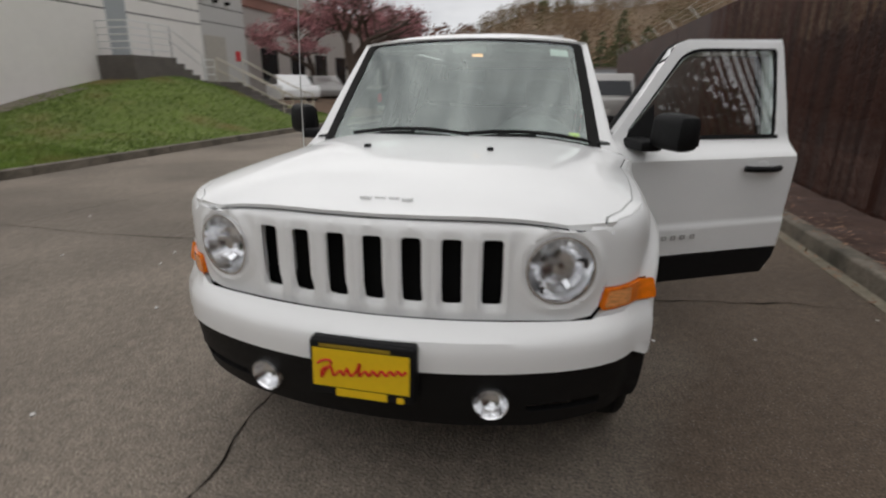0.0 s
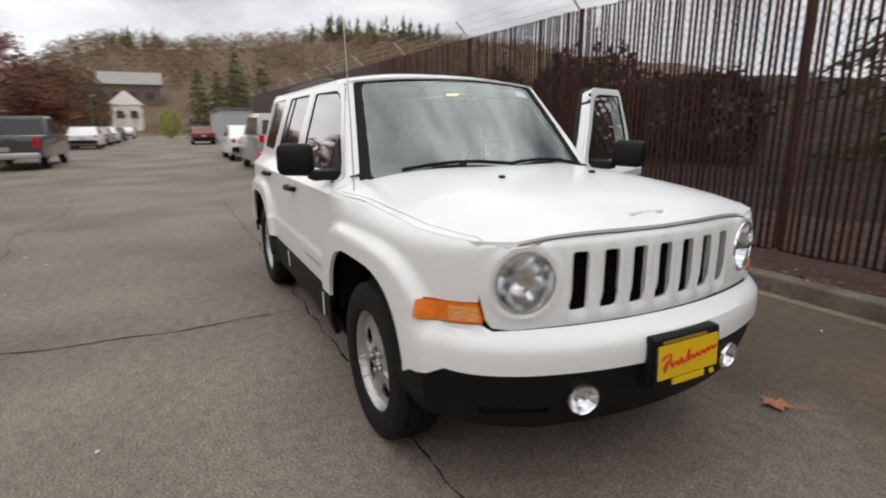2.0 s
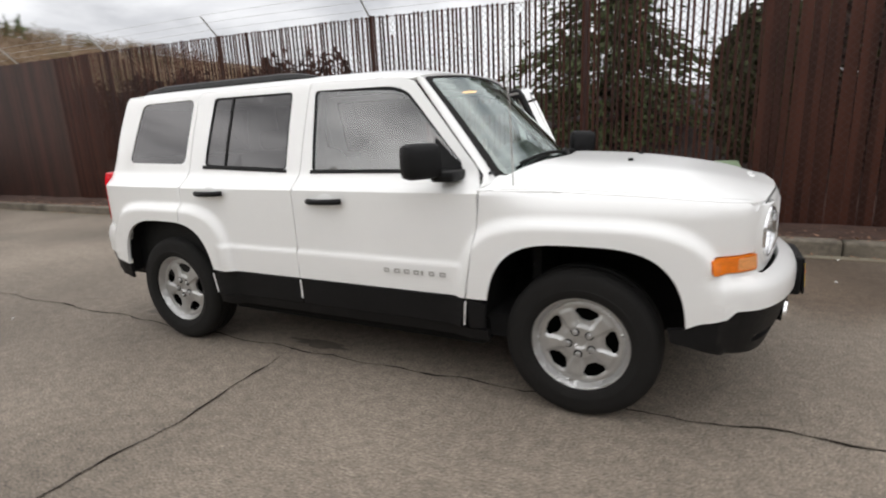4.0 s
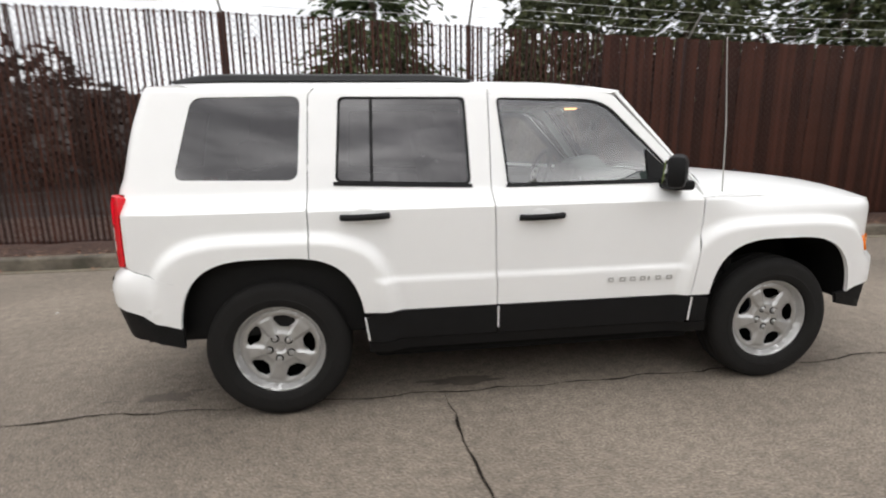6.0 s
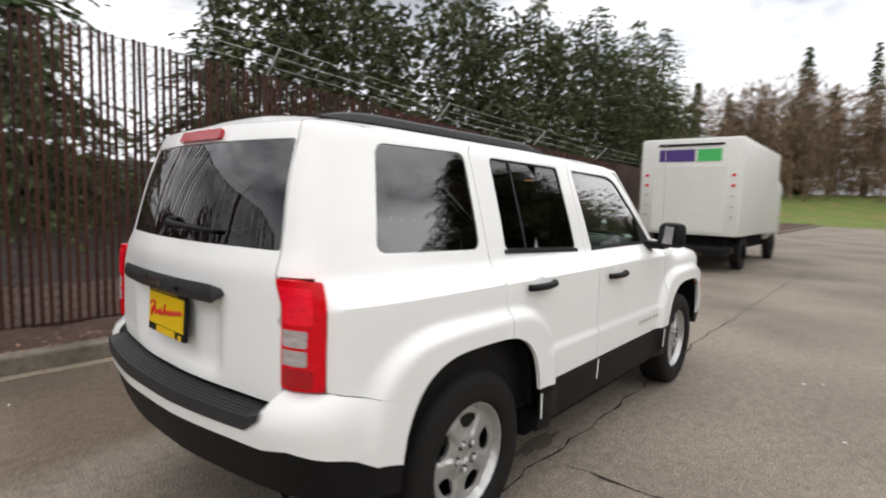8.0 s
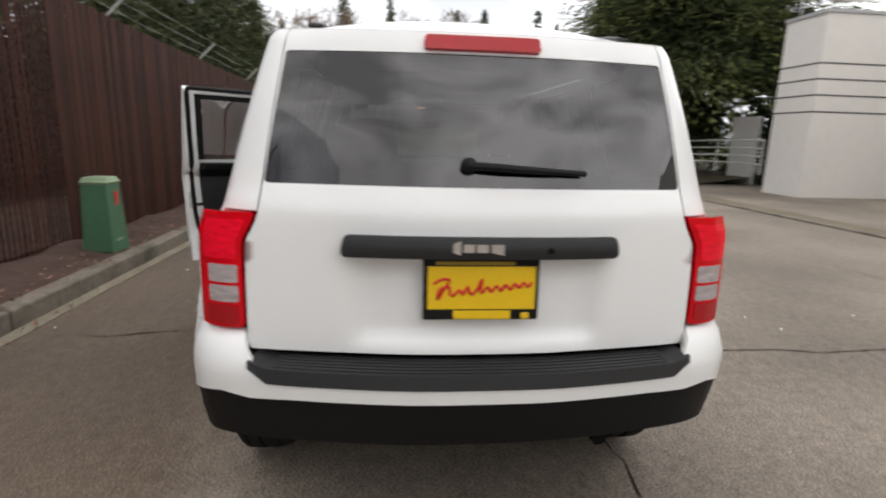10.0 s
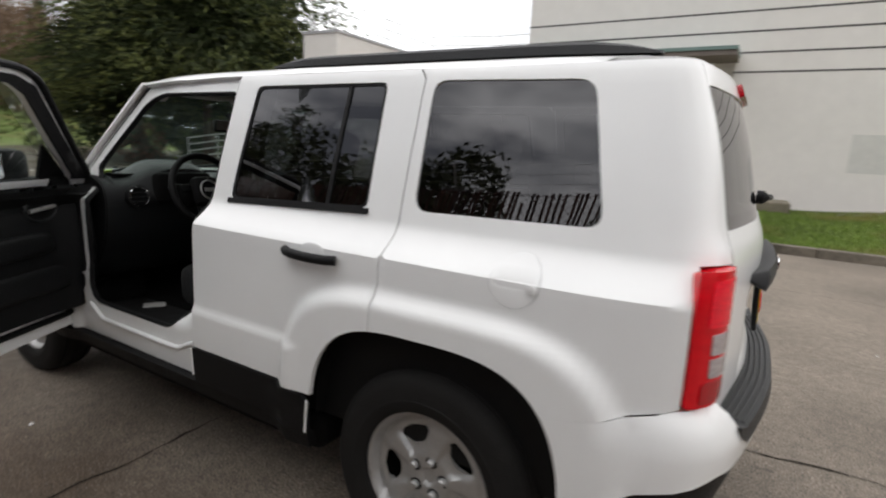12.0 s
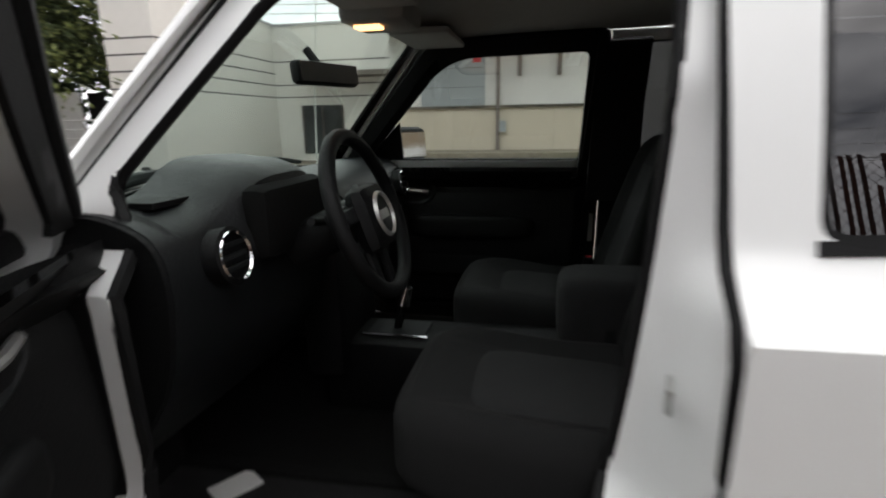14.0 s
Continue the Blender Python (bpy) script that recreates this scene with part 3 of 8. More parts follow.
wall("entrance_door", (-17.1, FACE - 0.27, 1.3), (-15.75, FACE - 0.23, 3.25), material("sand_door_paint", (0.42, 0.39, 0.34), 0.6), "sand coloured door")
grooves("x", FACE - 0.25, -18.6, -15.3, (4.35, 3.75))
for k in range(5):
    wall("sign_bar", (-17.6 + k * 0.36, FACE - 0.25, 4.75), (-17.36 + k * 0.36, FACE - 0.235, 4.85), SOFFIT)
for k in range(3):
    wall("sign_lamp", (-17.5 + k * 0.8, FACE - 0.25, 4.50), (-17.36 + k * 0.8, FACE - 0.1, 4.62), DARK_METAL)
wall("fire_sign", (-18.1, FACE - 0.25, 2.35), (-17.75, FACE - 0.235, 2.75), RED_PAINT)

# ---- the white car ----
def catmull(pts, n=24):
    out = []
    P = [pts[0], *pts, pts[-1]]
    for i in range(1, len(P) - 2):
        p0, p1, p2, p3 = (np.array(P[j], float) for j in (i - 1, i, i + 1, i + 2))
        for k in range(n):
            t = k / n
            out.append(0.5 * (2 * p1 + (p2 - p0) * t + (2 * p0 - 5 * p1 + 4 * p2 - p3) * t * t + (3 * p1 - p0 - 3 * p2 + p3) * t ** 3))
    out.append(np.array(P[-2], float))
    return np.array(out)


def curve(rows):
    c = catmull(rows, 12)
    return lambda x: float(np.interp(x, c[:, 0], c[:, 1]))


# half plan of the body at waist height, from the nose round the side to the tail
PLAN = catmull([(2.10, 0), (2.09, 0.2), (2.06, 0.40), (2.01, 0.60), (1.95, 0.72), (1.85, 0.795), (1.70, 0.835), (1.35, 0.855), (0.9, 0.857), (0.3, 0.857),
                (-0.4, 0.857), (-1.0, 0.857), (-1.45, 0.852), (-1.75, 0.841), (-1.92, 0.815), (-1.985, 0.783), (-2.022, 0.73), (-2.048, 0.655), (-2.08, 0.45), (-2.11, 0.2), (-2.115, 0)])
_len = np.concatenate([[0], np.cumsum(np.hypot(*np.diff(PLAN, axis=0).T))])
_zero = np.interp(0, -PLAN[:, 0], _len)
PS = _zero - _len
S_NOSE, S_TAIL = float(PS[0]), float(PS[-1])
_tan = np.gradient(PLAN, axis=0)
_tan /= np.hypot(*_tan.T)[:, None]
PN = np.stack([-_tan[:, 1] * -1, -_tan[:, 0]], 1)
SIDE_IN = curve([(0.20, 0.06), (0.30, 0.035), (0.38, 0.014), (0.55, 0.004), (0.75, 0.0), (0.93, 0.0), (1.02, 0.001), (1.034, 0.005), (1.050, 0.024), (1.085, 0.066), (1.115, 0.090),
                 (1.15, 0.102), (1.30, 0.146), (1.53, 0.222), (1.56, 0.233), (1.60, 0.252), (1.64, 0.30), (1.70, 0.40)])
NOSE_IN = curve([(0.2, 0.05), (0.5, 0.01), (0.7, 0.0), (0.95, 0.0), (0.985, 0.012), (1.02, 0.045), (1.1, 0.1)])
TAIL_IN = curve([(0.3, 0.05), (0.7, 0.0), (1.05, 0.0), (1.13, 0.006), (1.2, 0.03), (1.40, 0.075), (1.55, 0.125), (1.60, 0.145), (1.64, 0.175), (1.7, 0.24)])
AXLES = (1.3175, -1.3175)
GE = S_TAIL + 0.660


def body(s, z, side=1, out=0.0):
    """The skin of the car: s runs along the side like x and on round the corners."""
    k = -s
    x, y = np.interp(k, -PS, PLAN[:, 0]), np.interp(k, -PS, PLAN[:, 1])
    nx, ny = np.interp(k, -PS, PN[:, 0]), abs(np.interp(k, -PS, PN[:, 1]))
    f = out
    for c in AXLES:
        q = ((abs(s - c) / 0.60) ** 4 + (max(z - 0.30, 0) / 0.645) ** 4) ** 0.25
        f += 0.040 * smooth_step(0.0, 0.095, 1.0 - q)
    f += 0.012 * (1 - smooth_step(0.682, 0.700, z)) * smooth_step(-0.86, -0.80, s) * (1 - smooth_step(0.74, 0.80, s))
    din = SIDE_IN(z)
    if s > 0.85 and z > 0.93:
        din += smooth_step(0.85, 1.2, s) * ((z - 0.93) / 0.10) ** 2 * 0.05
    if s > 0:
        X = x - nx * NOSE_IN(z) + nx * f
        Y = y - (ny + (min(1.0, y / 0.80) - ny) * 0.22) * din + ny * f
    else:
        X = x + TAIL_IN(z) * smooth_step(1.70, 2.08, -x) + nx * f
        Y = y - din * (y / 0.857) ** 3 + ny * f
    return (float(X), side * float(Y), z)


def right(s, z):
    return body(s, z, -1)


def left(s, z):
    return body(s, z, 1)


def nose(t, z, out=0.0):
    return body(S_NOSE - abs(t), z, 1 if t >= 0 else -1, out)


def tail(t, z, out=0.0):
    return body(S_TAIL + abs(t), z, 1 if t >= 0 else -1, out)


def along(x):
    """The skin's running length s where the plan stands at x."""
    return float(np.interp(-x, -PLAN[:, 0], PS))


def arch(c, a0, a1, n=24, grow=0.0):
    out = []
    for i in range(n + 1):
        a = radians(a0 + (a1 - a0) * i / n)
        ca, sa = math.cos(a), math.sin(a)
        out.append((c + math.copysign((0.43 + grow) * abs(ca) ** 0.6, ca), 0.30 + (0.522 + grow) * abs(sa) ** 0.6))
    return out


def arch_angle(z):
    return math.degrees(math.asin(((z - 0.30) / 0.522) ** (1 / 0.6)))


def roof_edge(x):
    return table([(-1.9, 1.612), (-1.5, 1.622), (-0.5, 1.624), (0.1, 1.618), (0.35, 1.604), (0.55, 1.578)], x)


car = thing("sport_utility_car", "white boxy sport utility car with its driver door wide open", "car")
A50, A53 = arch_angle(0.70), arch_angle(0.535)
FENDER = [(0.796, 0.535), (0.850, 0.90), (0.860, 1.04), (1.2, 1.035), (1.6, 1.020), (2.006, 0.991), (2.024, 0.86), (2.022, 0.795), (1.828, 0.792), (1.828, 0.722), (1.77, 0.705)] + arch(1.3175, A50, 180 - A53)
FRONT_DOOR = [(0.79, 0.535), (0.845, 0.90), (0.85, 1.06), (0.82, 1.135), (0.435, 1.563), (0.36, 1.588), (-0.235, 1.602), (-0.245, 1.10), (-0.232, 0.535)]
FRONT_WINDOW = rounded([(-0.165, 1.127), (-0.198, 1.556), (0.30, 1.548), (0.40, 1.518), (0.735, 1.165), (0.735, 1.130)], [0.02, 0.03, 0.06, 0.08, 0.02, 0.01])
ARCH_J = 0.30 + 0.522 * (1 - (0.178 / 0.43) ** (2 / 0.6)) ** 0.3
REAR_DOOR = [(-0.237, 0.535), (-0.250, 1.10), (-0.240, 1.602), (-1.10, 1.602), (-1.128, 1.57), (-1.142, 1.10), (-1.138, 0.92)] + \
    [(-1.138, ARCH_J)] + [p for p in arch(-1.3175, 90, arch_angle(0.535), 40) if -1.13 < p[0]]
REAR_WINDOW = rounded([(-1.012, 1.157), (-0.987, 1.563), (-0.357, 1.560), (-0.348, 1.132)], 0.03)
REAR_ARCH_L = [p for p in arch(-1.3175, 0, 180 - A50, 40) if p[0] < -1.155]
QUARTER = [(-1.143, 0.92), (-1.147, 1.10), (-1.133, 1.57), (-1.108, 1.602), (-1.70, 1.606), (GE - 0.004, 1.609), (GE - 0.004, 1.30), (GE, 1.118), (GE + 0.147, 1.117), (GE + 0.147, 0.783)] + REAR_ARCH_L[::-1] + [(-1.143, ARCH_J)]
QUARTER_WINDOW = rounded([(-1.755, 1.180), (-1.668, 1.560), (-1.165, 1.566), (-1.188, 1.168)], 0.05)


def window_seal(loop, surf, parent):
    """A black rubber seal round a window opening."""
    c = np.mean(np.array(loop), 0)
    inner = [tuple(c + (np.array(p) - c) * (1 - 0.014 / max(0.05, np.hypot(*(np.array(p) - c))))) for p in loop]
    part("window_seal", panel(loop, surf, [inner], 0.05, (9, 9), 0.01, 0.004), BLACK_PLASTIC, parent)


def door_handle(x0, x1, z, side, parent):
    """A pull handle over a round finger dish."""
    bm = bmesh.new()
    y = lambda x: abs(body(x, z)[1])
    pts = []
    for i in range(9):
        u = i / 8
        x = x0 + (x1 - x0) * u
        pts.append((x, side * (y(x) + 0.012 + 0.028 * math.sin(math.pi * min(1, max(0, u))) ** 0.5), z + 0.004 * (u - 0.5)))
    add_tube(bm, pts, 0.0155, 10)
    part("door_handle", bm, BLACK_PLASTIC, parent, "black pull handle", True)
    xm = (x0 + x1) / 2
    dish = bmesh.new()
    bmesh.ops.create_uvsphere(dish, u_segments=20, v_segments=10, radius=1, matrix=Matrix.Translation((xm, side * (y(xm) - 0.003), z)) @ Matrix.Diagonal((0.062, 0.007, 0.042, 1)))
    part("finger_dish", dish, WHITE_PAINT, parent, "", True)


def side_panels(side):
    surf = left if side > 0 else right
    part("front_wing", panel(FENDER, surf, (), 0.03, (0.022, 0.0125)), WHITE_PAINT, car, "", True)
    rear = part("rear_door", panel(REAR_DOOR, surf, [REAR_WINDOW], 0.03, (0.022, 0.0125)), WHITE_PAINT, car, "", True)
    c = np.mean(np.array(REAR_WINDOW), 0)
    part("window", panel(REAR_WINDOW, surf, (), 0.06, (0.12, 0.08), 0.0, 0.008), TINT_GLASS, rear, "dark tinted window", True)
    window_seal(REAR_WINDOW, surf, rear)
    part("window_divider", panel([(-0.845, 1.15), (-0.835, 1.563), (-0.820, 1.563), (-0.830, 1.15)], surf, (), 0.05, (1, 0.06), 0.008, 0.003), BLACK_PLASTIC, rear, "black glass run between the panes")
    part("belt_strip", panel([(-1.02, 1.140), (-1.02, 1.158), (-0.345, 1.133), (-0.345, 1.115)], surf, (), 0.08, (1, 1), 0.008, -0.006), BLACK_PLASTIC, rear)
    door_handle(-0.985, -0.765, 1.002, side, rear)
    part("sill_cladding", panel([(-0.235, 0.385), (-0.235, 0.53), (-0.86, 0.53), (-0.89, 0.50), (-0.885, 0.385)][::1], surf, (), 0.05, (0.1, 0.04), 0.015, -0.006), BLACK_PLASTIC, rear, "black lower door cladding", True)
    quarter = part("rear_quarter_panel", panel(QUARTER, surf, [QUARTER_WINDOW], 0.03, (0.022, 0.0125)), WHITE_PAINT, car, "", True)
    part("quarter_window", panel(QUARTER_WINDOW, surf, (), 0.06, (0.12, 0.08), 0.0, 0.006), TINT_GLASS, quarter, "dark tinted window", True)
    part("rocker", panel([(-0.88, 0.325), (-0.88, 0.38), (0.90, 0.38), (0.90, 0.325)], surf, (), 0.1, (0.2, 0.05), 0.03, 0.0), BLACK_PLASTIC, car, "black sill strip", True)
    part("wing_cladding", panel([(0.805, 0.385), (0.805, 0.53)] + [p for p in arch(1.3175, 100, 180) if 0.385 < p[1] < 0.53], surf, (), 0.05, (0.1, 0.05), 0.015, -0.003), BLACK_PLASTIC, car, "", True)
    def lamp_skin(s, z, out):
        p = body(s, z + (min(z, 1.022 + (z - 1.022) * 0.32) - z) * smooth_step(-0.01, 0.055, s - GE), side, out)
        return (p[0], p[1], z)

    lamp = [(GE + 0.145, 0.787), (GE + 0.145, 1.114), (GE, 1.114), (GE, 0.787)]
    tl = part("tail_lamp", panel(rounded(lamp, 0.012), lambda s, z: lamp_skin(s, z, 0.006 + 0.010 * math.sin((s - GE - 0.15) * -20)), (), 0.02, (0.02, 0.03), 0.07), RED_LENS, car, "red tail lamp with two clear bands", True)
    for z0, z1 in ((0.862, 0.908), (0.918, 0.968)):
        part("clear_band", panel(rounded([(GE + 0.095, z0), (GE + 0.095, z1), (GE + 0.010, z1), (GE + 0.010, z0)], 0.006), lambda s, z: lamp_skin(s, z, 0.0095 + 0.010 * math.sin((s - GE - 0.15) * -20)), (), 0.01, (0.012, 0.03), 0.006), PALE_LENS, tl, "clear lamp band", True)
    # the glow in the lamp's upper half is painted as a brighter red panel
    part("upper_reflector", panel(rounded([(GE + 0.112, 0.985), (GE + 0.112, 1.094), (GE + 0.012, 1.094), (GE + 0.012, 0.985)], 0.010), lambda s, z: lamp_skin(s, z, 0.0092 + 0.010 * math.sin((s - GE - 0.15) * -20)), (), 0.01, (0.012, 0.02), 0.004), RED_GLOW, tl, "upper lamp panel with its glow painted in brighter red", True)
    part("lower_reflector", panel(rounded([(GE + 0.112, 0.797), (GE + 0.112, 0.852), (GE + 0.012, 0.852), (GE + 0.012, 0.797)], 0.010), lambda s, z: lamp_skin(s, z, 0.0092 + 0.010 * math.sin((s - GE - 0.15) * -20)), (), 0.01, (0.012, 0.02), 0.004), RED_DEEP, tl, "deep red reflector", True)
    turn = part("indicator_lamp", panel(rounded([(1.815, 0.725), (1.815, 0.788), (2.022, 0.790), (2.036, 0.738), (2.034, 0.725)], 0.01), lambda s, z: body(s, z, side, 0.010), (), 0.03, (0.03, 0.03), 0.03), AMBER, car, "amber turn lamp", True)
    part("clear_section", panel(rounded([(1.925, 0.732), (1.925, 0.782), (2.016, 0.783), (2.026, 0.740), (2.025, 0.732)], 0.008), lambda s, z: body(s, z, side, 0.0118), (), 0.03, (0.03, 0.03), 0.004), AMBER_PALE, turn, "paler amber inner section", True)
    for (s0, z0), (s1, z1) in (((-0.893, 0.515), (-0.878, 0.395)), ((-0.2305, 0.525), (-0.2305, 0.415)), ((0.795, 0.525), (0.785, 0.40))):
        part("cladding_edge", tube([body(s0, z0, side, 0.008), body(s1, z1, side, 0.008)], 0.0045, 6), WHITE_PAINT, car, "thin white edge between the claddings")
    # liner of the wheel wells
    for c in AXLES:
        bm = bmesh.new()
        ring = arch(c, arch_angle(0.44), 180 - arch_angle(0.44), 28, 0.012)
        rows = [[bm.verts.new((x, side * yy, z)) for x, z in ring] for yy in (0.42, 0.84)]
        for i in range(len(ring) - 1):
            bm.faces.new((rows[0][i], rows[0][i + 1], rows[1][i + 1], rows[1][i]))
        bm.faces.new(rows[0])
        part("wheel_well", bm, DARK_METAL, car, "", True)


side_panels(-1)
side_panels(1)

# a small plug above the rear wheel on the driver's side
ring = [(-1.57 + 0.068 * math.cos(k * math.tau / 40), 1.03 + 0.068 * math.sin(k * math.tau / 40)) for k in range(40)]
fuel = part("fuel_door", panel(ring, left, (), 0.02, (0.03, 0.03), 0.006, -0.002), WHITE_PAINT, car, "round fuel filler door", True)
part("door_gap", tube([body(p, z, 1, 0.0005) for p, z in ring + ring[:1]], 0.0012, 5), GREY_PLASTIC, fuel)
plug = body(-1.618, 1.02, 1, 0.002)
part("lock_cap", lathe([(0.014, -0.004), (0.013, 0.004), (0.001, 0.006)], 16), WHITE_PAINT, fuel, "small round lock cap", True).matrix_basis = pose(*plug)


def front_door(side):
    surf = left if side > 0 else right
    d = part("front_door", panel(FRONT_DOOR, surf, [FRONT_WINDOW], 0.03, (0.022, 0.0125)), WHITE_PAINT, car, "white front door, wide open" if side > 0 else "", True)
    part("window", panel(FRONT_WINDOW, surf, (), 0.06, (0.12, 0.08), 0.0, 0.008), SIDE_GLASS, d, "clear side window", True)
    window_seal(FRONT_WINDOW, surf, d)
    part("belt_strip", panel([(-0.17, 1.112), (-0.17, 1.129), (0.70, 1.132), (0.70, 1.115)], surf, (), 0.08, (1, 1), 0.008, -0.006), BLACK_PLASTIC, d)
    door_handle(-0.125, 0.095, 0.975, side, d)
    part("sill_cladding", panel([(0.765, 0.385), (0.785, 0.53), (-0.226, 0.53)] + ([(-0.215, 0.47), (-0.165, 0.385)] if side > 0 else [(-0.226, 0.385)]), surf, (), 0.05, (0.1, 0.04), 0.015, -0.006), BLACK_PLASTIC, d, "black lower door cladding", True)
    for i, (x, w) in enumerate([(0.34, 0.035), (0.40, 0.04), (0.457, 0.035), (0.512, 0.035), (0.554, 0.012), (0.597, 0.035), (0.655, 0.04)]):
        part("badge_letter", panel([(x, 0.625), (x, 0.648), (x + w * 0.8, 0.648), (x + w * 0.8, 0.625)], surf, [[(x + w * 0.2, 0.631), (x + w * 0.2, 0.642), (x + w * 0.6, 0.642), (x + w * 0.6, 0.631)]] if w > 0.02 else (), 0.02, (1, 1), 0.002, -0.0145), SILVER, d, "small silver badge bar")
    # inner skin, trim panel and pull
    shell = [(0.78, 0.40), (0.835, 0.90), (0.84, 1.06), (0.812, 1.14), (0.43, 1.555), (0.355, 1.578), (-0.23, 1.592), (-0.24, 1.10), (-0.225, 0.40)]
    gap = rounded([(-0.125, 0.53), (-0.145, 1.05), (-0.165, 1.535), (0.29, 1.528), (0.385, 1.49), (0.725, 1.145), (0.765, 1.08), (0.735, 0.515)], [0.26, 0.02, 0.03, 0.06, 0.06, 0.03, 0.03, 0.12])
    part("inner_frame", panel(shell, lambda s, z: body(s, z, side, -0.022), [gap], 0.04, (0.08, 0.06), 0.053), WHITE_PAINT if side > 0 else TRIM_DARK, d, "", True)
    channel = [(0.69, 1.125), (0.690, 1.145), (0.365, 1.474), (0.28, 1.510), (-0.132, 1.518), (-0.118, 1.125)] if side > 0 else [(0.74, 1.125), (0.742, 1.145), (0.40, 1.507), (0.30, 1.540), (-0.19, 1.548), (-0.155, 1.125)]
    outer = [(-0.155, 1.125), (-0.172, 1.548), (0.31, 1.543), (0.405, 1.512), (0.762, 1.152), (0.785, 1.125)] if side > 0 else [(-0.228, 1.125), (-0.215, 1.582), (0.355, 1.570), (0.425, 1.548), (0.805, 1.147), (0.825, 1.125)]
    part("window_frame_trim", panel(outer[::-1] + channel[::-1], lambda s, z: body(s, z, side, -0.079 if side > 0 else -0.09), (), 0.04, (0.03, 0.05), 0.012), BLACK_PLASTIC, d, "black window channel", True)
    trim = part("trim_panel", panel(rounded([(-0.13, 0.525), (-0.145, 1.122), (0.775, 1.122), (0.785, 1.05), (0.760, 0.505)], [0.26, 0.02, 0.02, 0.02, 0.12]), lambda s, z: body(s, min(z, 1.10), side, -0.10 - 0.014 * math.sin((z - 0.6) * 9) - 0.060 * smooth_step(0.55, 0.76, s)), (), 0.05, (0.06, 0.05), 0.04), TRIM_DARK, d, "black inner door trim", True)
    rim = rounded([(-0.178, 0.475), (-0.196, 1.06), (-0.218, 1.582), (0.33, 1.572), (0.425, 1.540), (0.785, 1.16), (0.825, 1.08), (0.785, 0.465)], [0.27, 0.02, 0.03, 0.06, 0.06, 0.03, 0.03, 0.12])
    part("door_seal", tube([body(s, z, side, -0.083) for s, z in dense(rim, 0.05)] + [body(*rim[0], side, -0.083)], 0.015, 8), BLACK_PLASTIC, d, "black rubber door seal", True)
    part("latch_plate", panel(rounded([(-0.222, 0.78), (-0.222, 0.90), (-0.19, 0.90), (-0.19, 0.78)], 0.008), lambda s, z: body(s, z, side, -0.074), (), 0.05, (1, 1), 0.006), GALV, d, "bare metal latch plate")
    pocket = part("door_pocket", pillow((0.05, -0.045, 0.62), (0.66, 0.03, 0.74), 5.0, 14), TRIM_DARK, trim, "moulded door pocket", True)
    pocket.matrix_basis = Matrix.Translation((0, side * 0.735, 0)) if side < 0 else Matrix.Translation((0, 0.735, 0))
    part("armrest", pillow((0.02, -0.04, 0.80), (0.56, 0.04, 0.90), 5.0, 14, Matrix.Translation((0, side * 0.715, 0))), TRIM_DARK, trim, "", True)
    cup = [(0.53 + 0.085 * math.cos(a * math.tau / 24), 0.995 + 0.052 * math.sin(a * math.tau / 24)) for a in range(24)]
    part("handle_cup", tube([body(p, z, side, -0.136 - 0.02 * smooth_step(0.55, 0.7, p)) for p, z in cup + cup[:1]], 0.010, 6), TRIM_SLATE, trim, "moulded rim of the handle cup", True)
    part("inner_handle", tube([body(0.47, 0.992, side, -0.142), body(0.54, 1.003, side, -0.158), body(0.60, 1.006, side, -0.150)], 0.010, 8), SILVER, trim, "chrome inner pull", True)
    part("trim_insert", panel(rounded([(0.0, 0.93), (0.0, 1.0), (0.66, 1.06), (0.66, 0.94)], 0.03), lambda s, z: body(s, z, side, -0.122), (), 0.05, (0.1, 0.05), 0.01), TRIM_SLATE, trim, "", True)
    part("trim_ledge", panel(rounded([(-0.12, 1.058), (-0.125, 1.124), (0.70, 1.124), (0.71, 1.07)], 0.012), lambda s, z: body(s, min(z, 1.10), side, -0.128), (), 0.05, (0.1, 0.03), 0.012), TRIM_SLATE, trim, "slate grey window ledge", True)
    part("latch_slot", panel(rounded([(-0.172, 0.80), (-0.172, 0.818), (-0.135, 0.818), (-0.135, 0.80)], 0.004), lambda s, z: body(s, z, side, -0.081), (), 0.05, (1, 1), 0.006), BLACK_PLASTIC, d)
    # outside mirror
    y = side * 0.80
    mir = bmesh.new()
    add_box(mir, (0.60, 0.89, 1.105), (0.735, 1.075, 1.265), 0.035)
    fold = radians(30) if side < 0 else 0.0
    for v in mir.verts:
        v.co.x += (v.co.y - 0.9) * -0.12 + (0.03 if v.co.x > 0.67 else 0) * -abs(v.co.z - 1.18) * 8
        if side < 0:
            dx, dy = (v.co.x - 0.69) * 0.72, v.co.y - 0.90
            v.co.x, v.co.y = 0.69 + dx * math.cos(fold) - dy * math.sin(fold), 0.90 + dx * math.sin(fold) + dy * math.cos(fold)
        v.co.y *= side
    if side < 0:
        bmesh.ops.reverse_faces(mir, faces=mir.faces)
    mo = part("mirror_housing", mir, BLACK_PLASTIC, d, "black door mirror", True)
    part("mirror_glass", box((-0.002, -0.070, -0.056), (0.002, 0.070, 0.056), 0.0, pose(0.584, side * 0.983, 1.185, 0, 5, 5) if side > 0 else pose(0.580, -0.927, 1.185, 0, 5, -36)), CHROME, mo, "mirror glass")
    foot = bmesh.new()
    add_box(foot, (0.64, 0.73, 1.085), (0.76, 0.91, 1.135), 0.015)
    for v in foot.verts:
        v.co.y *= side
    if side < 0:
        bmesh.ops.reverse_faces(foot, faces=foot.faces)
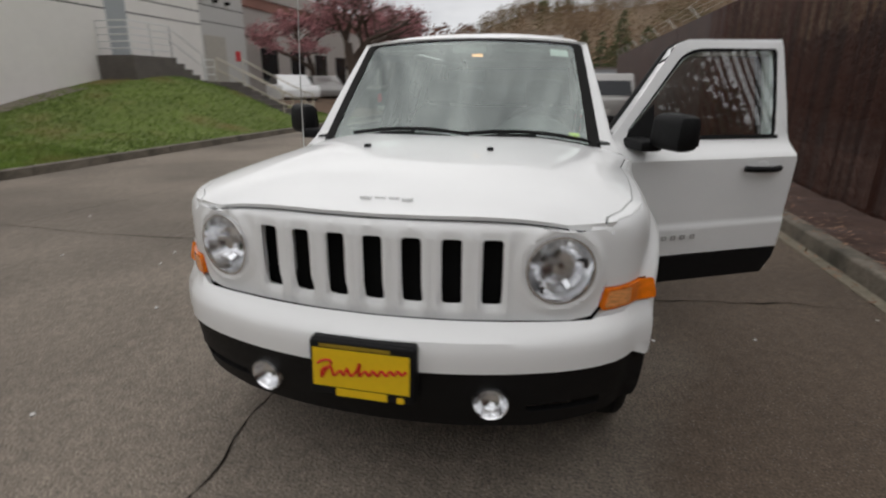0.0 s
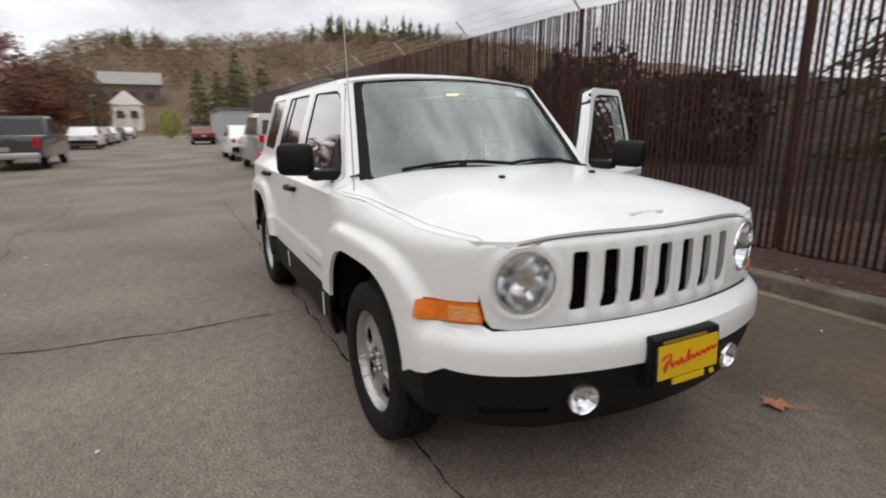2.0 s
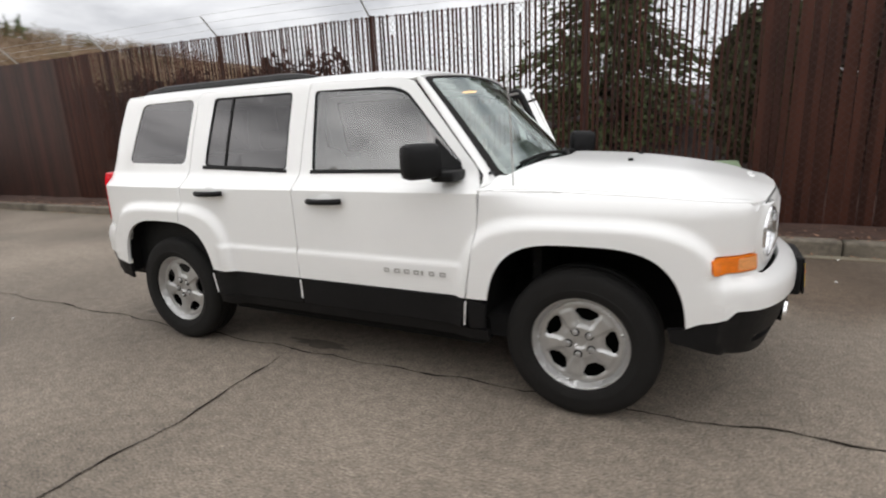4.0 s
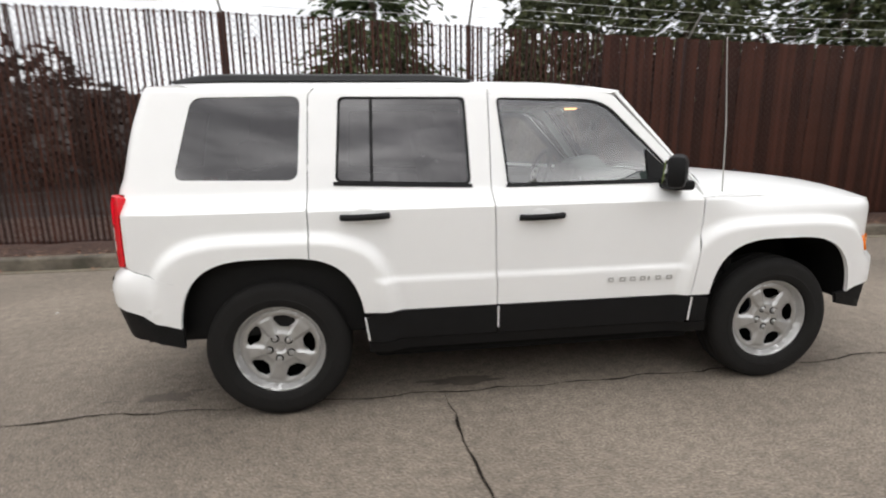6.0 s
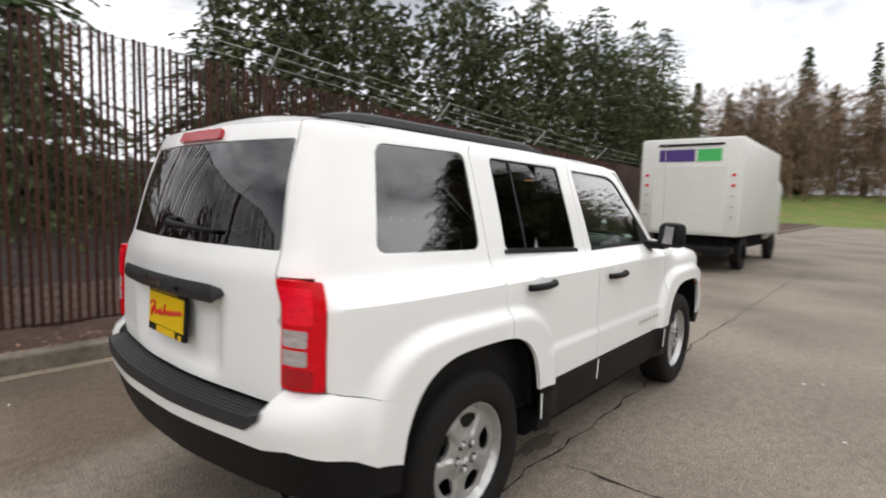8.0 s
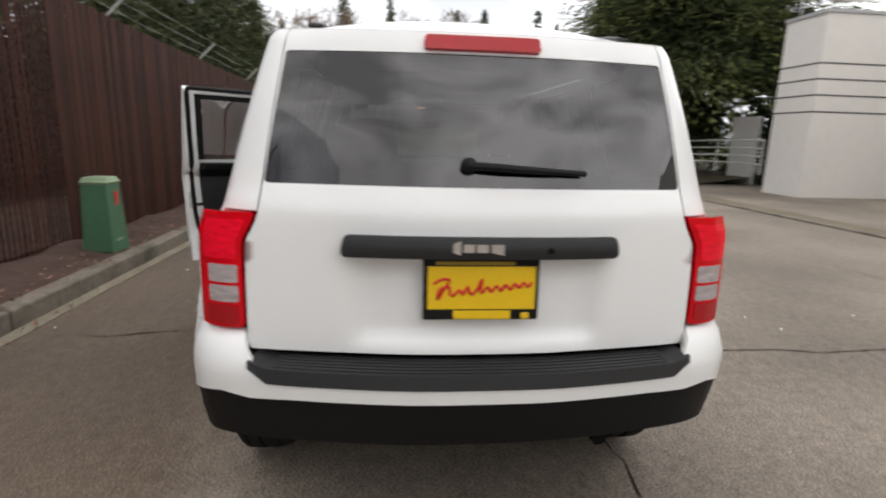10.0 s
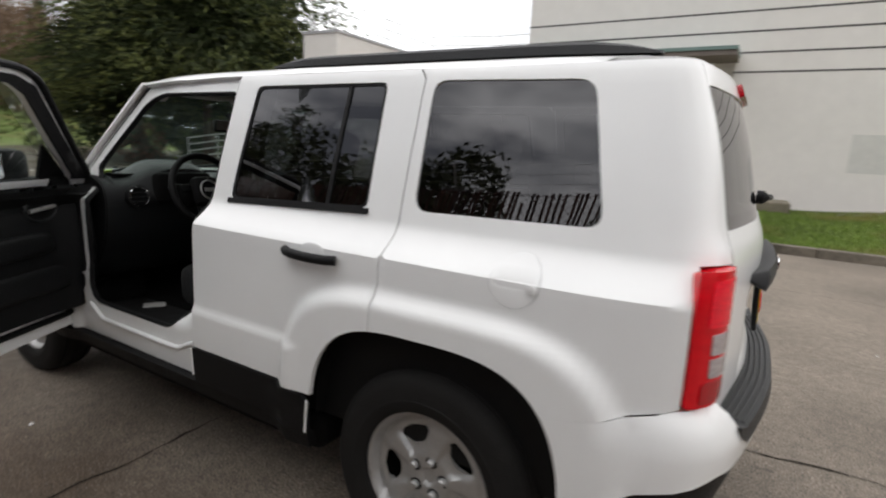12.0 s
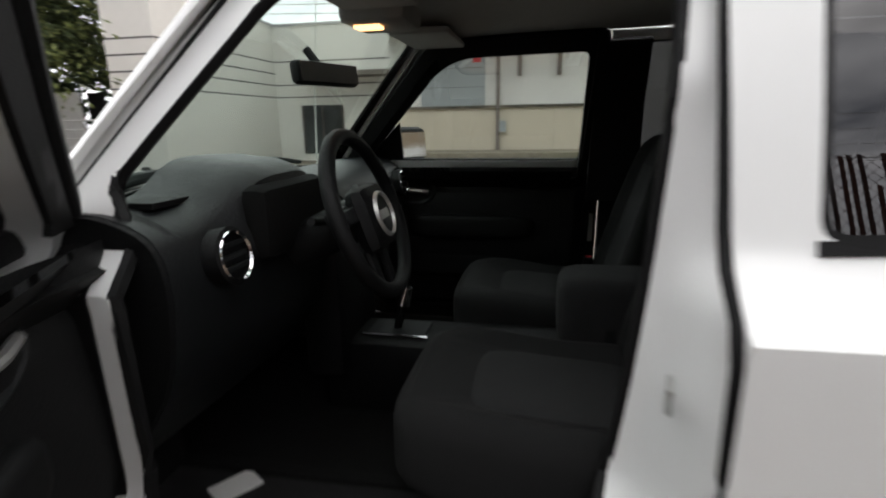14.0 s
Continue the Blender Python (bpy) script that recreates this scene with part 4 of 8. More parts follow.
    part("mirror_foot", foot, BLACK_PLASTIC, mo, "", True)
    part("mirror_sail", panel([(0.585, 1.135), (0.585, 1.285), (0.74, 1.145), (0.74, 1.135)], surf, (), 0.05, (1, 1), 0.015, -0.004), BLACK_PLASTIC, mo)
    return d


front_door(-1)
open_door = front_door(1)
HINGE = Matrix.Translation((0.82, 0.755, 0))
LEAN = Matrix.Translation((0, 0.80, 0.95)) @ Matrix.Rotation(radians(-3), 4, "X") @ Matrix.Translation((0, -0.80, -0.95))
open_door.matrix_basis = HINGE @ Matrix.Rotation(radians(-61.5), 4, "Z") @ HINGE.inverted() @ LEAN

# door opening of the driver's side
opening = rounded([(-0.02, 0.55), (-0.095, 0.61), (-0.141, 0.745), (-0.17, 0.985), (-0.186, 1.21), (-0.20, 1.45), (-0.21, 1.54), (0.33, 1.538), (0.43, 1.497), (0.708, 1.185), (0.628, 1.06), (0.612, 0.55)], [0.08, 0.08, 0.1, 0.1, 0.1, 0.1, 0.05, 0.06, 0.08, 0.04, 0.05, 0.10])
REAR_LIP = [(0.55, -0.02), (0.61, -0.095), (0.745, -0.141), (0.985, -0.17), (1.21, -0.186), (1.45, -0.20), (1.54, -0.21)]


def door_sill(s, z):
    """The painted door opening, turning inwards to its flange at the pillar and the sill."""
    p = Vector(body(s, z, 1, -0.035))
    away = table(REAR_LIP, z) - s
    k = (1 - smooth_step(0.0, 0.11, away)) * smooth_step(0.57, 0.72, z) * (1 - smooth_step(0.1, 0.2, s))
    p.y += (min(p.y, 0.665) - p.y) * k
    return p


grown = [(0.845, 0.385), (0.86, 1.06), (0.835, 1.15), (0.44, 1.57), (0.36, 1.595), (-0.30, 1.60), (-0.31, 1.10), (-0.31, 0.385)]
frame_part = part("door_frame", panel(grown, door_sill, [opening], 0.02, (0.022, 0.022), 0.02, 0.0, (0, 1, 0.2)), WHITE_PAINT, car, "white painted door opening", True)
part("opening_seal", tube([door_sill(s, z) - Vector((0, 0.012, 0)) for s, z in dense(opening, 0.04)] + [door_sill(*opening[0]) - Vector((0, 0.012, 0))], 0.013, 6), BLACK_PLASTIC, frame_part, "black rubber seal", True)
for z in (0.62, 0.95):
    part("door_hinge", box((0.80, 0.775, z), (0.87, 0.835, z + 0.06), 0.008), GALV, frame_part, "door hinge")
part("jamb_weatherstrip", panel(rounded([(0.650, 0.63), (0.664, 1.03), (0.725, 1.14), (0.80, 1.08), (0.80, 0.60), (0.68, 0.585)], 0.03), lambda s, z: body(s, z, 1, -0.031), (), 0.04, (0.05, 0.05), 0.004), BLACK_PLASTIC, frame_part, "black rubber strip on the hinge pillar")
# black tube stands in for the shade in the gap before the rear door
part("pillar_gap_seal", tube([body(-0.2415, z, 1, -0.010) for z in np.linspace(0.56, 1.58, 22)], 0.009, 6), BLACK_PLASTIC, frame_part, "black line drawn for the shaded gap at the rear door edge", True)
part("sill_flange", tube([body(p, 0.475 + 0.06 * smooth_step(0.50, 0.62, p) + 0.05 * smooth_step(-0.06, -0.20, p), 1, -0.032) for p in np.linspace(-0.19, 0.62, 24)], 0.011, 8), WHITE_PAINT, frame_part, "white painted sill flange", True)
part("striker", tube([(-0.195, 0.745, 0.90), (-0.185, 0.79, 0.90), (-0.185, 0.79, 0.93), (-0.195, 0.745, 0.93)], 0.005, 6), GALV, frame_part)

# nose: bumper, valance, grille panel, lamps
def bump_out(t, z):
    k = max(0.0, 1 - (abs(t) / 0.96) ** 2.5)
    prof = table([(0.2, 0.25), (0.30, 0.50), (0.40, 0.72), (0.46, 0.86), (0.56, 1.0), (0.63, 0.98), (0.665, 0.86), (0.705, 0.15)], z)
    return 0.112 * k * prof


def nose_bumper(t, z):
    return nose(t, z, bump_out(t, z))


def arch_t(a0, a1, sign, n=8):
    return [(sign * (S_NOSE - s), z) for s, z in arch(1.3175, a0, a1, n)]


def mirrored(half):
    return half + [(-t, z) for t, z in half[::-1]]


FT = [(S_NOSE - along(x), z) for x, z in ((1.74, 0.500), (1.785, 0.524), (1.865, 0.546), (1.905, 0.570))]
white = mirrored([(0.66, 0.700), (0.70, 0.720), (0.92, 0.720)] + arch_t(A50, arch_angle(0.495), 1) + FT + [(0.55, 0.565)])
part("front_bumper", panel(white, nose_bumper, (), 0.04, (0.05, 0.022), 0.02), WHITE_PAINT, car, "", True)
black = mirrored([(0.55, 0.56)] + [(t, z - 0.005) for t, z in FT[::-1]] + [(S_NOSE - along(1.675), 0.488), (S_NOSE - along(1.69), 0.43), (0.85, 0.385), (0.5, 0.335)])
fogs = [[(k * 0.362 + 0.058 * math.cos(a * math.tau / 20), 0.452 + 0.054 * math.sin(a * math.tau / 20)) for a in range(20)] for k in (-1, 1)]
vents = [rounded([(k * 0.47, 0.40), (k * 0.47, 0.43), (k * 0.70, 0.445), (k * 0.70, 0.41)], 0.008) for k in (-1, 1)]
part("front_valance", panel(black, lambda t, z: nose(t, z, bump_out(t, z) - 0.008), fogs + vents, 0.035, (0.05, 0.025), 0.02), BLACK_PLASTIC, car, "black lower bumper", True)
SLOTS = [rounded([(k * 0.1195 - 0.030, 0.742), (k * 0.1195 - 0.030, 0.945), (k * 0.1195 + 0.030, 0.945), (k * 0.1195 + 0.030, 0.742)], 0.013, 4) for k in range(-3, 4)]
EYES = [[(k * 0.556 + 0.105 * math.cos(a * math.tau / 36), 0.856 + 0.105 * math.sin(a * math.tau / 36)) for a in range(36)] for k in (-1, 1)]


def grille_skin(t, z):
    """The grille panel, with sunk lower ends of the slots and a flat brow."""
    o = 0.006 * math.cos(min(1, abs(t) / 0.45) * math.pi / 2)
    for k in range(-3, 4):
        o += 0.008 * math.exp(-(((abs(t - k * 0.1195) - 0.044) / 0.012) ** 2)) * smooth_step(0.69, 0.73, z) * (1 - smooth_step(0.948, 0.968, z))
        o -= 0.016 * smooth_step(0.712, 0.752, z) * (1 - smooth_step(0.752, 0.80, z)) * (1 - smooth_step(0.022, 0.044, abs(t - k * 0.1195)))
    for k in (-1, 1):
        r = math.hypot(t - k * 0.556, z - 0.856)
        o += 0.012 * math.exp(-(((r - 0.119) / 0.015) ** 2))
    return nose(t, z, o)


part("radiator_mesh", panel([(-0.46, 0.68), (-0.46, 0.965), (0.46, 0.965), (0.46, 0.68)], lambda t, z: nose(t, z, -0.055), (), 0.1, (0.1, 0.1), 0.01), DARK_METAL, car)
for k in (-1, 1):
    c = Vector(nose(k * 0.556, 0.856))
    a = Vector(nose(k * 0.556 + 0.05, 0.856)) - Vector(nose(k * 0.556 - 0.05, 0.856))
    n = a.cross(Vector((0, 0, 1))).normalized()
    n = n if n.x > 0 else -n
    turn = Matrix.Translation(c) @ (Vector((0, 1, 0)).rotation_difference(n)).to_matrix().to_4x4() @ Matrix.Diagonal((0.94, 1, 0.94, 1))
    bowl = lathe([(0.112, 0.006), (0.107, -0.004), (0.098, -0.035), (0.075, -0.065), (0.045, -0.083), (0.02, -0.088), (0.001, -0.088)], 40)
    bmesh.ops.transform(bowl, matrix=turn, verts=bowl.verts)
    hl = part("headlamp", bowl, REFLECTOR, car, "round headlamp with a chrome bowl", True)
    lens = lathe([(0.112, 0.0), (0.105, 0.012), (0.08, 0.026), (0.04, 0.034), (0.001, 0.036)], 40)
    bmesh.ops.transform(lens, matrix=turn, verts=lens.verts)
    part("lens", lens, LAMP_GLASS, hl, "clear lamp glass", True)
    ring = lathe([(0.113, 0.002), (0.110, 0.012), (0.102, 0.012), (0.100, 0.0)], 40)
    bmesh.ops.transform(ring, matrix=turn, verts=ring.verts)
    part("bezel", ring, CHROME, hl, "", True)
    cone = lathe([(0.001, -0.01), (0.020, -0.012), (0.024, -0.03), (0.020, -0.085)], 20)
    bmesh.ops.transform(cone, matrix=turn, verts=cone.verts)
    part("bulb_shield", cone, REFLECTOR, hl, "", True)
    for j in range(6):
        q = j * math.tau / 6
        fa = box((-0.017, -0.004, -0.012), (0.017, 0.004, 0.012), 0.003, turn @ Matrix.Translation((0.077 * math.cos(q), -0.048, 0.077 * math.sin(q))) @ Matrix.Rotation(-q, 4, "Y") @ Matrix.Rotation(radians(50 if j % 2 else 30), 4, "Z"))
        part("reflector_facet", fa, REFLECTOR, hl)
    c = Vector(nose(k * 0.362, 0.452, bump_out(k * 0.362, 0.452) - 0.004))
    turn = Matrix.Translation(c) @ (Vector((0, 1, 0)).rotation_difference(Vector((0.96, 0.16 * k, -0.06)))).to_matrix().to_4x4()
    fb = lathe([(0.057, 0.004), (0.053, 0.016), (0.049, 0.012), (0.042, -0.012), (0.02, -0.03), (0.001, -0.032)], 28)
    bmesh.ops.transform(fb, matrix=turn, verts=fb.verts)
    fl = part("fog_lamp", fb, REFLECTOR, car, "round fog lamp", True)
    fg = lathe([(0.050, 0.008), (0.035, 0.016), (0.001, 0.020)], 28)
    bmesh.ops.transform(fg, matrix=turn, verts=fg.verts)
    part("lens", fg, LAMP_GLASS, fl, "clear lamp glass", True)


def plate(name, m, label, parent):
    """A dealer's yellow plate in a black frame: local x across, z up, facing -y."""
    p = part(name, box((-0.162, -0.006, -0.088), (0.162, 0.008, 0.088), 0.006, m), BLACK_PLASTIC, parent, label)
    part("plate_face", box((-0.150, -0.0085, -0.056), (0.150, -0.006, 0.064), 0, m), YELLOW, p, "yellow face")
    part("plate_strip", box((-0.078, -0.0085, -0.084), (0.082, -0.006, -0.060), 0, m), YELLOW, p)
    part("plate_strip", box((-0.128, -0.0085, 0.068), (0.090, -0.006, 0.078), 0, m), material("dull_yellow", (0.30, 0.20, 0.01), 0.5), p)
    part("bolt", box((0.112, -0.0095, -0.084), (0.134, -0.006, -0.066), 0.003, m), YELLOW, p)
    bm = bmesh.new()
    stroke = [(-0.135, 0.022), (-0.112, 0.034), (-0.09, 0.030), (-0.104, 0.008), (-0.122, -0.022), (-0.118, 0.004), (-0.092, 0.012), (-0.084, -0.014), (-0.062, 0.002), (-0.052, -0.012), (-0.040, 0.010),
              (-0.030, -0.012), (-0.012, 0.004), (0.0, 0.030), (-0.004, -0.010), (0.016, 0.006), (0.026, -0.008), (0.040, 0.008), (0.052, -0.006), (0.066, 0.010), (0.080, -0.004), (0.092, 0.012), (0.104, 0.0), (0.116, 0.014), (0.128, 0.002), (0.140, 0.014)]
    pts = catmull([(x, z + x * 0.05) for x, z in stroke], 4)
    add_tube(bm, [m @ Vector((x, -0.0095, z)) for x, z in pts], 0.0042, 5)
    part("script_mark", bm, RED_INK, p, "red script stroke", True)
    return p


plate("front_plate", pose(2.233, 0.0, 0.565, -4, 0, 90), "yellow dealer plate in a black frame", car)
part("plate_holder", box((2.17, -0.165, 0.47), (2.227, 0.165, 0.655), 0.01), BLACK_PLASTIC, car)

# bonnet
HC = curve([(0.85, 1.145), (1.1, 1.147), (1.44, 1.128), (1.75, 1.088), (1.93, 1.050), (2.02, 1.022), (2.075, 1.010), (2.12, 1.004)])
WING_TOP = [(0.862, 1.04), (1.2, 1.035), (1.6, 1.020), (1.99, 0.992), (2.2, 0.980)]
_edge = [(s, *body(s, table(WING_TOP, s))) for s in (0.862, 1.0, 1.2, 1.4, 1.6, 1.75, 1.9, 1.99, 2.1, 2.15)]
HE = lambda x: float(np.interp(x, [q[1] for q in _edge], [q[3] for q in _edge])) + 0.003
HY = lambda x: float(np.interp(x, [q[1] for q in _edge], [q[2] for q in _edge])) - 0.005


def bonnet_z(x, y):
    k = min(1.0, abs(y) / HY(x))
    c, e = HC(x), HE(x)
    return c - (c - e) * (0.12 * smooth_step(0.45, 0.85, k) + 0.88 * k ** 4.2)


NOSE_X = lambda y: float(np.interp(abs(y), PLAN[:, 1][:160], PLAN[:, 0][:160]))
INSET = lambda x: table([(0.9, 0.012), (1.3, 0.02), (1.7, 0.028), (1.9, 0.030)], x)
front_edge = [(NOSE_X(y) - 0.014, y) for y in np.linspace(-0.668, 0.668, 27)]
rear_edge = [(1.09 - 0.20 * (y / 0.76) ** 2, y) for y in np.linspace(0.76, -0.76, 21)]
side_r = [(1.938, HY(1.938) - 0.026)] + [(x, HY(x) - INSET(x)) for x in (1.88, 1.75, 1.6, 1.4, 1.2, 1.0, 0.92)]
part("bonnet_gap", tube([(x + 0.002, y, bonnet_z(x, y) - 0.0125) for x, y in front_edge[2:-2]], 0.0022, 6), SEAM, car)
for k in (-1, 1):
    part("nose_corner", panel([(k * 0.650, 0.925), (k * 0.650, 0.982), (k * 0.755, 0.990), (k * 0.755, 0.925)], lambda t, z: nose(t, z, -0.006), (), 0.03, (0.03, 0.02), 0.01), WHITE_PAINT, car, "", True)
brow = []
for t in np.linspace(-0.69, 0.69, 31):
    y = abs(body(S_NOSE - abs(t), 0.95)[1])
    brow.append((float(t), bonnet_z(NOSE_X(y) - 0.014, y) - 0.017))
part("grille_panel", panel([(-0.712, 0.86), (-0.715, 0.955)] + brow + [(0.715, 0.955), (0.712, 0.86), (0.697, 0.79), (0.683, 0.735), (0.662, 0.706), (0.60, 0.694), (-0.60, 0.694), (-0.662, 0.706), (-0.683, 0.735), (-0.697, 0.79)],
                           grille_skin, SLOTS + EYES, 0.016, (0.0125, 0.0125), 0.03), WHITE_PAINT, car, "white seven-slot grille panel", True)
part("bonnet", panel(front_edge + side_r + rear_edge + [(x, -y) for x, y in side_r[::-1]], lambda x, y: (x, y, bonnet_z(x, y)), (), 0.04, (0.045, 0.035), 0.02), WHITE_PAINT, car, "", True)
for k in (-1, 1):
    xs = (0.92, 1.0, 1.2, 1.4, 1.6, 1.75, 1.88)
    ring = [(x, HY(x) - INSET(x) + 0.004) for x in xs] + [(1.940, HY(1.938) - 0.021), (NOSE_X(0.674) - 0.013, 0.674), (NOSE_X(0.70) - 0.012, 0.70), (1.93, HY(1.93) + 0.004)] + [(x, HY(x) + 0.004) for x in xs[::-1]]
    part("wing_top", panel(ring, lambda x, y: (x, k * y, bonnet_z(x, min(y, HY(x)))), (), 0.04, (0.05, 0.03), 0.015), WHITE_PAINT, car, "", True)
    part("washer_jet", box((1.43, k * 0.255 - 0.012, bonnet_z(1.44, 0.255) - 0.004), (1.455, k * 0.255 + 0.012, bonnet_z(1.44, 0.255) + 0.012), 0.004), BLACK_PLASTIC, car)
for k in range(4):
    y = -0.075 + k * 0.045
    x = 1.985
    part("bonnet_badge", box((x - 0.006, y, bonnet_z(x, y) - 0.004), (x + 0.006 + (0.01 if k in (0, 3) else 0), y + 0.034, bonnet_z(x, y) + 0.006), 0.002), WHITE_PAINT, car, "raised white badge bar")

for k in (-1, 1):
    ring = [(0.845, HY(0.87) + 0.006), (0.945, HY(0.945) - 0.006), (0.935, 0.68), (0.845, 0.68)]
    part("cowl_corner", panel(ring, lambda x, y: (x, k * y, bonnet_z(max(x, 0.88), min(y, HY(max(x, 0.87)))) + 0.001 - 0.002 * smooth_step(0.93, 0.95, x)), (), 0.03, (0.03, 0.03), 0.02, 0.0, (0, 0, 1)), WHITE_PAINT, car, "", True)

# windscreen, its pillars and the scuttle
def screen(u, v):
    b = Vector((1.05 - 0.15 * u * u, 0.715 * u, 1.105 - 0.035 * u * u))
    t = Vector((0.525 - 0.055 * u * u, 0.590 * u, 1.610 - 0.030 * u * u))
    return b.lerp(t, v) + Vector((0.5, 0, 0.5)) * 0.035 * v * (1 - v)


SCREEN = rounded([(-0.985, 0.0), (-0.985, 1.0), (0.985, 1.0), (0.985, 0.0)], 0.05)
ws = part("windscreen", panel(SCREEN, screen, (), 0.08, (0.12, 0.08), 0.0), CLEAR_GLASS, car, "clear curved windscreen", True)
part("screen_border", panel(SCREEN, screen, [rounded([(-0.915, 0.08), (-0.915, 0.965), (0.915, 0.965), (0.915, 0.08)], 0.06)], 0.06, (0.2, 0.2), 0.003, 0.005), FRIT, ws, "black glass border")
part("screen_gasket", panel(rounded([(-0.998, 0.0), (-0.998, 1.0), (0.998, 1.0), (0.998, 0.0)], 0.04), screen, [rounded([(-0.922, 0.03), (-0.925, 0.982), (0.925, 0.982), (0.922, 0.03)], 0.06)], 0.05, (0.2, 0.2), 0.004, -0.003), RUBBER, ws, "black rubber screen gasket")
part("sticker", panel([(0.72, 0.86), (0.72, 0.93), (0.87, 0.93), (0.87, 0.86)], screen, (), 0.1, (1, 1), 0.001, 0.004), PAPER, ws, "white paper sticker")
part("sticker", panel([(0.80, 0.11), (0.80, 0.15), (0.87, 0.15), (0.87, 0.11)], screen, (), 0.1, (1, 1), 0.001, 0.004), material("yellow_sticker", (0.6, 0.75, 0.05), 0.6), ws, "small yellow sticker")
for side in (1, -1):
    def pillar(u, v):
        a = Vector(screen(0.992 * side, v))
        zz = 1.055 + (1.582 - 1.055) * v
        b = Vector(body(0.862 - 0.425 * max(0, (v - 0.08) / 0.92) if v > 0.08 else 0.862, zz, side))
        p = a.lerp(b, u)
        return p + Vector((0.3, side * 0.8, 0.4)) * 0.016 * math.sin(math.pi * u)
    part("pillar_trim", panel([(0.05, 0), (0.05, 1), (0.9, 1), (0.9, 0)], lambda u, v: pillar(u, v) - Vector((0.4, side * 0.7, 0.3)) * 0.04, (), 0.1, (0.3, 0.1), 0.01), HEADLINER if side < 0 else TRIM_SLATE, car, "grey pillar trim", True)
    part("windscreen_pillar", panel([(0, 0), (0, 1), (1, 1), (1, 0)], pillar, (), 0.1, (0.2, 0.06), 0.015), WHITE_PAINT, car, "", True)
part("scuttle", panel([(-1, 0), (-1, 1), (1, 1), (1, 0)], lambda u, v: Vector((1.10 - 0.20 * u * u, 0.765 * u, bonnet_z(1.0, 0.765 * abs(u)) - 0.035)).lerp(Vector(screen(u, 0.02)) - Vector((0, 0, 0.012)), v), (), 0.1, (0.1, 0.3), 0.02), BLACK_PLASTIC, car, "black wiper scuttle")
for pv, tip in ((-0.60, 0.10), (0.02, 0.66)):
    a, b = Vector(screen(pv / 0.72, 0.015)), Vector(screen(tip / 0.70, 0.085))
    w = part("wiper", tube([a + Vector((0.03, 0, 0.005)), a.lerp(b, 0.35) + Vector((0.03, 0, 0.035)), a.lerp(b, 0.6) + Vector((0.02, 0, 0.03))], 0.011, 6, 0.007), BLACK_PLASTIC, car, "black wiper arm", True)
    blade = bmesh.new()
    add_tube(blade, [Vector(screen((pv + (tip - pv) * k) / 0.71, 0.055 + 0.05 * math.sin(k * 3.0))) + Vector((0.014, 0, 0.014)) for k in (0.12, 0.3, 0.5, 0.7, 0.88, 1.0)], 0.009, 5)
    part("blade", blade, BLACK_PLASTIC, w, "", True)

# roof and rails
def roof(x, v):
    xs = max(x, -1.80)
    e = Vector(body(xs, roof_edge(x), 1))
    a = abs(v)
    y = e.y * (1.0 if x > -1.80 else 1 - 0.10 * ((-1.80 - x) / 0.15) ** 2)
    if a > 1:
        q = Vector(body(xs, roof_edge(x) - (a - 1) * 0.25, 1))
        return (x, math.copysign(q.y * y / e.y, v), q.z)
    crown = 0.054 * (1 - smooth_step(0.15, 0.60, x) * 0.35)
    return (x, v * y, e.z + crown * (1 - a ** 2.6) - 0.02 * smooth_step(-1.75, -1.95, x) * 0)


RIM = [body(q, 1.612) for q in np.linspace(-1.6, S_TAIL, 90)]
RIM_X, RIM_Y = np.array([q[0] for q in RIM]), np.array([q[1] for q in RIM])


def roof_side(x):
    if x > -1.70:
        return body(x, roof_edge(x))[1]
    return max(0.02, float(np.interp(-x, -RIM_X, RIM_Y)))


def roof_lid(x, y):
    """The roof skin over the plan: crowned across, falling to the rim all round."""
    ys, edge = roof_side(x), roof_edge(x)
    k = abs(y) / ys
    if k > 1 and x > -1.68:
        return (x, y, edge - (abs(y) - ys) * 1.5)
    back = float(np.interp(-abs(y), -RIM_Y, RIM_X))
    crown = 0.054 * (1 - smooth_step(0.15, 0.60, x) * 0.35) * max(0.0, 1 - min(1, k) ** 2.6) * smooth_step(-0.005, 0.17, x - back)
    return (x, y, edge + crown)


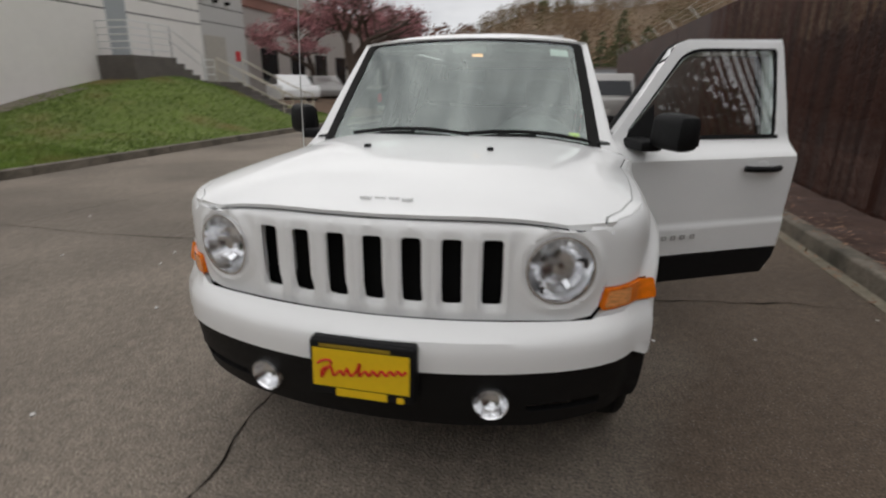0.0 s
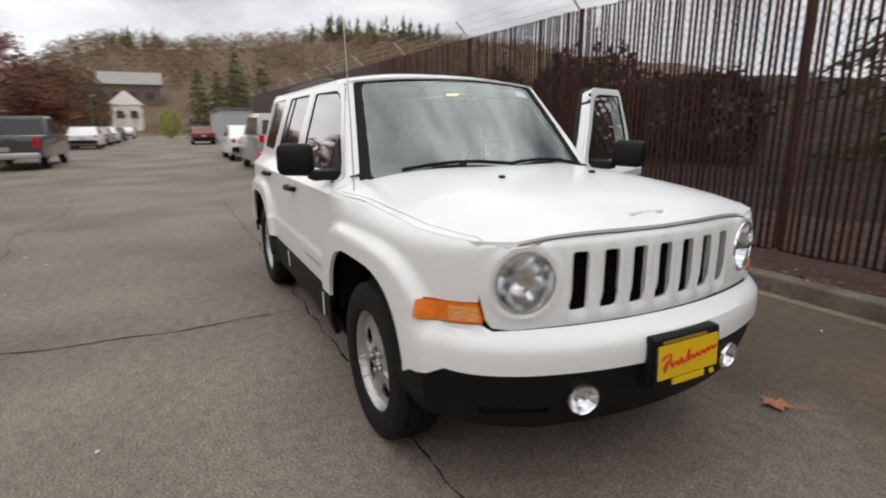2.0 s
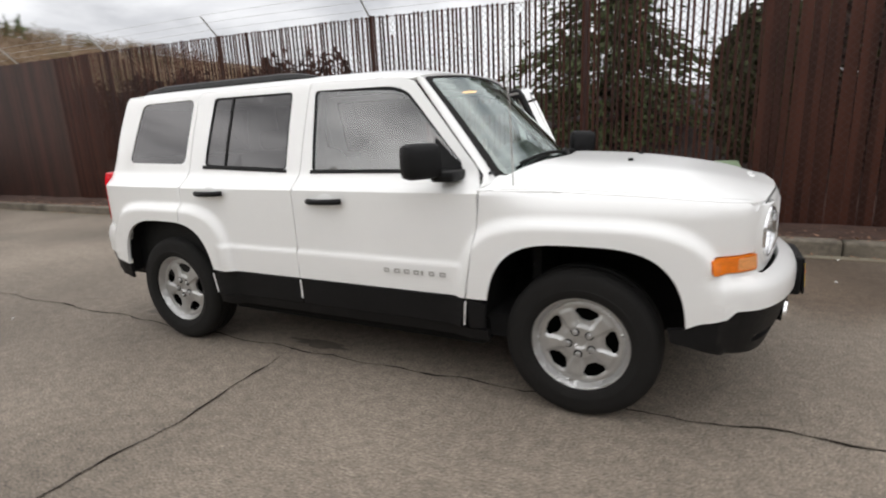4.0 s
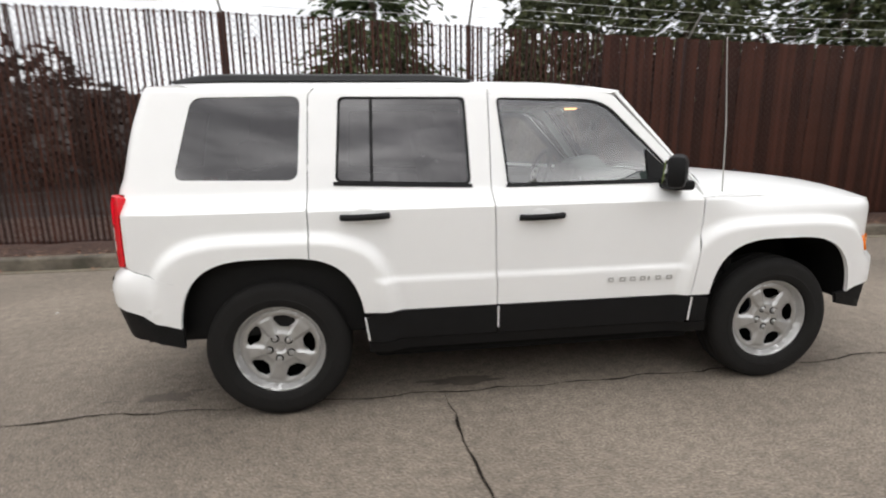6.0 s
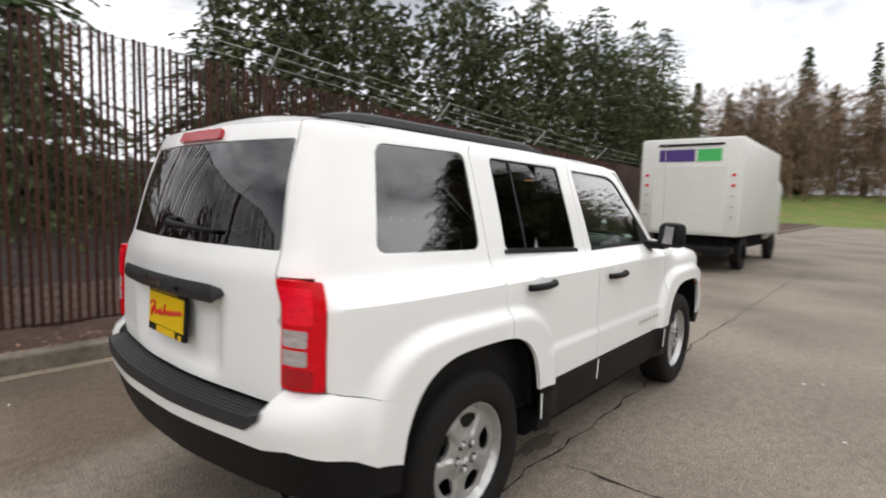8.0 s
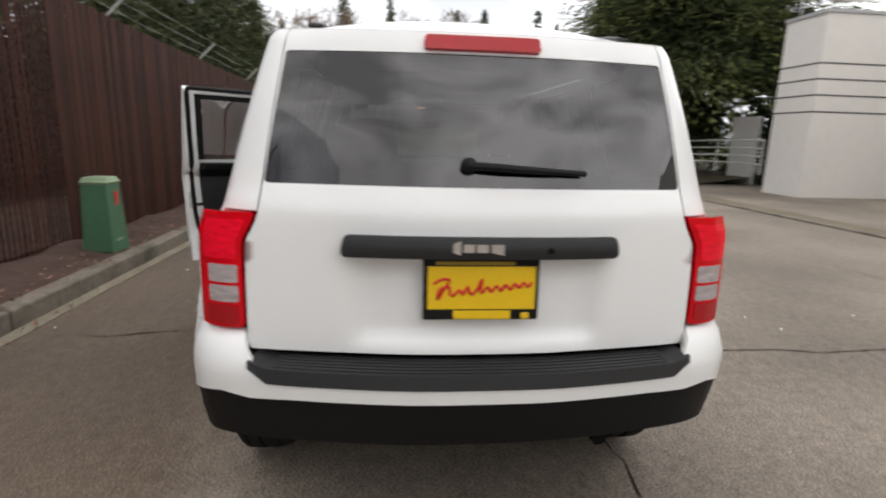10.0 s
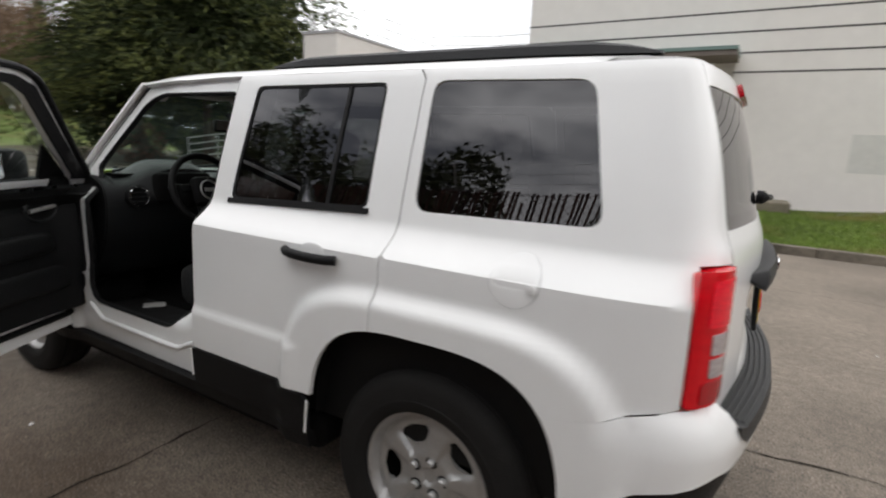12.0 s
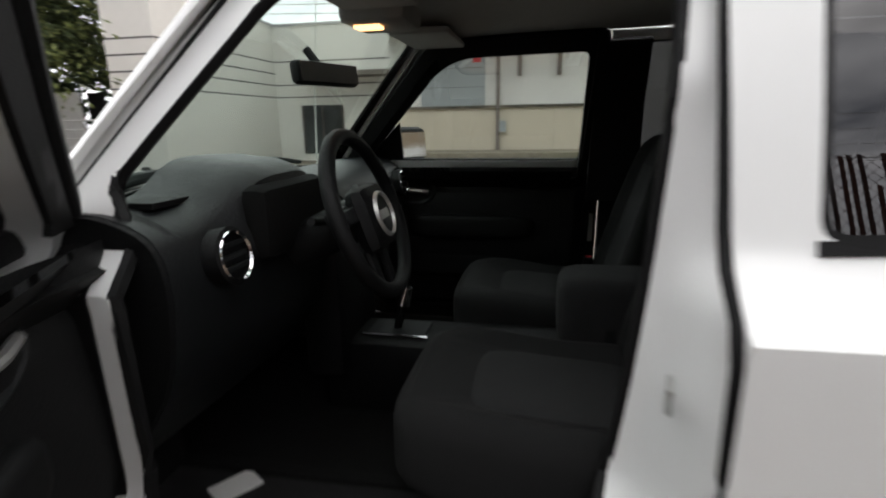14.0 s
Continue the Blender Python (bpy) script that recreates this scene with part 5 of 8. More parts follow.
front = [(0.525 - 0.055 * v * v, v * roof_side(0.47)) for v in np.linspace(-1.0, 1.0, 17)]
edge_l = [(x, roof_side(x) + 0.012) for x in (0.42, 0.2, -0.1, -0.5, -0.9, -1.2, -1.5, -1.66)] + [(q[0], q[1]) for q in RIM if q[0] < -1.70 and q[1] > 0.02]
roof_ob = part("roof", panel(front + edge_l + [(x, -y) for x, y in edge_l[::-1]], roof_lid, (), 0.05, (0.06, 0.05), 0.02, 0.0, (0, 0, 1)), WHITE_PAINT, car, "", True)
for k in (-1, 1):
    bm = bmesh.new()
    xs = np.linspace(-0.30, -1.80, 17)
    prof = []
    for i, x in enumerate(xs):
        u = i / 16
        lift = 0.028 * min(1, 7 * u, 7 * (1 - u) * 1.2) ** 0.6
        prof.append((x, k * 0.475, roof(x, 0.79)[2] + 0.004 + lift * 0.5, 0.004 + lift * 0.5))
    rings = []
    for x, y, z, h in prof:
        rings.append([bm.verts.new((x, y + k * dy, z + dz * h)) for dy, dz in ((-0.022, -1), (-0.018, 0.6), (-0.008, 1), (0.010, 1), (0.020, 0.5), (0.024, -1))])
    for a, b in zip(rings, rings[1:]):
        for j in range(5):
            bm.faces.new((a[j], a[j + 1], b[j + 1], b[j]))
    bm.faces.new(rings[0])
    bm.faces.new(rings[-1][::-1])
    bmesh.ops.recalc_face_normals(bm, faces=bm.faces)
    part("roof_rail", bm, GREY_PLASTIC, roof_ob, "dark grey roof rail", True)

# tail: tailgate, glass, bumper, step
def gate_skin(t, z):
    o = -0.030 * (1 - smooth_step(0.30, 0.38, abs(t))) * smooth_step(0.735, 0.79, z) * (1 - smooth_step(0.97, 1.0, z))
    return tail(t, z, o)


GATE_GLASS = rounded([(-0.649, 1.192), (-0.637, 1.550), (0.637, 1.550), (0.649, 1.192)], 0.018)
gate = part("tailgate", panel(rounded([(-0.655, 0.722), (-0.645, 1.609), (0.645, 1.609), (0.655, 0.722)], 0.02), gate_skin, [GATE_GLASS], 0.02, (0.03, 0.025), 0.02), WHITE_PAINT, car, "", True)
part("rear_window", panel(GATE_GLASS, tail, (), 0.06, (0.1, 0.08), 0.0, 0.003), TINT_GLASS, gate, "dark tinted rear window", True)
part("window_seal", panel(GATE_GLASS, tail, [rounded([(-0.60, 1.225), (-0.60, 1.50), (0.60, 1.50), (0.60, 1.225)], 0.03)], 0.05, (1, 1), 0.003, 0.007), FRIT, gate)
part("brake_lamp", panel(rounded([(-0.165, 1.561), (-0.160, 1.600), (0.160, 1.600), (0.165, 1.561)], 0.01), lambda t, z: tail(t, z, 0.016), (), 0.04, (0.05, 0.03), 0.03), RED_DEEP, gate, "red high brake lamp", True)
bar = panel(rounded([(-0.378, 1.008), (-0.372, 1.070), (0.372, 1.070), (0.378, 1.008)], 0.018), lambda t, z: tail(t, z, 0.035 + 0.012 * math.sin((z - 1.0) * 40)), (), 0.03, (0.06, 0.015), 0.05)
bar_ob = part("tailgate_handle", bar, GREY_PLASTIC, gate, "dark grey handle bar", True)
for k, (t, w) in enumerate(((-0.085, 0.02), (-0.058, 0.03), (-0.022, 0.03), (0.016, 0.034))):
    part("badge_letter", panel([(-t - w, 1.022 if k in (0, 3) else 1.03), (-t - w, 1.062 if k == 0 else 1.052), (-t, 1.052), (-t, 1.03)], lambda t, z: tail(t, z, 0.052), (), 0.02, (1, 1), 0.004), CHROME, bar_ob, "chrome badge bar")
part("tailgate_lock", lathe([(0.009, 0.0), (0.008, 0.006), (0.001, 0.006)], 14), DARK_METAL, bar_ob).matrix_basis = pose(tail(-0.18, 1.035, 0.05)[0], -0.18, 1.035, 0, 0, 90)
plate("rear_plate", pose(tail(0, 0.915)[0] - 0.002, -0.002, 0.918, -3, 0, -90), "yellow dealer plate in a black frame", gate)
rw = part("rear_wiper", tube([Vector(tail(0.04, 1.252, 0.025)), Vector(tail(-0.04, 1.250, 0.04)), Vector(tail(-0.15, 1.243, 0.03)), Vector(tail(-0.29, 1.236, 0.016))], 0.012, 8, 0.008), BLACK_PLASTIC, gate, "black rear wiper", True)
part("wiper_cap", lathe([(0.022, 0.0), (0.022, 0.02), (0.012, 0.032), (0.001, 0.034)], 16), BLACK_PLASTIC, rw, "", True).matrix_basis = pose(tail(0.04, 1.252, 0.0)[0], 0.04, 1.252, 0, 0, 90)


def tail_out(t, z):
    k = max(0.0, 1 - (abs(t) / 0.98) ** 4)
    return 0.085 * k * table([(0.3, 0.3), (0.45, 0.7), (0.58, 1.0), (0.68, 1.0), (0.74, 0.60), (0.775, 0.0)], z)


def rarch_t(a0, a1, sign, n=8):
    return [(sign * (s - S_TAIL), z) for s, z in arch(-1.3175, a0, a1, n)]


RA0, RA1 = 180 - A50, 180 - arch_angle(0.50)
RT = [(along(x) - S_TAIL, z) for x, z in ((-1.755, 0.505), (-1.85, 0.530), (-1.95, 0.578))] + [(0.71, 0.612), (0.63, 0.600)]
rb = mirrored([(0.58, 0.655), (0.625, 0.715), (0.665, 0.775), (0.82, 0.777)] + rarch_t(RA0, RA1, 1) + RT + [(0.5, 0.605)])
part("rear_bumper", panel(rb, lambda t, z: tail(t, z, tail_out(t, z)), (), 0.04, (0.05, 0.025), 0.02), WHITE_PAINT, car, "", True)
lb = mirrored([(0.5, 0.60)] + [(t, z - 0.005) for t, z in RT[::-1]] + [(along(-1.735) - S_TAIL, 0.50), (along(-1.74) - S_TAIL, 0.40), (along(-1.85) - S_TAIL, 0.425), (0.70, 0.452)])
part("rear_valance", panel(lb, lambda t, z: tail(t, z, tail_out(t, z) - 0.006), (), 0.04, (0.06, 0.03), 0.02), BLACK_PLASTIC, car, "black lower bumper", True)
step = bmesh.new()
N = 25
low, top_o, top_i = [], [], []
for i in range(N):
    t = -0.63 + 1.26 * i / (N - 1)
    up = 0.05 * smooth_step(0.575, 0.63, abs(t))
    a, c = Vector(tail(t, 0.66, tail_out(t, 0.66) + 0.006)), Vector(tail(t, 0.70, -0.02))
    low.append(step.verts.new((a.x, a.y, 0.652 + up * 0.8)))
    top_o.append(step.verts.new((a.x + 0.006, a.y, 0.694 + up * 0.35)))
    top_i.append(step.verts.new((c.x, c.y, 0.704 + up * 0.25)))
for i in range(N - 1):
    step.faces.new((low[i], low[i + 1], top_o[i + 1], top_o[i]))
    step.faces.new((top_o[i], top_o[i + 1], top_i[i + 1], top_i[i]))
bmesh.ops.recalc_face_normals(step, faces=step.faces)
pad = part("bumper_step", step, GREY_PLASTIC, car, "dark grey ribbed bumper step")
for r in range(5):
    f = 0.15 + 0.16 * r
    part("step_rib", tube([Vector(tail(t, 0.66, tail_out(t, 0.66))).lerp(Vector(tail(t, 0.70, -0.02)), f) * 1.0 + Vector((0, 0, 0.0)) - Vector((0, 0, Vector(tail(t, 0.66)).z + 0.04 * f - 0.694 - 0.010 * f)) for t in np.linspace(-0.56, 0.56, 15)], 0.005, 5), GREY_PLASTIC, pad, "", True)

# wheels
def wheel_disc():
    """A styled steel disc: five broad spokes between wide openings, a flat outer ring and a rolled lip."""
    def depth(u, v):
        r, a = math.hypot(u, v), math.atan2(v, u)
        base = table([(0.0, 0.050), (0.024, 0.052), (0.030, 0.062), (0.074, 0.063), (0.086, 0.055), (0.105, 0.051), (0.164, 0.050), (0.172, 0.056), (0.188, 0.058), (0.193, 0.050), (0.201, 0.052), (0.206, 0.074), (0.214, 0.087), (0.222, 0.085)], r)
        between = -math.cos(5 * (a - math.pi / 2))
        return base + 0.013 * smooth_step(0.05, 0.65, between) * smooth_step(0.066, 0.088, r) * (1 - smooth_step(0.156, 0.176, r))
    circle = [(0.222 * math.cos(k * math.tau / 72), 0.222 * math.sin(k * math.tau / 72)) for k in range(72)]
    gaps = []
    for k in range(5):
        a = math.pi / 2 + k * math.tau / 5
        gaps.append(rounded([(r * math.cos(a + d), r * math.sin(a + d)) for r, d in ((0.110, -0.19), (0.150, -0.37), (0.166, -0.30), (0.171, 0.0), (0.166, 0.30), (0.150, 0.37), (0.110, 0.19))], 0.011, 3))
    return panel(circle, lambda u, v: (u, depth(u, v), v), gaps, 0.010, (0.0085, 0.0085), 0.014, 0.0, (0, 1, 0))


TYRE = [(0.218, 0.080), (0.224, 0.096), (0.240, 0.105), (0.262, 0.108), (0.264, 0.106), (0.30, 0.106), (0.318, 0.101), (0.331, 0.090), (0.339, 0.078), (0.342, 0.062), (0.334, 0.060), (0.334, 0.054), (0.343, 0.052),
        (0.344, 0.012), (0.335, 0.010), (0.335, -0.010), (0.344, -0.012), (0.343, -0.052), (0.334, -0.054), (0.334, -0.060), (0.342, -0.062), (0.331, -0.09), (0.30, -0.105), (0.25, -0.105), (0.215, -0.086)]
tyre_mesh = None
for c in AXLES:
    for side in (-1, 1):
        m = pose(c, side * 0.742, 0.350, 0, 24 if side > 0 else -10, 0 if side > 0 else 180)
        if tyre_mesh is None:
            w = part("wheel", lathe([(r if r < 0.25 else 0.25 + (r - 0.25) * 1.07, y) for r, y in TYRE], 64), RUBBER, car, "black tyre on a silver wheel", True)
            d = part("rim", wheel_disc(), SILVER, w, "silver five-spoke steel rim", True)
            part("rim_barrel", lathe([(0.216, 0.07), (0.206, 0.04), (0.200, 0.0), (0.200, -0.09), (0.05, -0.06), (0.001, -0.06)], 40), DARK_METAL, w, "", True)
            for k in range(5):
                a = (k + 0.75) * math.tau / 5
                nut = lathe([(0.0125, 0.055), (0.0125, 0.074), (0.009, 0.079), (0.001, 0.079)], 8)
                bmesh.ops.translate(nut, vec=(0.056 * math.cos(a), 0, 0.056 * math.sin(a)), verts=nut.verts)
                part("wheel_nut", nut, SILVER, w)
                # dark ring stands in for the shade of the pocket round each nut
                cup = lathe([(0.0135, 0.0625), (0.019, 0.0645), (0.021, 0.0625)], 14)
                bmesh.ops.translate(cup, vec=(0.056 * math.cos(a), 0, 0.056 * math.sin(a)), verts=cup.verts)
                part("nut_seat", cup, DARK_METAL, w, "dark ring painting the shade of the nut pocket")
            tyre_mesh = w
            w.matrix_basis = m
        else:
            made = tyre_mesh.copy()
            scene.collection.objects.link(made)
            made.matrix_basis = m
            for ch in tyre_mesh.children:
                k = ch.copy()
                scene.collection.objects.link(k)
                k.parent = made
    part("axle", tube([(c, -0.68, 0.344), (c, 0.68, 0.344)], 0.05, 10), DARK_METAL, car)

part("underbody", box((-1.80, -0.42, 0.30), (1.90, 0.42, 0.44), 0.03), DARK_METAL, car)
part("underbody", box((-0.86, -0.80, 0.26), (0.86, 0.80, 0.40), 0.03), DARK_METAL, car)
part("exhaust_pipe", tube([(-1.2, -0.46, 0.33), (-1.75, -0.47, 0.34), (-1.93, -0.47, 0.325)], 0.028, 12), DARK_METAL, car, "", True)
part("aerial", tube([(1.0, -0.775, 1.03), (0.985, -0.775, 1.4), (0.945, -0.775, 1.83)], 0.004, 6, 0.002), GALV, car, "thin radio aerial")
part("aerial_base", tube([(1.0, -0.775, 1.01), (1.0, -0.775, 1.05)], 0.013, 10, 0.009), BLACK_PLASTIC, car)

# cabin
part("cabin_floor", box((-1.95, -0.74, 0.395), (0.40, 0.74, 0.42), 0.0), CARPET, car)
part("footwell", box((0.402, -0.74, 0.30), (1.08, 0.74, 0.418), 0.0), CARPET, car)
part("bulkhead", box((1.08, -0.74, 0.30), (1.12, 0.74, 1.05), 0.0), DARK_METAL, car)
part("headliner", panel([(0.44, -0.93), (0.44, 0.93), (-1.85, 0.93), (-1.85, -0.93)], lambda x, v: (x, roof(x, v)[1], roof(x, v)[2] - 0.035), (), 0.15, (0.2, 0.2), 0.01), HEADLINER, car, "grey headliner", True)
for side in (-1, 1):
    if side < 0:
        part("side_trim", panel([(-0.24, 0.42), (-0.24, 1.10), (-1.14, 1.13), (-1.9, 1.15), (-1.9, 0.42)], lambda s, z: body(s, z, side, -0.10), (), 0.1, (0.2, 0.15), 0.02), TRIM_DARK, car, "", True)
    else:
        part("side_trim", panel([(-0.26, 0.42), (-0.26, 1.10), (-1.14, 1.13), (-1.9, 1.15), (-1.9, 0.42)], lambda s, z: body(s, z, side, -0.10), (), 0.1, (0.2, 0.15), 0.02), TRIM_DARK, car, "", True)
    part("door_pillar_trim", panel([(-0.36, 0.98), (-0.37, 1.56), (-0.20, 1.56), (-0.175, 0.98)], lambda s, z: (s, side * min(abs(body(s, z, side, -0.06)[1]), 0.635), z), (), 0.1, (0.1, 0.1), 0.03), TRIM_DARK, car, "", True)
dash = bmesh.new()
prof = [(1.035, 1.085), (0.86, 1.135), (0.72, 1.145), (0.65, 1.135), (0.59, 1.105), (0.565, 1.05), (0.565, 0.96), (0.60, 0.82), (0.74, 0.64), (0.86, 0.60), (1.06, 0.60)]
prof = [tuple(q) for q in catmull(prof, 3)]
ys = np.linspace(-0.74, 0.74, 45)
rows = []
for y in ys:
    hood = 0.075 * math.exp(-(((y - 0.37) / 0.175) ** 4))
    w = (y / 0.72) ** 2
    rows.append([dash.verts.new((x - (hood * 0.5 if x < 0.66 and z > 1.0 else 0) + (0.02 * w if x < 0.9 else -0.16 * w), y, z + (hood if z > 1.09 and 0.58 < x < 0.80 else 0) - (0.025 * w if x > 0.84 and z > 1 else 0))) for x, z in prof])
for a, b in zip(rows, rows[1:]):
    for j in range(len(prof) - 1):
        dash.faces.new((a[j], a[j + 1], b[j + 1], b[j]))
dash.faces.new(rows[0])
dash.faces.new(rows[-1][::-1])
bmesh.ops.recalc_face_normals(dash, faces=dash.faces)
ends = [[v.co.copy() for v in rows[0]], [v.co.copy() for v in rows[-1]]]
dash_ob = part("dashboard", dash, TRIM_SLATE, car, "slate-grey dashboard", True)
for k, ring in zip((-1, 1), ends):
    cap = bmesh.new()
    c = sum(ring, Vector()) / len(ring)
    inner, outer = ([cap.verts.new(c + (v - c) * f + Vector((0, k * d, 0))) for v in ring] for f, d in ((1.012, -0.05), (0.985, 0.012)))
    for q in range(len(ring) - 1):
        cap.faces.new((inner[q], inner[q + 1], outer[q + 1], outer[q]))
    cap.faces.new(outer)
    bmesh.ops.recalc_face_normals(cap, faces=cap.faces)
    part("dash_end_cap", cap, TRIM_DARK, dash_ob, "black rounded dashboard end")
for y, z in ((0.605, 1.045), (0.09, 1.04), (-0.11, 1.04), (-0.605, 1.045)):
    turn = Matrix.Translation((0.562, y, z)) @ Matrix.Rotation(radians(90), 4, "Z") @ Matrix.Rotation(radians(10), 4, "X")
    v = lathe([(0.056, -0.02), (0.056, 0.012), (0.046, 0.016), (0.044, 0.004), (0.001, 0.0)], 28)
    bmesh.ops.transform(v, matrix=turn, verts=v.verts)
    vo = part("air_vent", v, TRIM_DARK, dash_ob, "round air vent", True)
    sl = bmesh.new()
    for k in (-1, 0, 1):
        add_box(sl, (-0.04, 0.004, k * 0.022 - 0.004), (0.04, 0.012, k * 0.022 + 0.004))
    bmesh.ops.transform(sl, matrix=turn, verts=sl.verts)
    part("slat", sl, TRIM_SLATE, vo)
    rg = lathe([(0.050, 0.012), (0.047, 0.019), (0.044, 0.014)], 28)
    bmesh.ops.transform(rg, matrix=turn, verts=rg.verts)
    part("chrome_ring", rg, CHROME, vo, "", True)
part("instrument_panel", box((0.520, 0.215, 1.01), (0.60, 0.525, 1.165), 0.03), DARK_METAL, dash_ob, "", True)
part("glovebox_lid", box((0.585, -0.60, 0.72), (0.605, -0.22, 0.90), 0.015, Matrix.Translation((0.03, 0, 0))), TRIM_DARK, dash_ob, "", True)
part("demister_grille", box((0.66, 0.545, 1.141), (0.74, 0.665, 1.153), 0.002), BLACK_PLASTIC, dash_ob)
part("centre_panel", box((0.535, -0.16, 0.56), (0.66, 0.16, 0.99), 0.03), TRIM_DARK, dash_ob, "", True)
SW = Matrix.Translation((0.362, 0.37, 1.090)) @ Matrix.Rotation(radians(19), 4, "Y") @ Matrix.Rotation(radians(-90), 4, "Z")
rim_pts = [SW @ Vector((0.177 * math.cos(k * math.tau / 40), 0, 0.177 * math.sin(k * math.tau / 40))) for k in range(41)]
sw = part("steering_wheel", tube(rim_pts, 0.017, 10), TRIM_DARK, car, "dark leather steering wheel", True)
hub = bmesh.new()
add_box(hub, (-0.075, -0.03, -0.085), (0.075, 0.03, 0.065), 0.03)
for a, b in (((-0.17, 0.012, -0.01), (-0.06, 0.03, 0.035)), ((0.06, 0.012, -0.01), (0.17, 0.03, 0.035)), ((-0.055, 0.012, -0.175), (-0.02, 0.03, -0.07)), ((0.02, 0.012, -0.175), (0.055, 0.03, -0.07))):
    add_box(hub, a, b, 0.008)
bmesh.ops.transform(hub, matrix=SW, verts=hub.verts)
part("wheel_hub", hub, TRIM_DARK, sw, "", True)
rg = lathe([(0.052, -0.030), (0.049, -0.037), (0.046, -0.037), (0.044, -0.030)], 28)
bmesh.ops.transform(rg, matrix=SW @ Matrix.Translation((0, 0, -0.01)), verts=rg.verts)
part("hub_ring", rg, GALV, sw, "silver ring", True)
hm = bmesh.new()
for x in (-0.022, -0.008, 0.006, 0.020):
    add_box(hm, (x - 0.005, -0.0335, -0.020), (x + 0.005, -0.030, 0.000), 0.001)
bmesh.ops.transform(hm, matrix=SW, verts=hm.verts)
part("hub_mark", hm, GALV, sw, "small silver hub mark")
for k in (-1, 1):
    part("spoke_button", box((k * 0.105 - 0.022, -0.004, -0.004), (k * 0.105 + 0.022, 0.012, 0.028), 0.004, SW), TRIM_SLATE, sw, "", True)
part("steering_column", tube([SW @ Vector((0, 0.02, 0)), SW @ Vector((0, 0.2, -0.02))], 0.05, 12), TRIM_DARK, sw, "", True)
part("column_stalk", tube([SW @ Vector((0.03, 0.07, 0)), SW @ Vector((-0.16, 0.06, 0.03))], 0.009, 8), TRIM_DARK, sw, "", True)


def seat(y, x=-0.03):
    s = pillow((x - 0.28, y - 0.265, 0.55), (x + 0.345, y + 0.265, 0.765), 5.0)
    for v in s.verts:
        v.co.z += 0.03 * smooth_step(-0.05, 0.25, v.co.x - x) - 0.045 * (1 - smooth_step(0.13, 0.2, abs(v.co.y - y))) * smooth_step(0.68, 0.74, v.co.z) * (1 - smooth_step(0.18, 0.3, v.co.x - x))
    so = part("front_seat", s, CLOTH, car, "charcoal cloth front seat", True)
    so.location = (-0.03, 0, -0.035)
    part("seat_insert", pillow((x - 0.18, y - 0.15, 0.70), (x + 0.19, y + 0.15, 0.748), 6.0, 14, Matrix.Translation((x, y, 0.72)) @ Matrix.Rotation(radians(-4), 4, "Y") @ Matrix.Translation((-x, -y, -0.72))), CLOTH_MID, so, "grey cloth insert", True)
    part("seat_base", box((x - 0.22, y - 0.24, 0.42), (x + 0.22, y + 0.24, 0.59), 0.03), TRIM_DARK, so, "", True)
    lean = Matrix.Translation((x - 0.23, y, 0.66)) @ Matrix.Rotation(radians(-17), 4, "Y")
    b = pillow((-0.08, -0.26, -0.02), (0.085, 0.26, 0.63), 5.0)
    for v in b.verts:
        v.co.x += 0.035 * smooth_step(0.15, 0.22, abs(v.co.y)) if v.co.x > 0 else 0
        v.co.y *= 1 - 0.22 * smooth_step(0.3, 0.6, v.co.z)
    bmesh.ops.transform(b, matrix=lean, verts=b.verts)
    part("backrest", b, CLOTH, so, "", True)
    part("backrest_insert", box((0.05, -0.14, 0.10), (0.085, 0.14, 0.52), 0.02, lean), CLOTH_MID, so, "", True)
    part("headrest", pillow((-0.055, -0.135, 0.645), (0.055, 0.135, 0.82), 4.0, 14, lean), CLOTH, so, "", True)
    hp = bmesh.new()
    for k in (-1, 1):
        add_tube(hp, [lean @ Vector((0, k * 0.06, 0.56)), lean @ Vector((0, k * 0.06, 0.66))], 0.007, 6)
    part("headrest_post", hp, GALV, so)
    part("belt_buckle", box((x - 0.16, y - 0.30, 0.66), (x - 0.12, y - 0.26, 0.78), 0.008), TRIM_DARK, so)
    part("buckle_button", box((x - 0.152, y - 0.29, 0.779), (x - 0.128, y - 0.27, 0.784), 0.002), RED_PAINT, so, "small red button")
    part("recline_lever", box((x - 0.16, y + 0.255, 0.60), (x + 0.02, y + 0.275, 0.63), 0.006), TRIM_SLATE, so)


seat(0.37)
seat(-0.37)
bench = pillow((-1.27, -0.63, 0.50), (-0.76, 0.63, 0.72), 6.0)
rs = part("rear_seat", bench, CLOTH, car, "charcoal rear bench seat", True)
part("backrest", box((-0.08, -0.62, 0), (0.08, 0.62, 0.58), 0.05, Matrix.Translation((-1.27, 0, 0.64)) @ Matrix.Rotation(radians(-20), 4, "Y")), CLOTH, rs, "", True)
for y in (-0.36, 0.36):
    part("headrest", box((-1.53, y - 0.13, 1.20), (-1.43, y + 0.13, 1.36), 0.045), CLOTH, rs, "", True)
console = part("centre_console", box((-0.35, -0.115, 0.42), (0.62, 0.115, 0.66), 0.03), TRIM_DARK, car, "", True)
part("armrest_lid", pillow((-0.40, -0.11, 0.66), (-0.06, 0.11, 0.87), 6.0, 14), CLOTH_MID, console, "", True)
part("gear_lever", tube([(0.42, 0.0, 0.66), (0.395, 0.0, 0.77)], 0.012, 8), TRIM_DARK, console)
part("gear_knob", tube([(0.40, 0.0, 0.745), (0.385, 0.0, 0.80)], 0.026, 12, 0.02), CHROME, console, "chrome-topped gear knob", True)
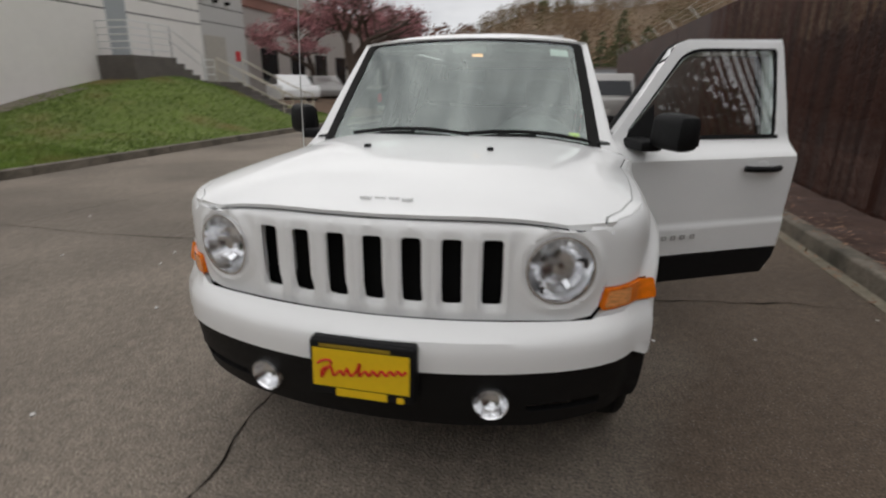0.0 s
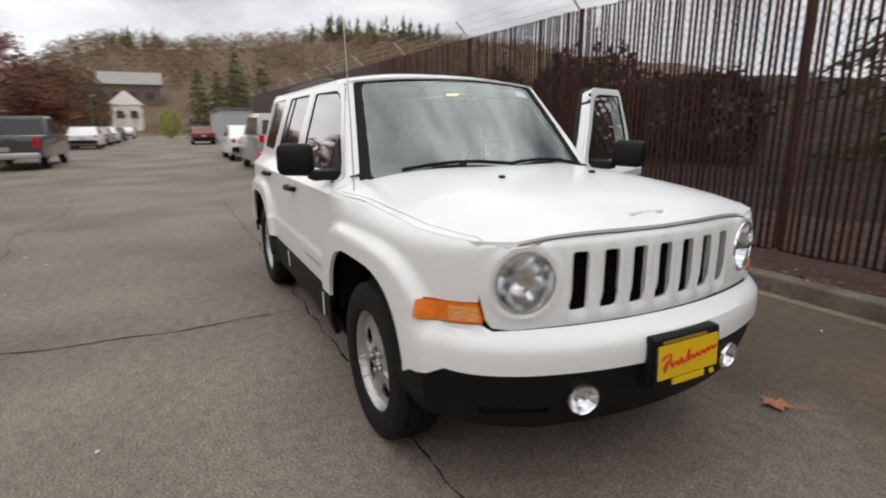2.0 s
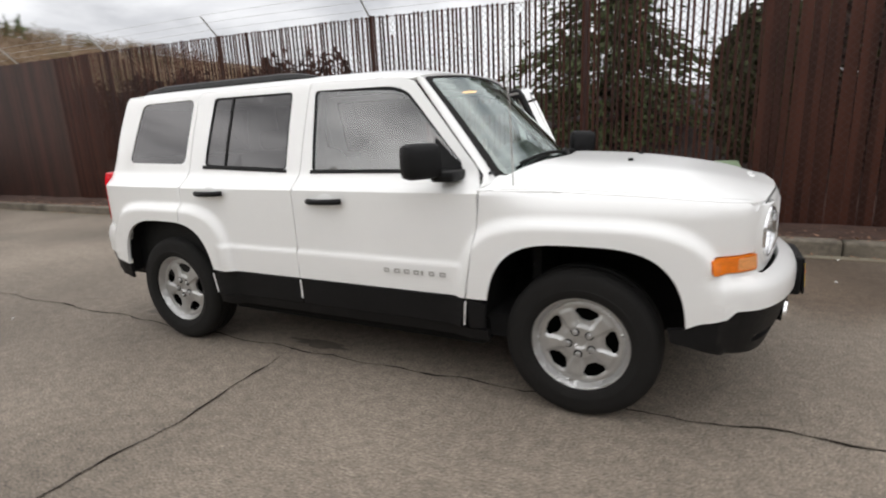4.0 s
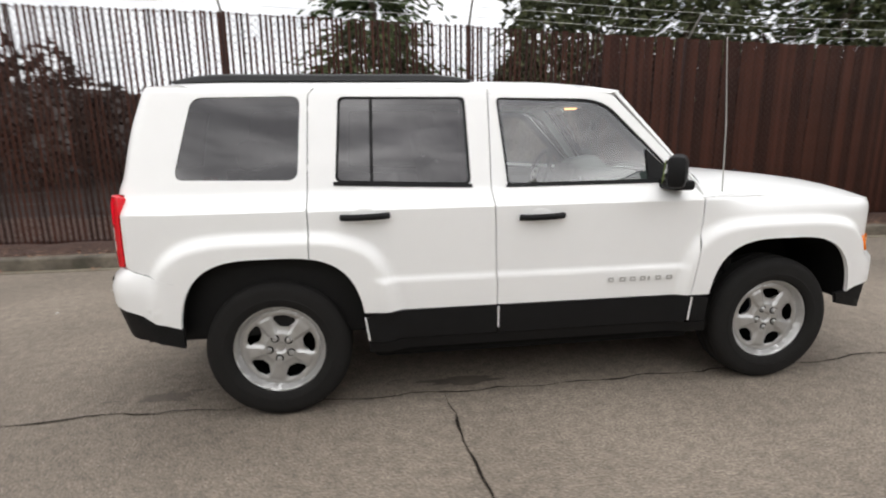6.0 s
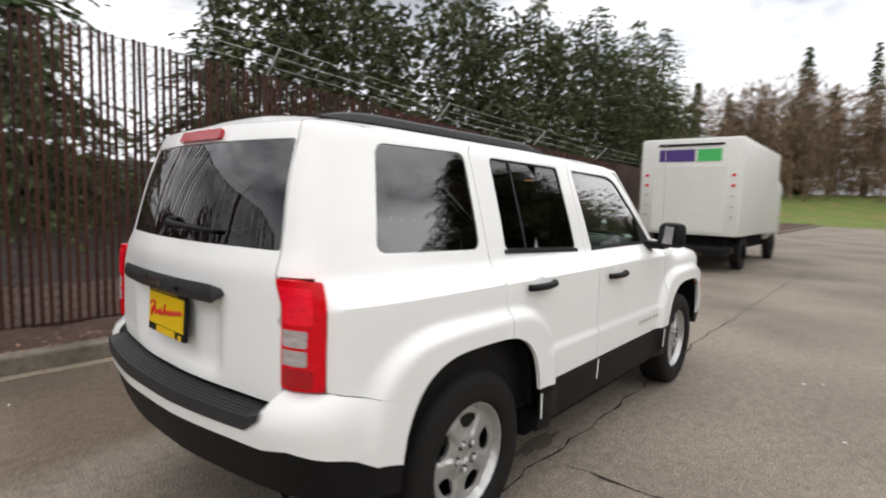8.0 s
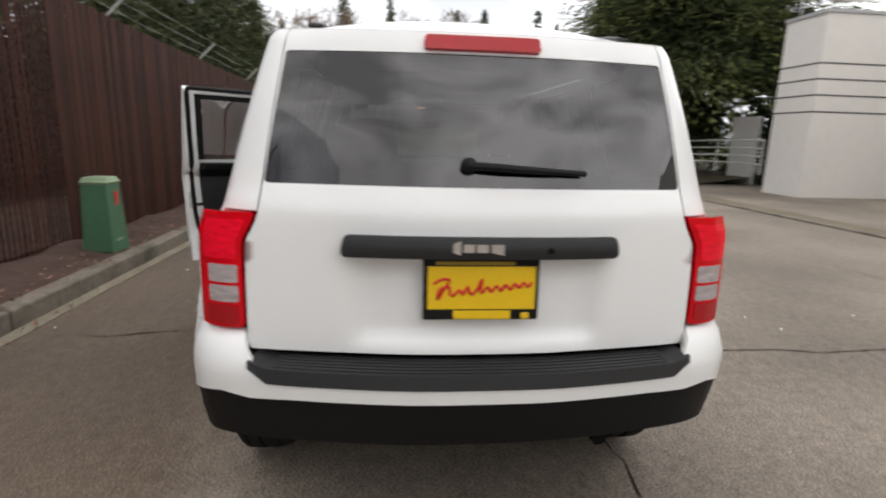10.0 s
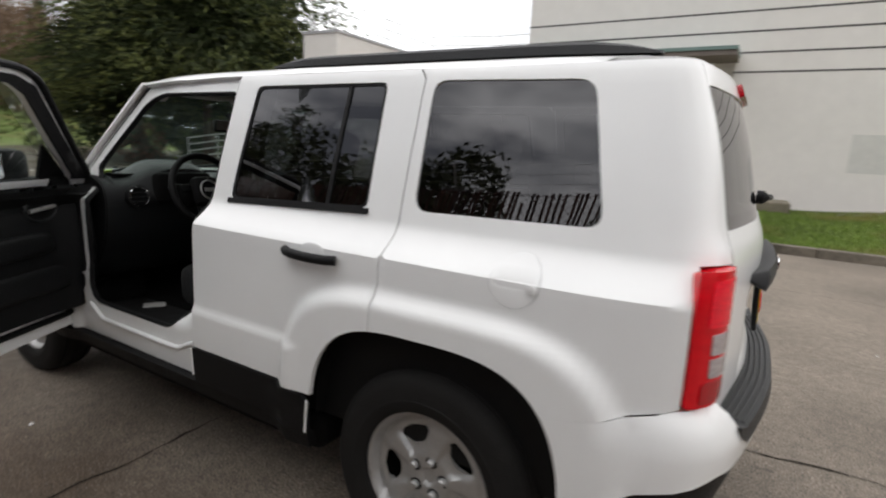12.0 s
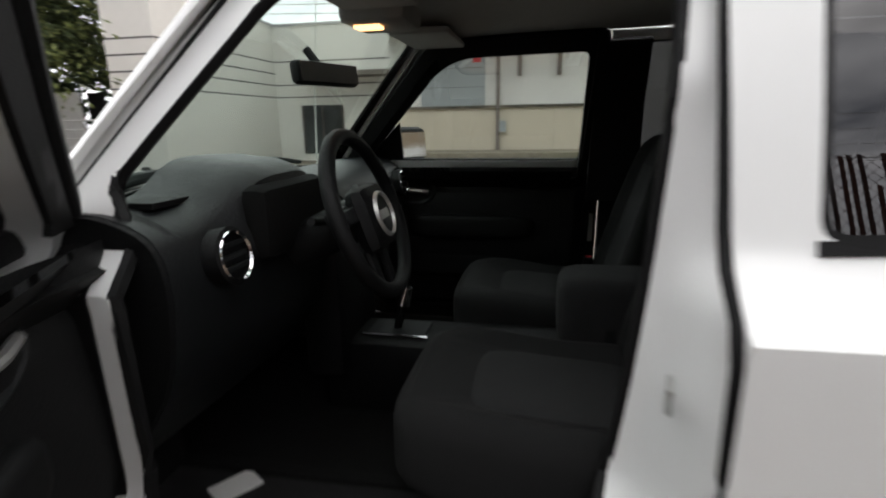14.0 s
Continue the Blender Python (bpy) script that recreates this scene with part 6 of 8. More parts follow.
part("gear_plate", box((0.32, -0.06, 0.66), (0.50, 0.06, 0.668), 0.003), TRIM_SLATE, console)
part("gear_trim", tube([(0.31, 0.066, 0.668), (0.51, 0.066, 0.670)], 0.004, 6), CHROME, console, "thin chrome strip")
im = part("rear_view_mirror", box((-0.018, -0.12, -0.032), (0.018, 0.12, 0.032), 0.014, pose(0.60, 0.0, 1.42, 0, 8, -22)), BLACK_PLASTIC, car, "black rear-view mirror", True)
part("mirror_glass", box((-0.021, -0.11, -0.026), (-0.0185, 0.11, 0.026), 0.0, pose(0.60, 0.0, 1.42, 0, 8, -22)), CHROME, im, "mirror glass")
part("mirror_arm", tube([(0.61, 0, 1.43), (0.655, 0, 1.49)], 0.012, 8), BLACK_PLASTIC, im)
dome = part("dome_lamp", box((0.34, -0.10, 1.535), (0.52, 0.10, 1.60), 0.02), HEADLINER, car, "", True)
part("lit_lens", box((0.42, 0.01, 1.527), (0.49, 0.06, 1.536), 0.003), WARM_LAMP, dome, "warm lit lamp lens")
for y in (0.36, -0.36):
    part("sun_visor", box((0.28, y - 0.17, 1.545), (0.47, y + 0.17, 1.565), 0.008, Matrix.Translation((0, 0, 0.0))), HEADLINER, car, "grey sun visor", True)
tagged(part("paper_card", box((-0.055, -0.038, 0), (0.055, 0.038, 0.003), 0, pose(0.71, 0.47, 0.4205, 0, 0, 55)), PAPER), "white paper card lying on the footwell carpet", "paper card")
part("engine_block", box((1.1, -0.41, 0.40), (1.95, 0.41, 0.92), 0.03), DARK_METAL, car)

# ---- road marks and litter ----
def crack(name, pts, width, label):
    """A wandering open crack: a thin dark strip that follows a rough line."""
    bm = bmesh.new()
    a, b = None, None
    line = []
    for p, q in zip(pts, pts[1:]):
        n = max(2, int(math.dist(p, q) / 0.06))
        for i in range(n):
            u = i / n
            line.append((p[0] + (q[0] - p[0]) * u, p[1] + (q[1] - p[1]) * u))
    line.append(pts[-1])
    prev = None
    for i, (x, y) in enumerate(line):
        j, k = line[max(0, i - 1)], line[min(len(line) - 1, i + 1)]
        d = Vector((k[0] - j[0], k[1] - j[1])).normalized()
        w = width * (0.16 + 1.0 * abs(noise.noise((x * 7, y * 7, 1.3)))) * min(1, 0.15 + i / 6, 0.15 + (len(line) - 1 - i) / 6)
        o = 0.05 * noise.noise((x * 3.1, y * 3.1, 7.7)) + 0.016 * noise.noise((x * 14, y * 14, 2.1))
        c = Vector((x - d.y * o, y + d.x * o))
        v = (bm.verts.new((c.x - d.y * w, c.y + d.x * w, 0.004)), bm.verts.new((c.x + d.y * w, c.y - d.x * w, 0.004)))
        if prev:
            bm.faces.new((prev[0], prev[1], v[1], v[0]))
        prev = v
    bmesh.ops.recalc_face_normals(bm, faces=bm.faces)
    return setting(part(name, bm, CRACK), label, "crack")


crack("crack_1", [(-7.5, -0.75), (-2.7, -0.70), (-1.6, -0.71), (-0.49, -0.72), (0.35, -0.72), (1.7, -0.67), (2.6, -0.62), (7, -0.66), (14, -0.7)], 0.012, "long open crack along the asphalt")
crack("crack_2", [(-0.49, -0.72), (-0.47, -1.2), (-0.44, -1.55), (-0.47, -1.85), (-0.52, -2.6), (-0.45, -3.6), (-0.5, -5.2)], 0.013, "open crack across the asphalt")
crack("crack_3", [(0.02, 0.5), (0.03, 1.26), (-0.04, 1.75), (-0.11, 2.1), (-0.1, 2.44)], 0.012, "open crack across the asphalt")
crack("crack_4", [(-9, -3.3), (-6.5, -3.1), (-5.0, -3.4), (-3.4, -3.2)], 0.010, "thin crack in the asphalt")
crack("crack_5", [(-5.5, -4.6), (-2.0, -4.7), (0.5, -4.9), (3.0, -4.7)], 0.008, "thin crack in the asphalt")

STAIN = material("oil_stained_asphalt", (0.105, 0.086, 0.068), 0.7, vary=0.5, scale=9)


def oil_stain(name, x, y, rx, ry, seed):
    """A ragged dark oil spot with a few drops round it."""
    sr = random.Random(seed)
    bm = bmesh.new()
    for k in range(9):
        cx, cy, q = (x, y, 1.0) if k == 0 else (x + sr.gauss(0, rx), y + sr.gauss(0, ry), sr.uniform(0.08, 0.3))
        ring = []
        for i in range(36):
            a = i * math.tau / 36
            r = q * (1 + 0.55 * noise.noise((math.cos(a) * 1.6 + seed, math.sin(a) * 1.6, k)) + 0.25 * noise.noise((math.cos(a) * 5, math.sin(a) * 5, k + seed)))
            ring.append(bm.verts.new((cx + rx * r * math.cos(a), cy + ry * r * math.sin(a), 0.002 + 0.0001 * k)))
        bm.faces.new(ring)
    setting(part(name, bm, STAIN), "dark oil stain on the asphalt along the crack", "stain")


oil_stain("oil_stain_1", -2.00, -0.54, 0.17, 0.05, 3)
oil_stain("oil_stain_2", -0.38, -0.60, 0.20, 0.05, 8)

LEAF = material("dry_leaf", (0.42, 0.17, 0.075), 0.7, vary=0.3, scale=30)
leaf = bmesh.new()
outline = []
for k in range(20):
    a = k * math.tau / 20
    r = 0.075 * (1.0 if k % 4 == 0 else 0.62 if k % 2 == 0 else 0.50)
    outline.append(leaf.verts.new((r * math.cos(a) * 1.25, r * math.sin(a), 0.012 + 0.012 * abs(math.sin(a * 2)))))
mid = leaf.verts.new((0, 0, 0.007))
for k in range(20):
    leaf.faces.new((mid, outline[k], outline[(k + 1) % 20]))
add_tube(leaf, [(0.09, 0, 0.018), (0.14, 0.015, 0.012)], 0.003, 5)
lo = part("dry_leaf", leaf, LEAF)
lo.matrix_basis = pose(2.03, 0.985, 0.001, 0, 0, 35)
tagged(lo, "dry orange-brown maple leaf lying on the asphalt", "leaf")
rnd = random.Random(5)
pm = None
for i in range(34):
    x, y = rnd.uniform(-5, 4.5), rnd.choice((rnd.uniform(-4.6, -1.0), rnd.uniform(1.0, 2.6)))
    if pm is None:
        bm = bmesh.new()
        bmesh.ops.create_icosphere(bm, subdivisions=1, radius=0.011, matrix=Matrix.Diagonal((1, 0.8, 0.5, 1)))
        pm = part("pebble", bm, PAPER)
        p = pm
    else:
        p = new("pebble", pm.data)
    s = rnd.uniform(0.5, 1.3)
    p.matrix_basis = pose(x, y, 0.0055 * s, 0, 0, rnd.uniform(0, 180)) @ Matrix.Scale(s, 4)
    tagged(p, "small pale pebble on the asphalt", "pebble", "pebbles on the road")

# ---- brown slatted fence ----
# litter of dry leaves on the mulch and along the kerb
LITTER = material("dry_leaf_litter", (0.22, 0.13, 0.085), 0.9, vary=0.6, scale=3, random_by="island")
lr = random.Random(44)
lit = bmesh.new()
for _ in range(2600):
    x, y = lr.uniform(-12, 12), 2.60 + abs(lr.gauss(0, 0.38))
    if y > 3.5:
        continue
    if y < 2.72:
        z = 0.008
    elif y < 2.88:
        z = 0.146
    else:
        z = 0.118 + 0.05 * noise.noise((x * 2.2, y * 2.2, 0)) + 0.05 * smooth_step(2.9, 3.6, y)
    if 2.69 < y < 2.74:
        continue
    s, w = lr.uniform(0.010, 0.034), lr.uniform(0.3, 0.6)
    u = Vector((lr.gauss(0, 1), lr.gauss(0, 1), lr.gauss(0, 0.25))).normalized() * s
    v = u.cross(Vector((0, 0, 1))).normalized() * s * w
    c = Vector((x, y, z + 0.004 + abs(u.z)))
    lit.faces.new([lit.verts.new(q) for q in (c - u, c + v, c + u + Vector((0, 0, 0.3 * s)), c - v)])
tagged(part("leaf_litter", lit, LITTER), "dry brown leaf litter on the mulch and kerb", "leaf litter", kind="stuff")
FENCE_Y, FENCE_TOP, FENCE_X0, FENCE_X1 = 3.60, 2.70, -33.6, 21.5
FENCE_LINE = [(-33.6, 3.25), (-28, 3.20), (-7.4, 2.95), (-2.6, 2.86), (0.0, 2.76), (2.2, 2.66), (5.0, 2.56), (9.0, 2.49), (21.5, 2.45)]


def fence_top(x):
    return table(FENCE_LINE, x)


fence = thing("slat_fence", "tall brown chain-link fence filled with vertical slats and barbed wire", "fence")
post_m = None
for k in range(-10, 9):
    x = -2.55 + 3.0 * k
    if post_m is None:
        post_m = part("post", tube([(0, 0, 0.0), (0, 0, FENCE_TOP + 0.02)], 0.034, 12), POST, fence)
        arm_m = part("barb_arm", tube([(0, -0.0, 2.68), (0, -0.30, 2.97)], 0.013, 6), GALV, fence)
        post_m.location = (x, FENCE_Y + 0.05, 0)
        post_m.scale.z = fence_top(x) / FENCE_TOP
        arm_m.location = (x, FENCE_Y + 0.05, fence_top(x) - FENCE_TOP)
    else:
        for src, nm in ((post_m, "post"), (arm_m, "barb_arm")):
            o = new(nm, src.data)
            o.parent = fence
            o.location = (x, FENCE_Y + 0.05, 0 if nm == "post" else fence_top(x) - FENCE_TOP)
            o.scale.z = fence_top(x) / FENCE_TOP if nm == "post" else 1
part("rail", tube([(FENCE_X0, FENCE_Y + 0.03, 0.16), (FENCE_X1, FENCE_Y + 0.03, 0.16)], 0.02, 8), POST, fence)
part("rail", tube([(x, FENCE_Y + 0.03, fence_top(x) - 0.012) for x in np.linspace(FENCE_X0, FENCE_X1, 90)], 0.004, 6), POST, fence, "thin top wire")
for k in (0.35, 0.66, 0.97):
    part("barbed_wire", tube([(x, FENCE_Y + 0.05 - 0.30 * k, fence_top(x) - 0.02 + 0.31 * k - 0.012 * math.sin((x - FENCE_X0) * math.tau / 6)) for x in np.linspace(FENCE_X0, FENCE_X1, 56)], 0.0022, 4), GALV, fence)
mesh_bm = bmesh.new()
H = FENCE_TOP - 0.14
step_x = 0.085
for k in range(int((FENCE_X1 - FENCE_X0 + H) / step_x)):
    for sgn in (1, -1):
        x0 = FENCE_X0 - H + k * step_x if sgn > 0 else FENCE_X0 + k * step_x
        x1 = x0 + sgn * H
        za, zb = 0.13, fence_top(x1)
        x1 = x0 + sgn * (zb - za)
        if min(x0, x1) < FENCE_X0 or max(x0, x1) > FENCE_X1:
            continue
        y = FENCE_Y - 0.012 - (0.003 if sgn > 0 else 0)
        mesh_bm.faces.new([mesh_bm.verts.new(v) for v in ((x0 - 0.0028, y, za), (x0 + 0.0028, y, za), (x1 + 0.0028, y, zb), (x1 - 0.0028, y, zb))])
tagged(part("wire_mesh", mesh_bm, WIRE, fence, "brown chain-link mesh"), kind="stuff")

# ---- trees and far woods ----
NEEDLE = material("conifer_needles", (0.052, 0.076, 0.022), 0.8, vary=0.6, scale=0.8, random_by="island")
NEEDLE_LIGHT = material("light_conifer_needles", (0.082, 0.108, 0.030), 0.8, vary=0.55, scale=0.8, random_by="island")
BARK = material("tree_bark", (0.085, 0.060, 0.045), 0.9, vary=0.35, scale=6, bump=0.8, bump_scale=25)
PINK = material("plum_buds", (0.46, 0.22, 0.23), 0.8, vary=0.5, scale=0.6, random_by="island")
BROWN_TWIG = material("bare_twigs", (0.165, 0.110, 0.070), 0.9, vary=0.45, scale=0.05, random_by="island")
RED_SHRUB = material("red_shrub_leaves", (0.17, 0.060, 0.042), 0.85, vary=0.5, scale=0.8, random_by="island")
GREEN_SHRUB = material("hedge_leaves", (0.040, 0.062, 0.022), 0.85, vary=0.5, scale=0.8, random_by="island")


def clump(bm, c, size, rnd, flat=0.5, n=3, d=None, wide=0.20):
    """A few pointed leaves round a place."""
    for _ in range(n):
        a = Vector((rnd.gauss(0, 1), rnd.gauss(0, 1), rnd.gauss(0, flat))).normalized() if d is None else (d + Vector((rnd.gauss(0, 0.35), rnd.gauss(0, 0.35), rnd.gauss(0, 0.25)))).normalized()
        b = a.cross(Vector((rnd.gauss(0, 1), rnd.gauss(0, 1), rnd.gauss(0, 1)))).normalized()
        s = size * rnd.uniform(0.6, 1.3)
        p = c - a * s * 0.4
        bm.faces.new([bm.verts.new(v) for v in (p, p + a * s * 0.5 + b * s * wide, p + a * s, p + a * s * 0.5 - b * s * wide)])


def conifer(base, h, r, seed, dense_k=1.0, mat=None, name="conifer", label="dark green conifer with drooping branches", low=0.06, leaf_size=0.22, step=0.11, uneven=0.3, tips=None, wide=0.15, leaves=3):
    """Whorls of drooping branches of uneven reach, each carrying flat sprays of needles; tips: the paler material at
    their ends.
    """
    rnd = random.Random(seed)
    t = thing(name, label, "tree", "conifers", Matrix.Translation(base))
    part("trunk", tube([(0, 0, 0), (0.05 * h / 10, 0, h * 0.5), (0, 0, h * 0.97)], 0.022 * h, 8, 0.02), BARK, t, "", True)
    bm, tip_bm = bmesh.new(), bmesh.new()
    levels = int(h * 3.0)
    for i in range(levels):
        z = h * (low + (1 - low) * (i + rnd.random()) / levels)
        reach = r * (1 - (z / h - low) / (1 - low)) ** 0.75 + 0.15
        for k in range(max(3, int((8 + 6 * reach) * dense_k))):
            a = rnd.uniform(0, math.tau)
            bulge = 1 + uneven * 1.6 * noise.noise((2.2 * math.cos(a) + seed, 2.2 * math.sin(a), z * 0.75))
            L = reach * rnd.uniform(0.55, 1.12) * bulge
            d = Vector((math.cos(a), math.sin(a), rnd.uniform(0.0, 0.28)))
            n = max(3, int(L / step))
            side = Vector((-d.y, d.x, 0))
            for j in range(1, n + 1):
                u = j / n
                p = Vector((0, 0, z)) + d * (L * u) + Vector((0, 0, -0.42 * L * u * u))
                if u > 0.22:
                    w = 0.34 * L * (1.08 - u) ** 0.6 * rnd.uniform(-1, 1)
                    clump(tip_bm if tips and u > 0.8 and bulge > 0.95 else bm, p + side * w + Vector((rnd.gauss(0, 0.05), rnd.gauss(0, 0.05), rnd.gauss(0, 0.06) - 0.25 * abs(w))), leaf_size * (1.15 - 0.4 * u), rnd, 0.4, leaves, Vector((d.x, d.y, -0.45)) + side * (1.5 * w / max(0.2, L)), wide)
    part("crown", bm, mat or NEEDLE, t)
    if tips:
        part("young_growth", tip_bm, tips, t, "paler yellow-green branch tips")
    else:
        tip_bm.free()
    return t


def broadleaf(base, h, seed, twig_mat, bud_mat, label, spread=0.75, buds=3, depth=5, bud_size=0.10, name="plum_tree"):
    rnd = random.Random(seed)
    t = thing(name, label, "tree", "street trees", Matrix.Translation(base))
    wood, bud = bmesh.new(), bmesh.new()

    def grow(p, d, L, r, k):
        q = p + d * L
        mid = p.lerp(q, 0.5) + Vector((rnd.gauss(0, 0.05), rnd.gauss(0, 0.05), 0)) * L
        add_tube(wood, [p, mid, q], r, 6 if k > 2 else 4, r * 0.65, cap=False)
        if k <= 1:
            for j in range(buds):
                clump(bud, p.lerp(q, rnd.uniform(0.2, 1.1)) + Vector((rnd.gauss(0, 0.1), rnd.gauss(0, 0.1), rnd.gauss(0, 0.1))), bud_size, rnd, 1.0, 2)
        if k == 0:
            return
        for j in range(3 if k > 1 else 4):
            nd = (d + Vector((rnd.gauss(0, spread), rnd.gauss(0, spread), rnd.uniform(-0.15, 0.45)))).normalized()
            grow(p.lerp(q, rnd.uniform(0.6, 1.0)), nd, L * rnd.uniform(0.6, 0.85), r * 0.58, k - 1)

    grow(Vector((0, 0, 0)), Vector((0.02, 0, 1)), h * 0.20, h * 0.02, depth)
    part("trunk", wood, twig_mat, t, "dark branching trunk and limbs", True)
    part("crown", bud, bud_mat, t)
    return t


def shrub(base, size, seed, mat, name, label, leaf=0.13, n=700, category="shrub"):
    rnd = random.Random(seed)
    t = thing(name, label, category, "shrubs", Matrix.Translation(base))
    stem = bmesh.new()
    for k in range(5):
        a = k * 1.3
        add_tube(stem, [(0, 0, 0), (size[0] * 0.5 * math.cos(a), size[1] * 0.5 * math.sin(a), size[2] * 0.7)], 0.03, 5, 0.01)
    part("stem", stem, BARK, t)
    bm = bmesh.new()
    for _ in range(n):
        v = Vector((rnd.gauss(0, 1), rnd.gauss(0, 1), rnd.gauss(0, 1))).normalized() * rnd.uniform(0.55, 1.0) ** 0.6
        k = 1 + 0.25 * noise.noise(v * 2.3 + Vector((seed, 0, 0)))
        clump(bm, Vector((v.x * size[0] * k, v.y * size[1] * k, size[2] * (0.52 + 0.5 * v.z * k))), leaf, rnd, 1.0, 3)
    part("crown", bm, mat, t)
    return t


BRUSH_TWIG = material("dark_brush_twigs", (0.075, 0.050, 0.034), 0.9, vary=0.5, scale=0.3, random_by="island")
OLIVE_LEAF = material("olive_leaves", (0.052, 0.060, 0.022), 0.85, vary=0.55, scale=0.5, random_by="island")
# behind the fence
conifer((-0.7, 12.2, -0.3), 9.2, 3.1, 1, 1.3, NEEDLE, leaf_size=0.30, step=0.12, uneven=0.4)
for i, (x, y, h, r) in enumerate([(4.6, 13.5, 7.6, 3.2), (8.2, 11.5, 9.5, 3.8), (12.0, 10.0, 10.5, 4.0), (15.5, 9.0, 10.0, 3.8), (19.5, 8.5, 11.0, 4.2), (24.5, 8.5, 11.5, 4.4), (30, 9.0, 12.5, 4.6)]):
    conifer((x, y, -0.4), h, r, 20 + i, 1.0, NEEDLE_LIGHT if i % 2 else NEEDLE, leaf_size=0.26, step=0.15)
for i in range(26):
    rr = random.Random(300 + i)
    x = -46 + i * 2.3
    shrub((x, rr.uniform(17, 20), -0.3), (1.9, 1.5, rr.uniform(3.4, 4.4) * (1 - 0.6 * smooth_step(-14, -7, x))), 40 + i, BRUSH_TWIG if i % 3 else RED_SHRUB, "wild_shrub", "leafless brown brush behind the fence", 0.3, 330)
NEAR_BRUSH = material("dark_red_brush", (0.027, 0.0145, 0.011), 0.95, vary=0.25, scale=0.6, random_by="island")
for i in range(13):
    rb = random.Random(900 + i)
    x = -23.0 + i * 1.5 + rb.uniform(-0.3, 0.3)
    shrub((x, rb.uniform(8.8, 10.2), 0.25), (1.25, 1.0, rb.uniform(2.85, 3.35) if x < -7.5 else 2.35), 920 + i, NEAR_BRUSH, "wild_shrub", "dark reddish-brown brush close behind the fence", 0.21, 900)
for i in range(6):
    rb = random.Random(960 + i)
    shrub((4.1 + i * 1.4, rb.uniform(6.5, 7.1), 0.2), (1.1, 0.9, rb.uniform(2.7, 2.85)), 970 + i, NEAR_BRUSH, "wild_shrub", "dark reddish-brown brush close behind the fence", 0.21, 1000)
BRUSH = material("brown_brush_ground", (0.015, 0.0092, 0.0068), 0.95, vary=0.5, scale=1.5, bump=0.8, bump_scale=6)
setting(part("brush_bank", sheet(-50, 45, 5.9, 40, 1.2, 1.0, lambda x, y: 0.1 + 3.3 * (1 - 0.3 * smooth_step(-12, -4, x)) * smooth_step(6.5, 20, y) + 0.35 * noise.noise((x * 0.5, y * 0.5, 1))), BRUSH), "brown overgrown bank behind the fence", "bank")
for i, (x, y, w, h) in enumerate([(2.7, 9.0, 0.8, 3.0), (4.2, 9.6, 1.7, 7.4), (6.2, 9.5, 2.6, 7.0), (9.8, 9.0, 2.8, 7.6), (13.4, 8.6, 2.8, 7.8), (17.2, 8.2, 2.9, 8.2), (21.5, 8.0, 3.0, 8.6)]):
    shrub((x, y, 0.2), (w, w * 0.8, h), 500 + i, OLIVE_LEAF, "olive_green_tree", "dense olive-green tree behind the fence", 0.24, 2600, "tree")
CEDAR_TIP = material("cedar_branch_tips", (0.095, 0.112, 0.026), 0.85, vary=0.5, scale=0.8, random_by="island")
CEDAR = material("cedar_needles", (0.036, 0.051, 0.013), 0.85, vary=0.6, scale=0.8, random_by="island")
# the big cedar beside the building and others up the road
conifer((17.3, -11.6, 0.0), 12.8, 6.0, 61, 2.1, CEDAR, "cedar_tree", "broad dark green cedar beside the white building", 0.31, 0.29, 0.10, 0.5, CEDAR_TIP, 0.10, 4)
conifer((22.8, -12.0, 0.0), 12.5, 5.2, 62, 1.7, CEDAR, "cedar_tree", "broad dark green cedar beside the white building", 0.20, 0.30, 0.11, 0.5, CEDAR_TIP, 0.10, 4)
for i in range(7):
    shrub((14.8 + i * 2.6, -14.2 + 0.5 * (i % 3), 0.1), (1.8, 1.3, 3.2 + 0.5 * (i % 2)), 660 + i, GREEN_SHRUB, "dark_hedge_shrub", "dark green shrub under the cedars beside the building", 0.26, 1000)
shrub((21.3, -11.0, 0.0), (1.5, 1.0, 1.9), 64, RED_SHRUB, "dark_shrub", "dark russet shrub under the cedars", 0.16, 700)
shrub((27.5, -10.6, 0.0), (1.6, 1.4, 1.5), 63, GREEN_SHRUB, "round_shrub", "rounded green shrub at the roadside", 0.2, 420)
rr = random.Random(8)
for i in range(17):
    conifer((rr.uniform(82, 100), -36 + i * 3.6 + rr.uniform(-1.6, 1.6), 3.0), rr.uniform(15, 23), rr.uniform(1.7, 2.7), 80 + i, 0.5, NEEDLE, low=0.25, leaf_size=0.7, step=0.36)


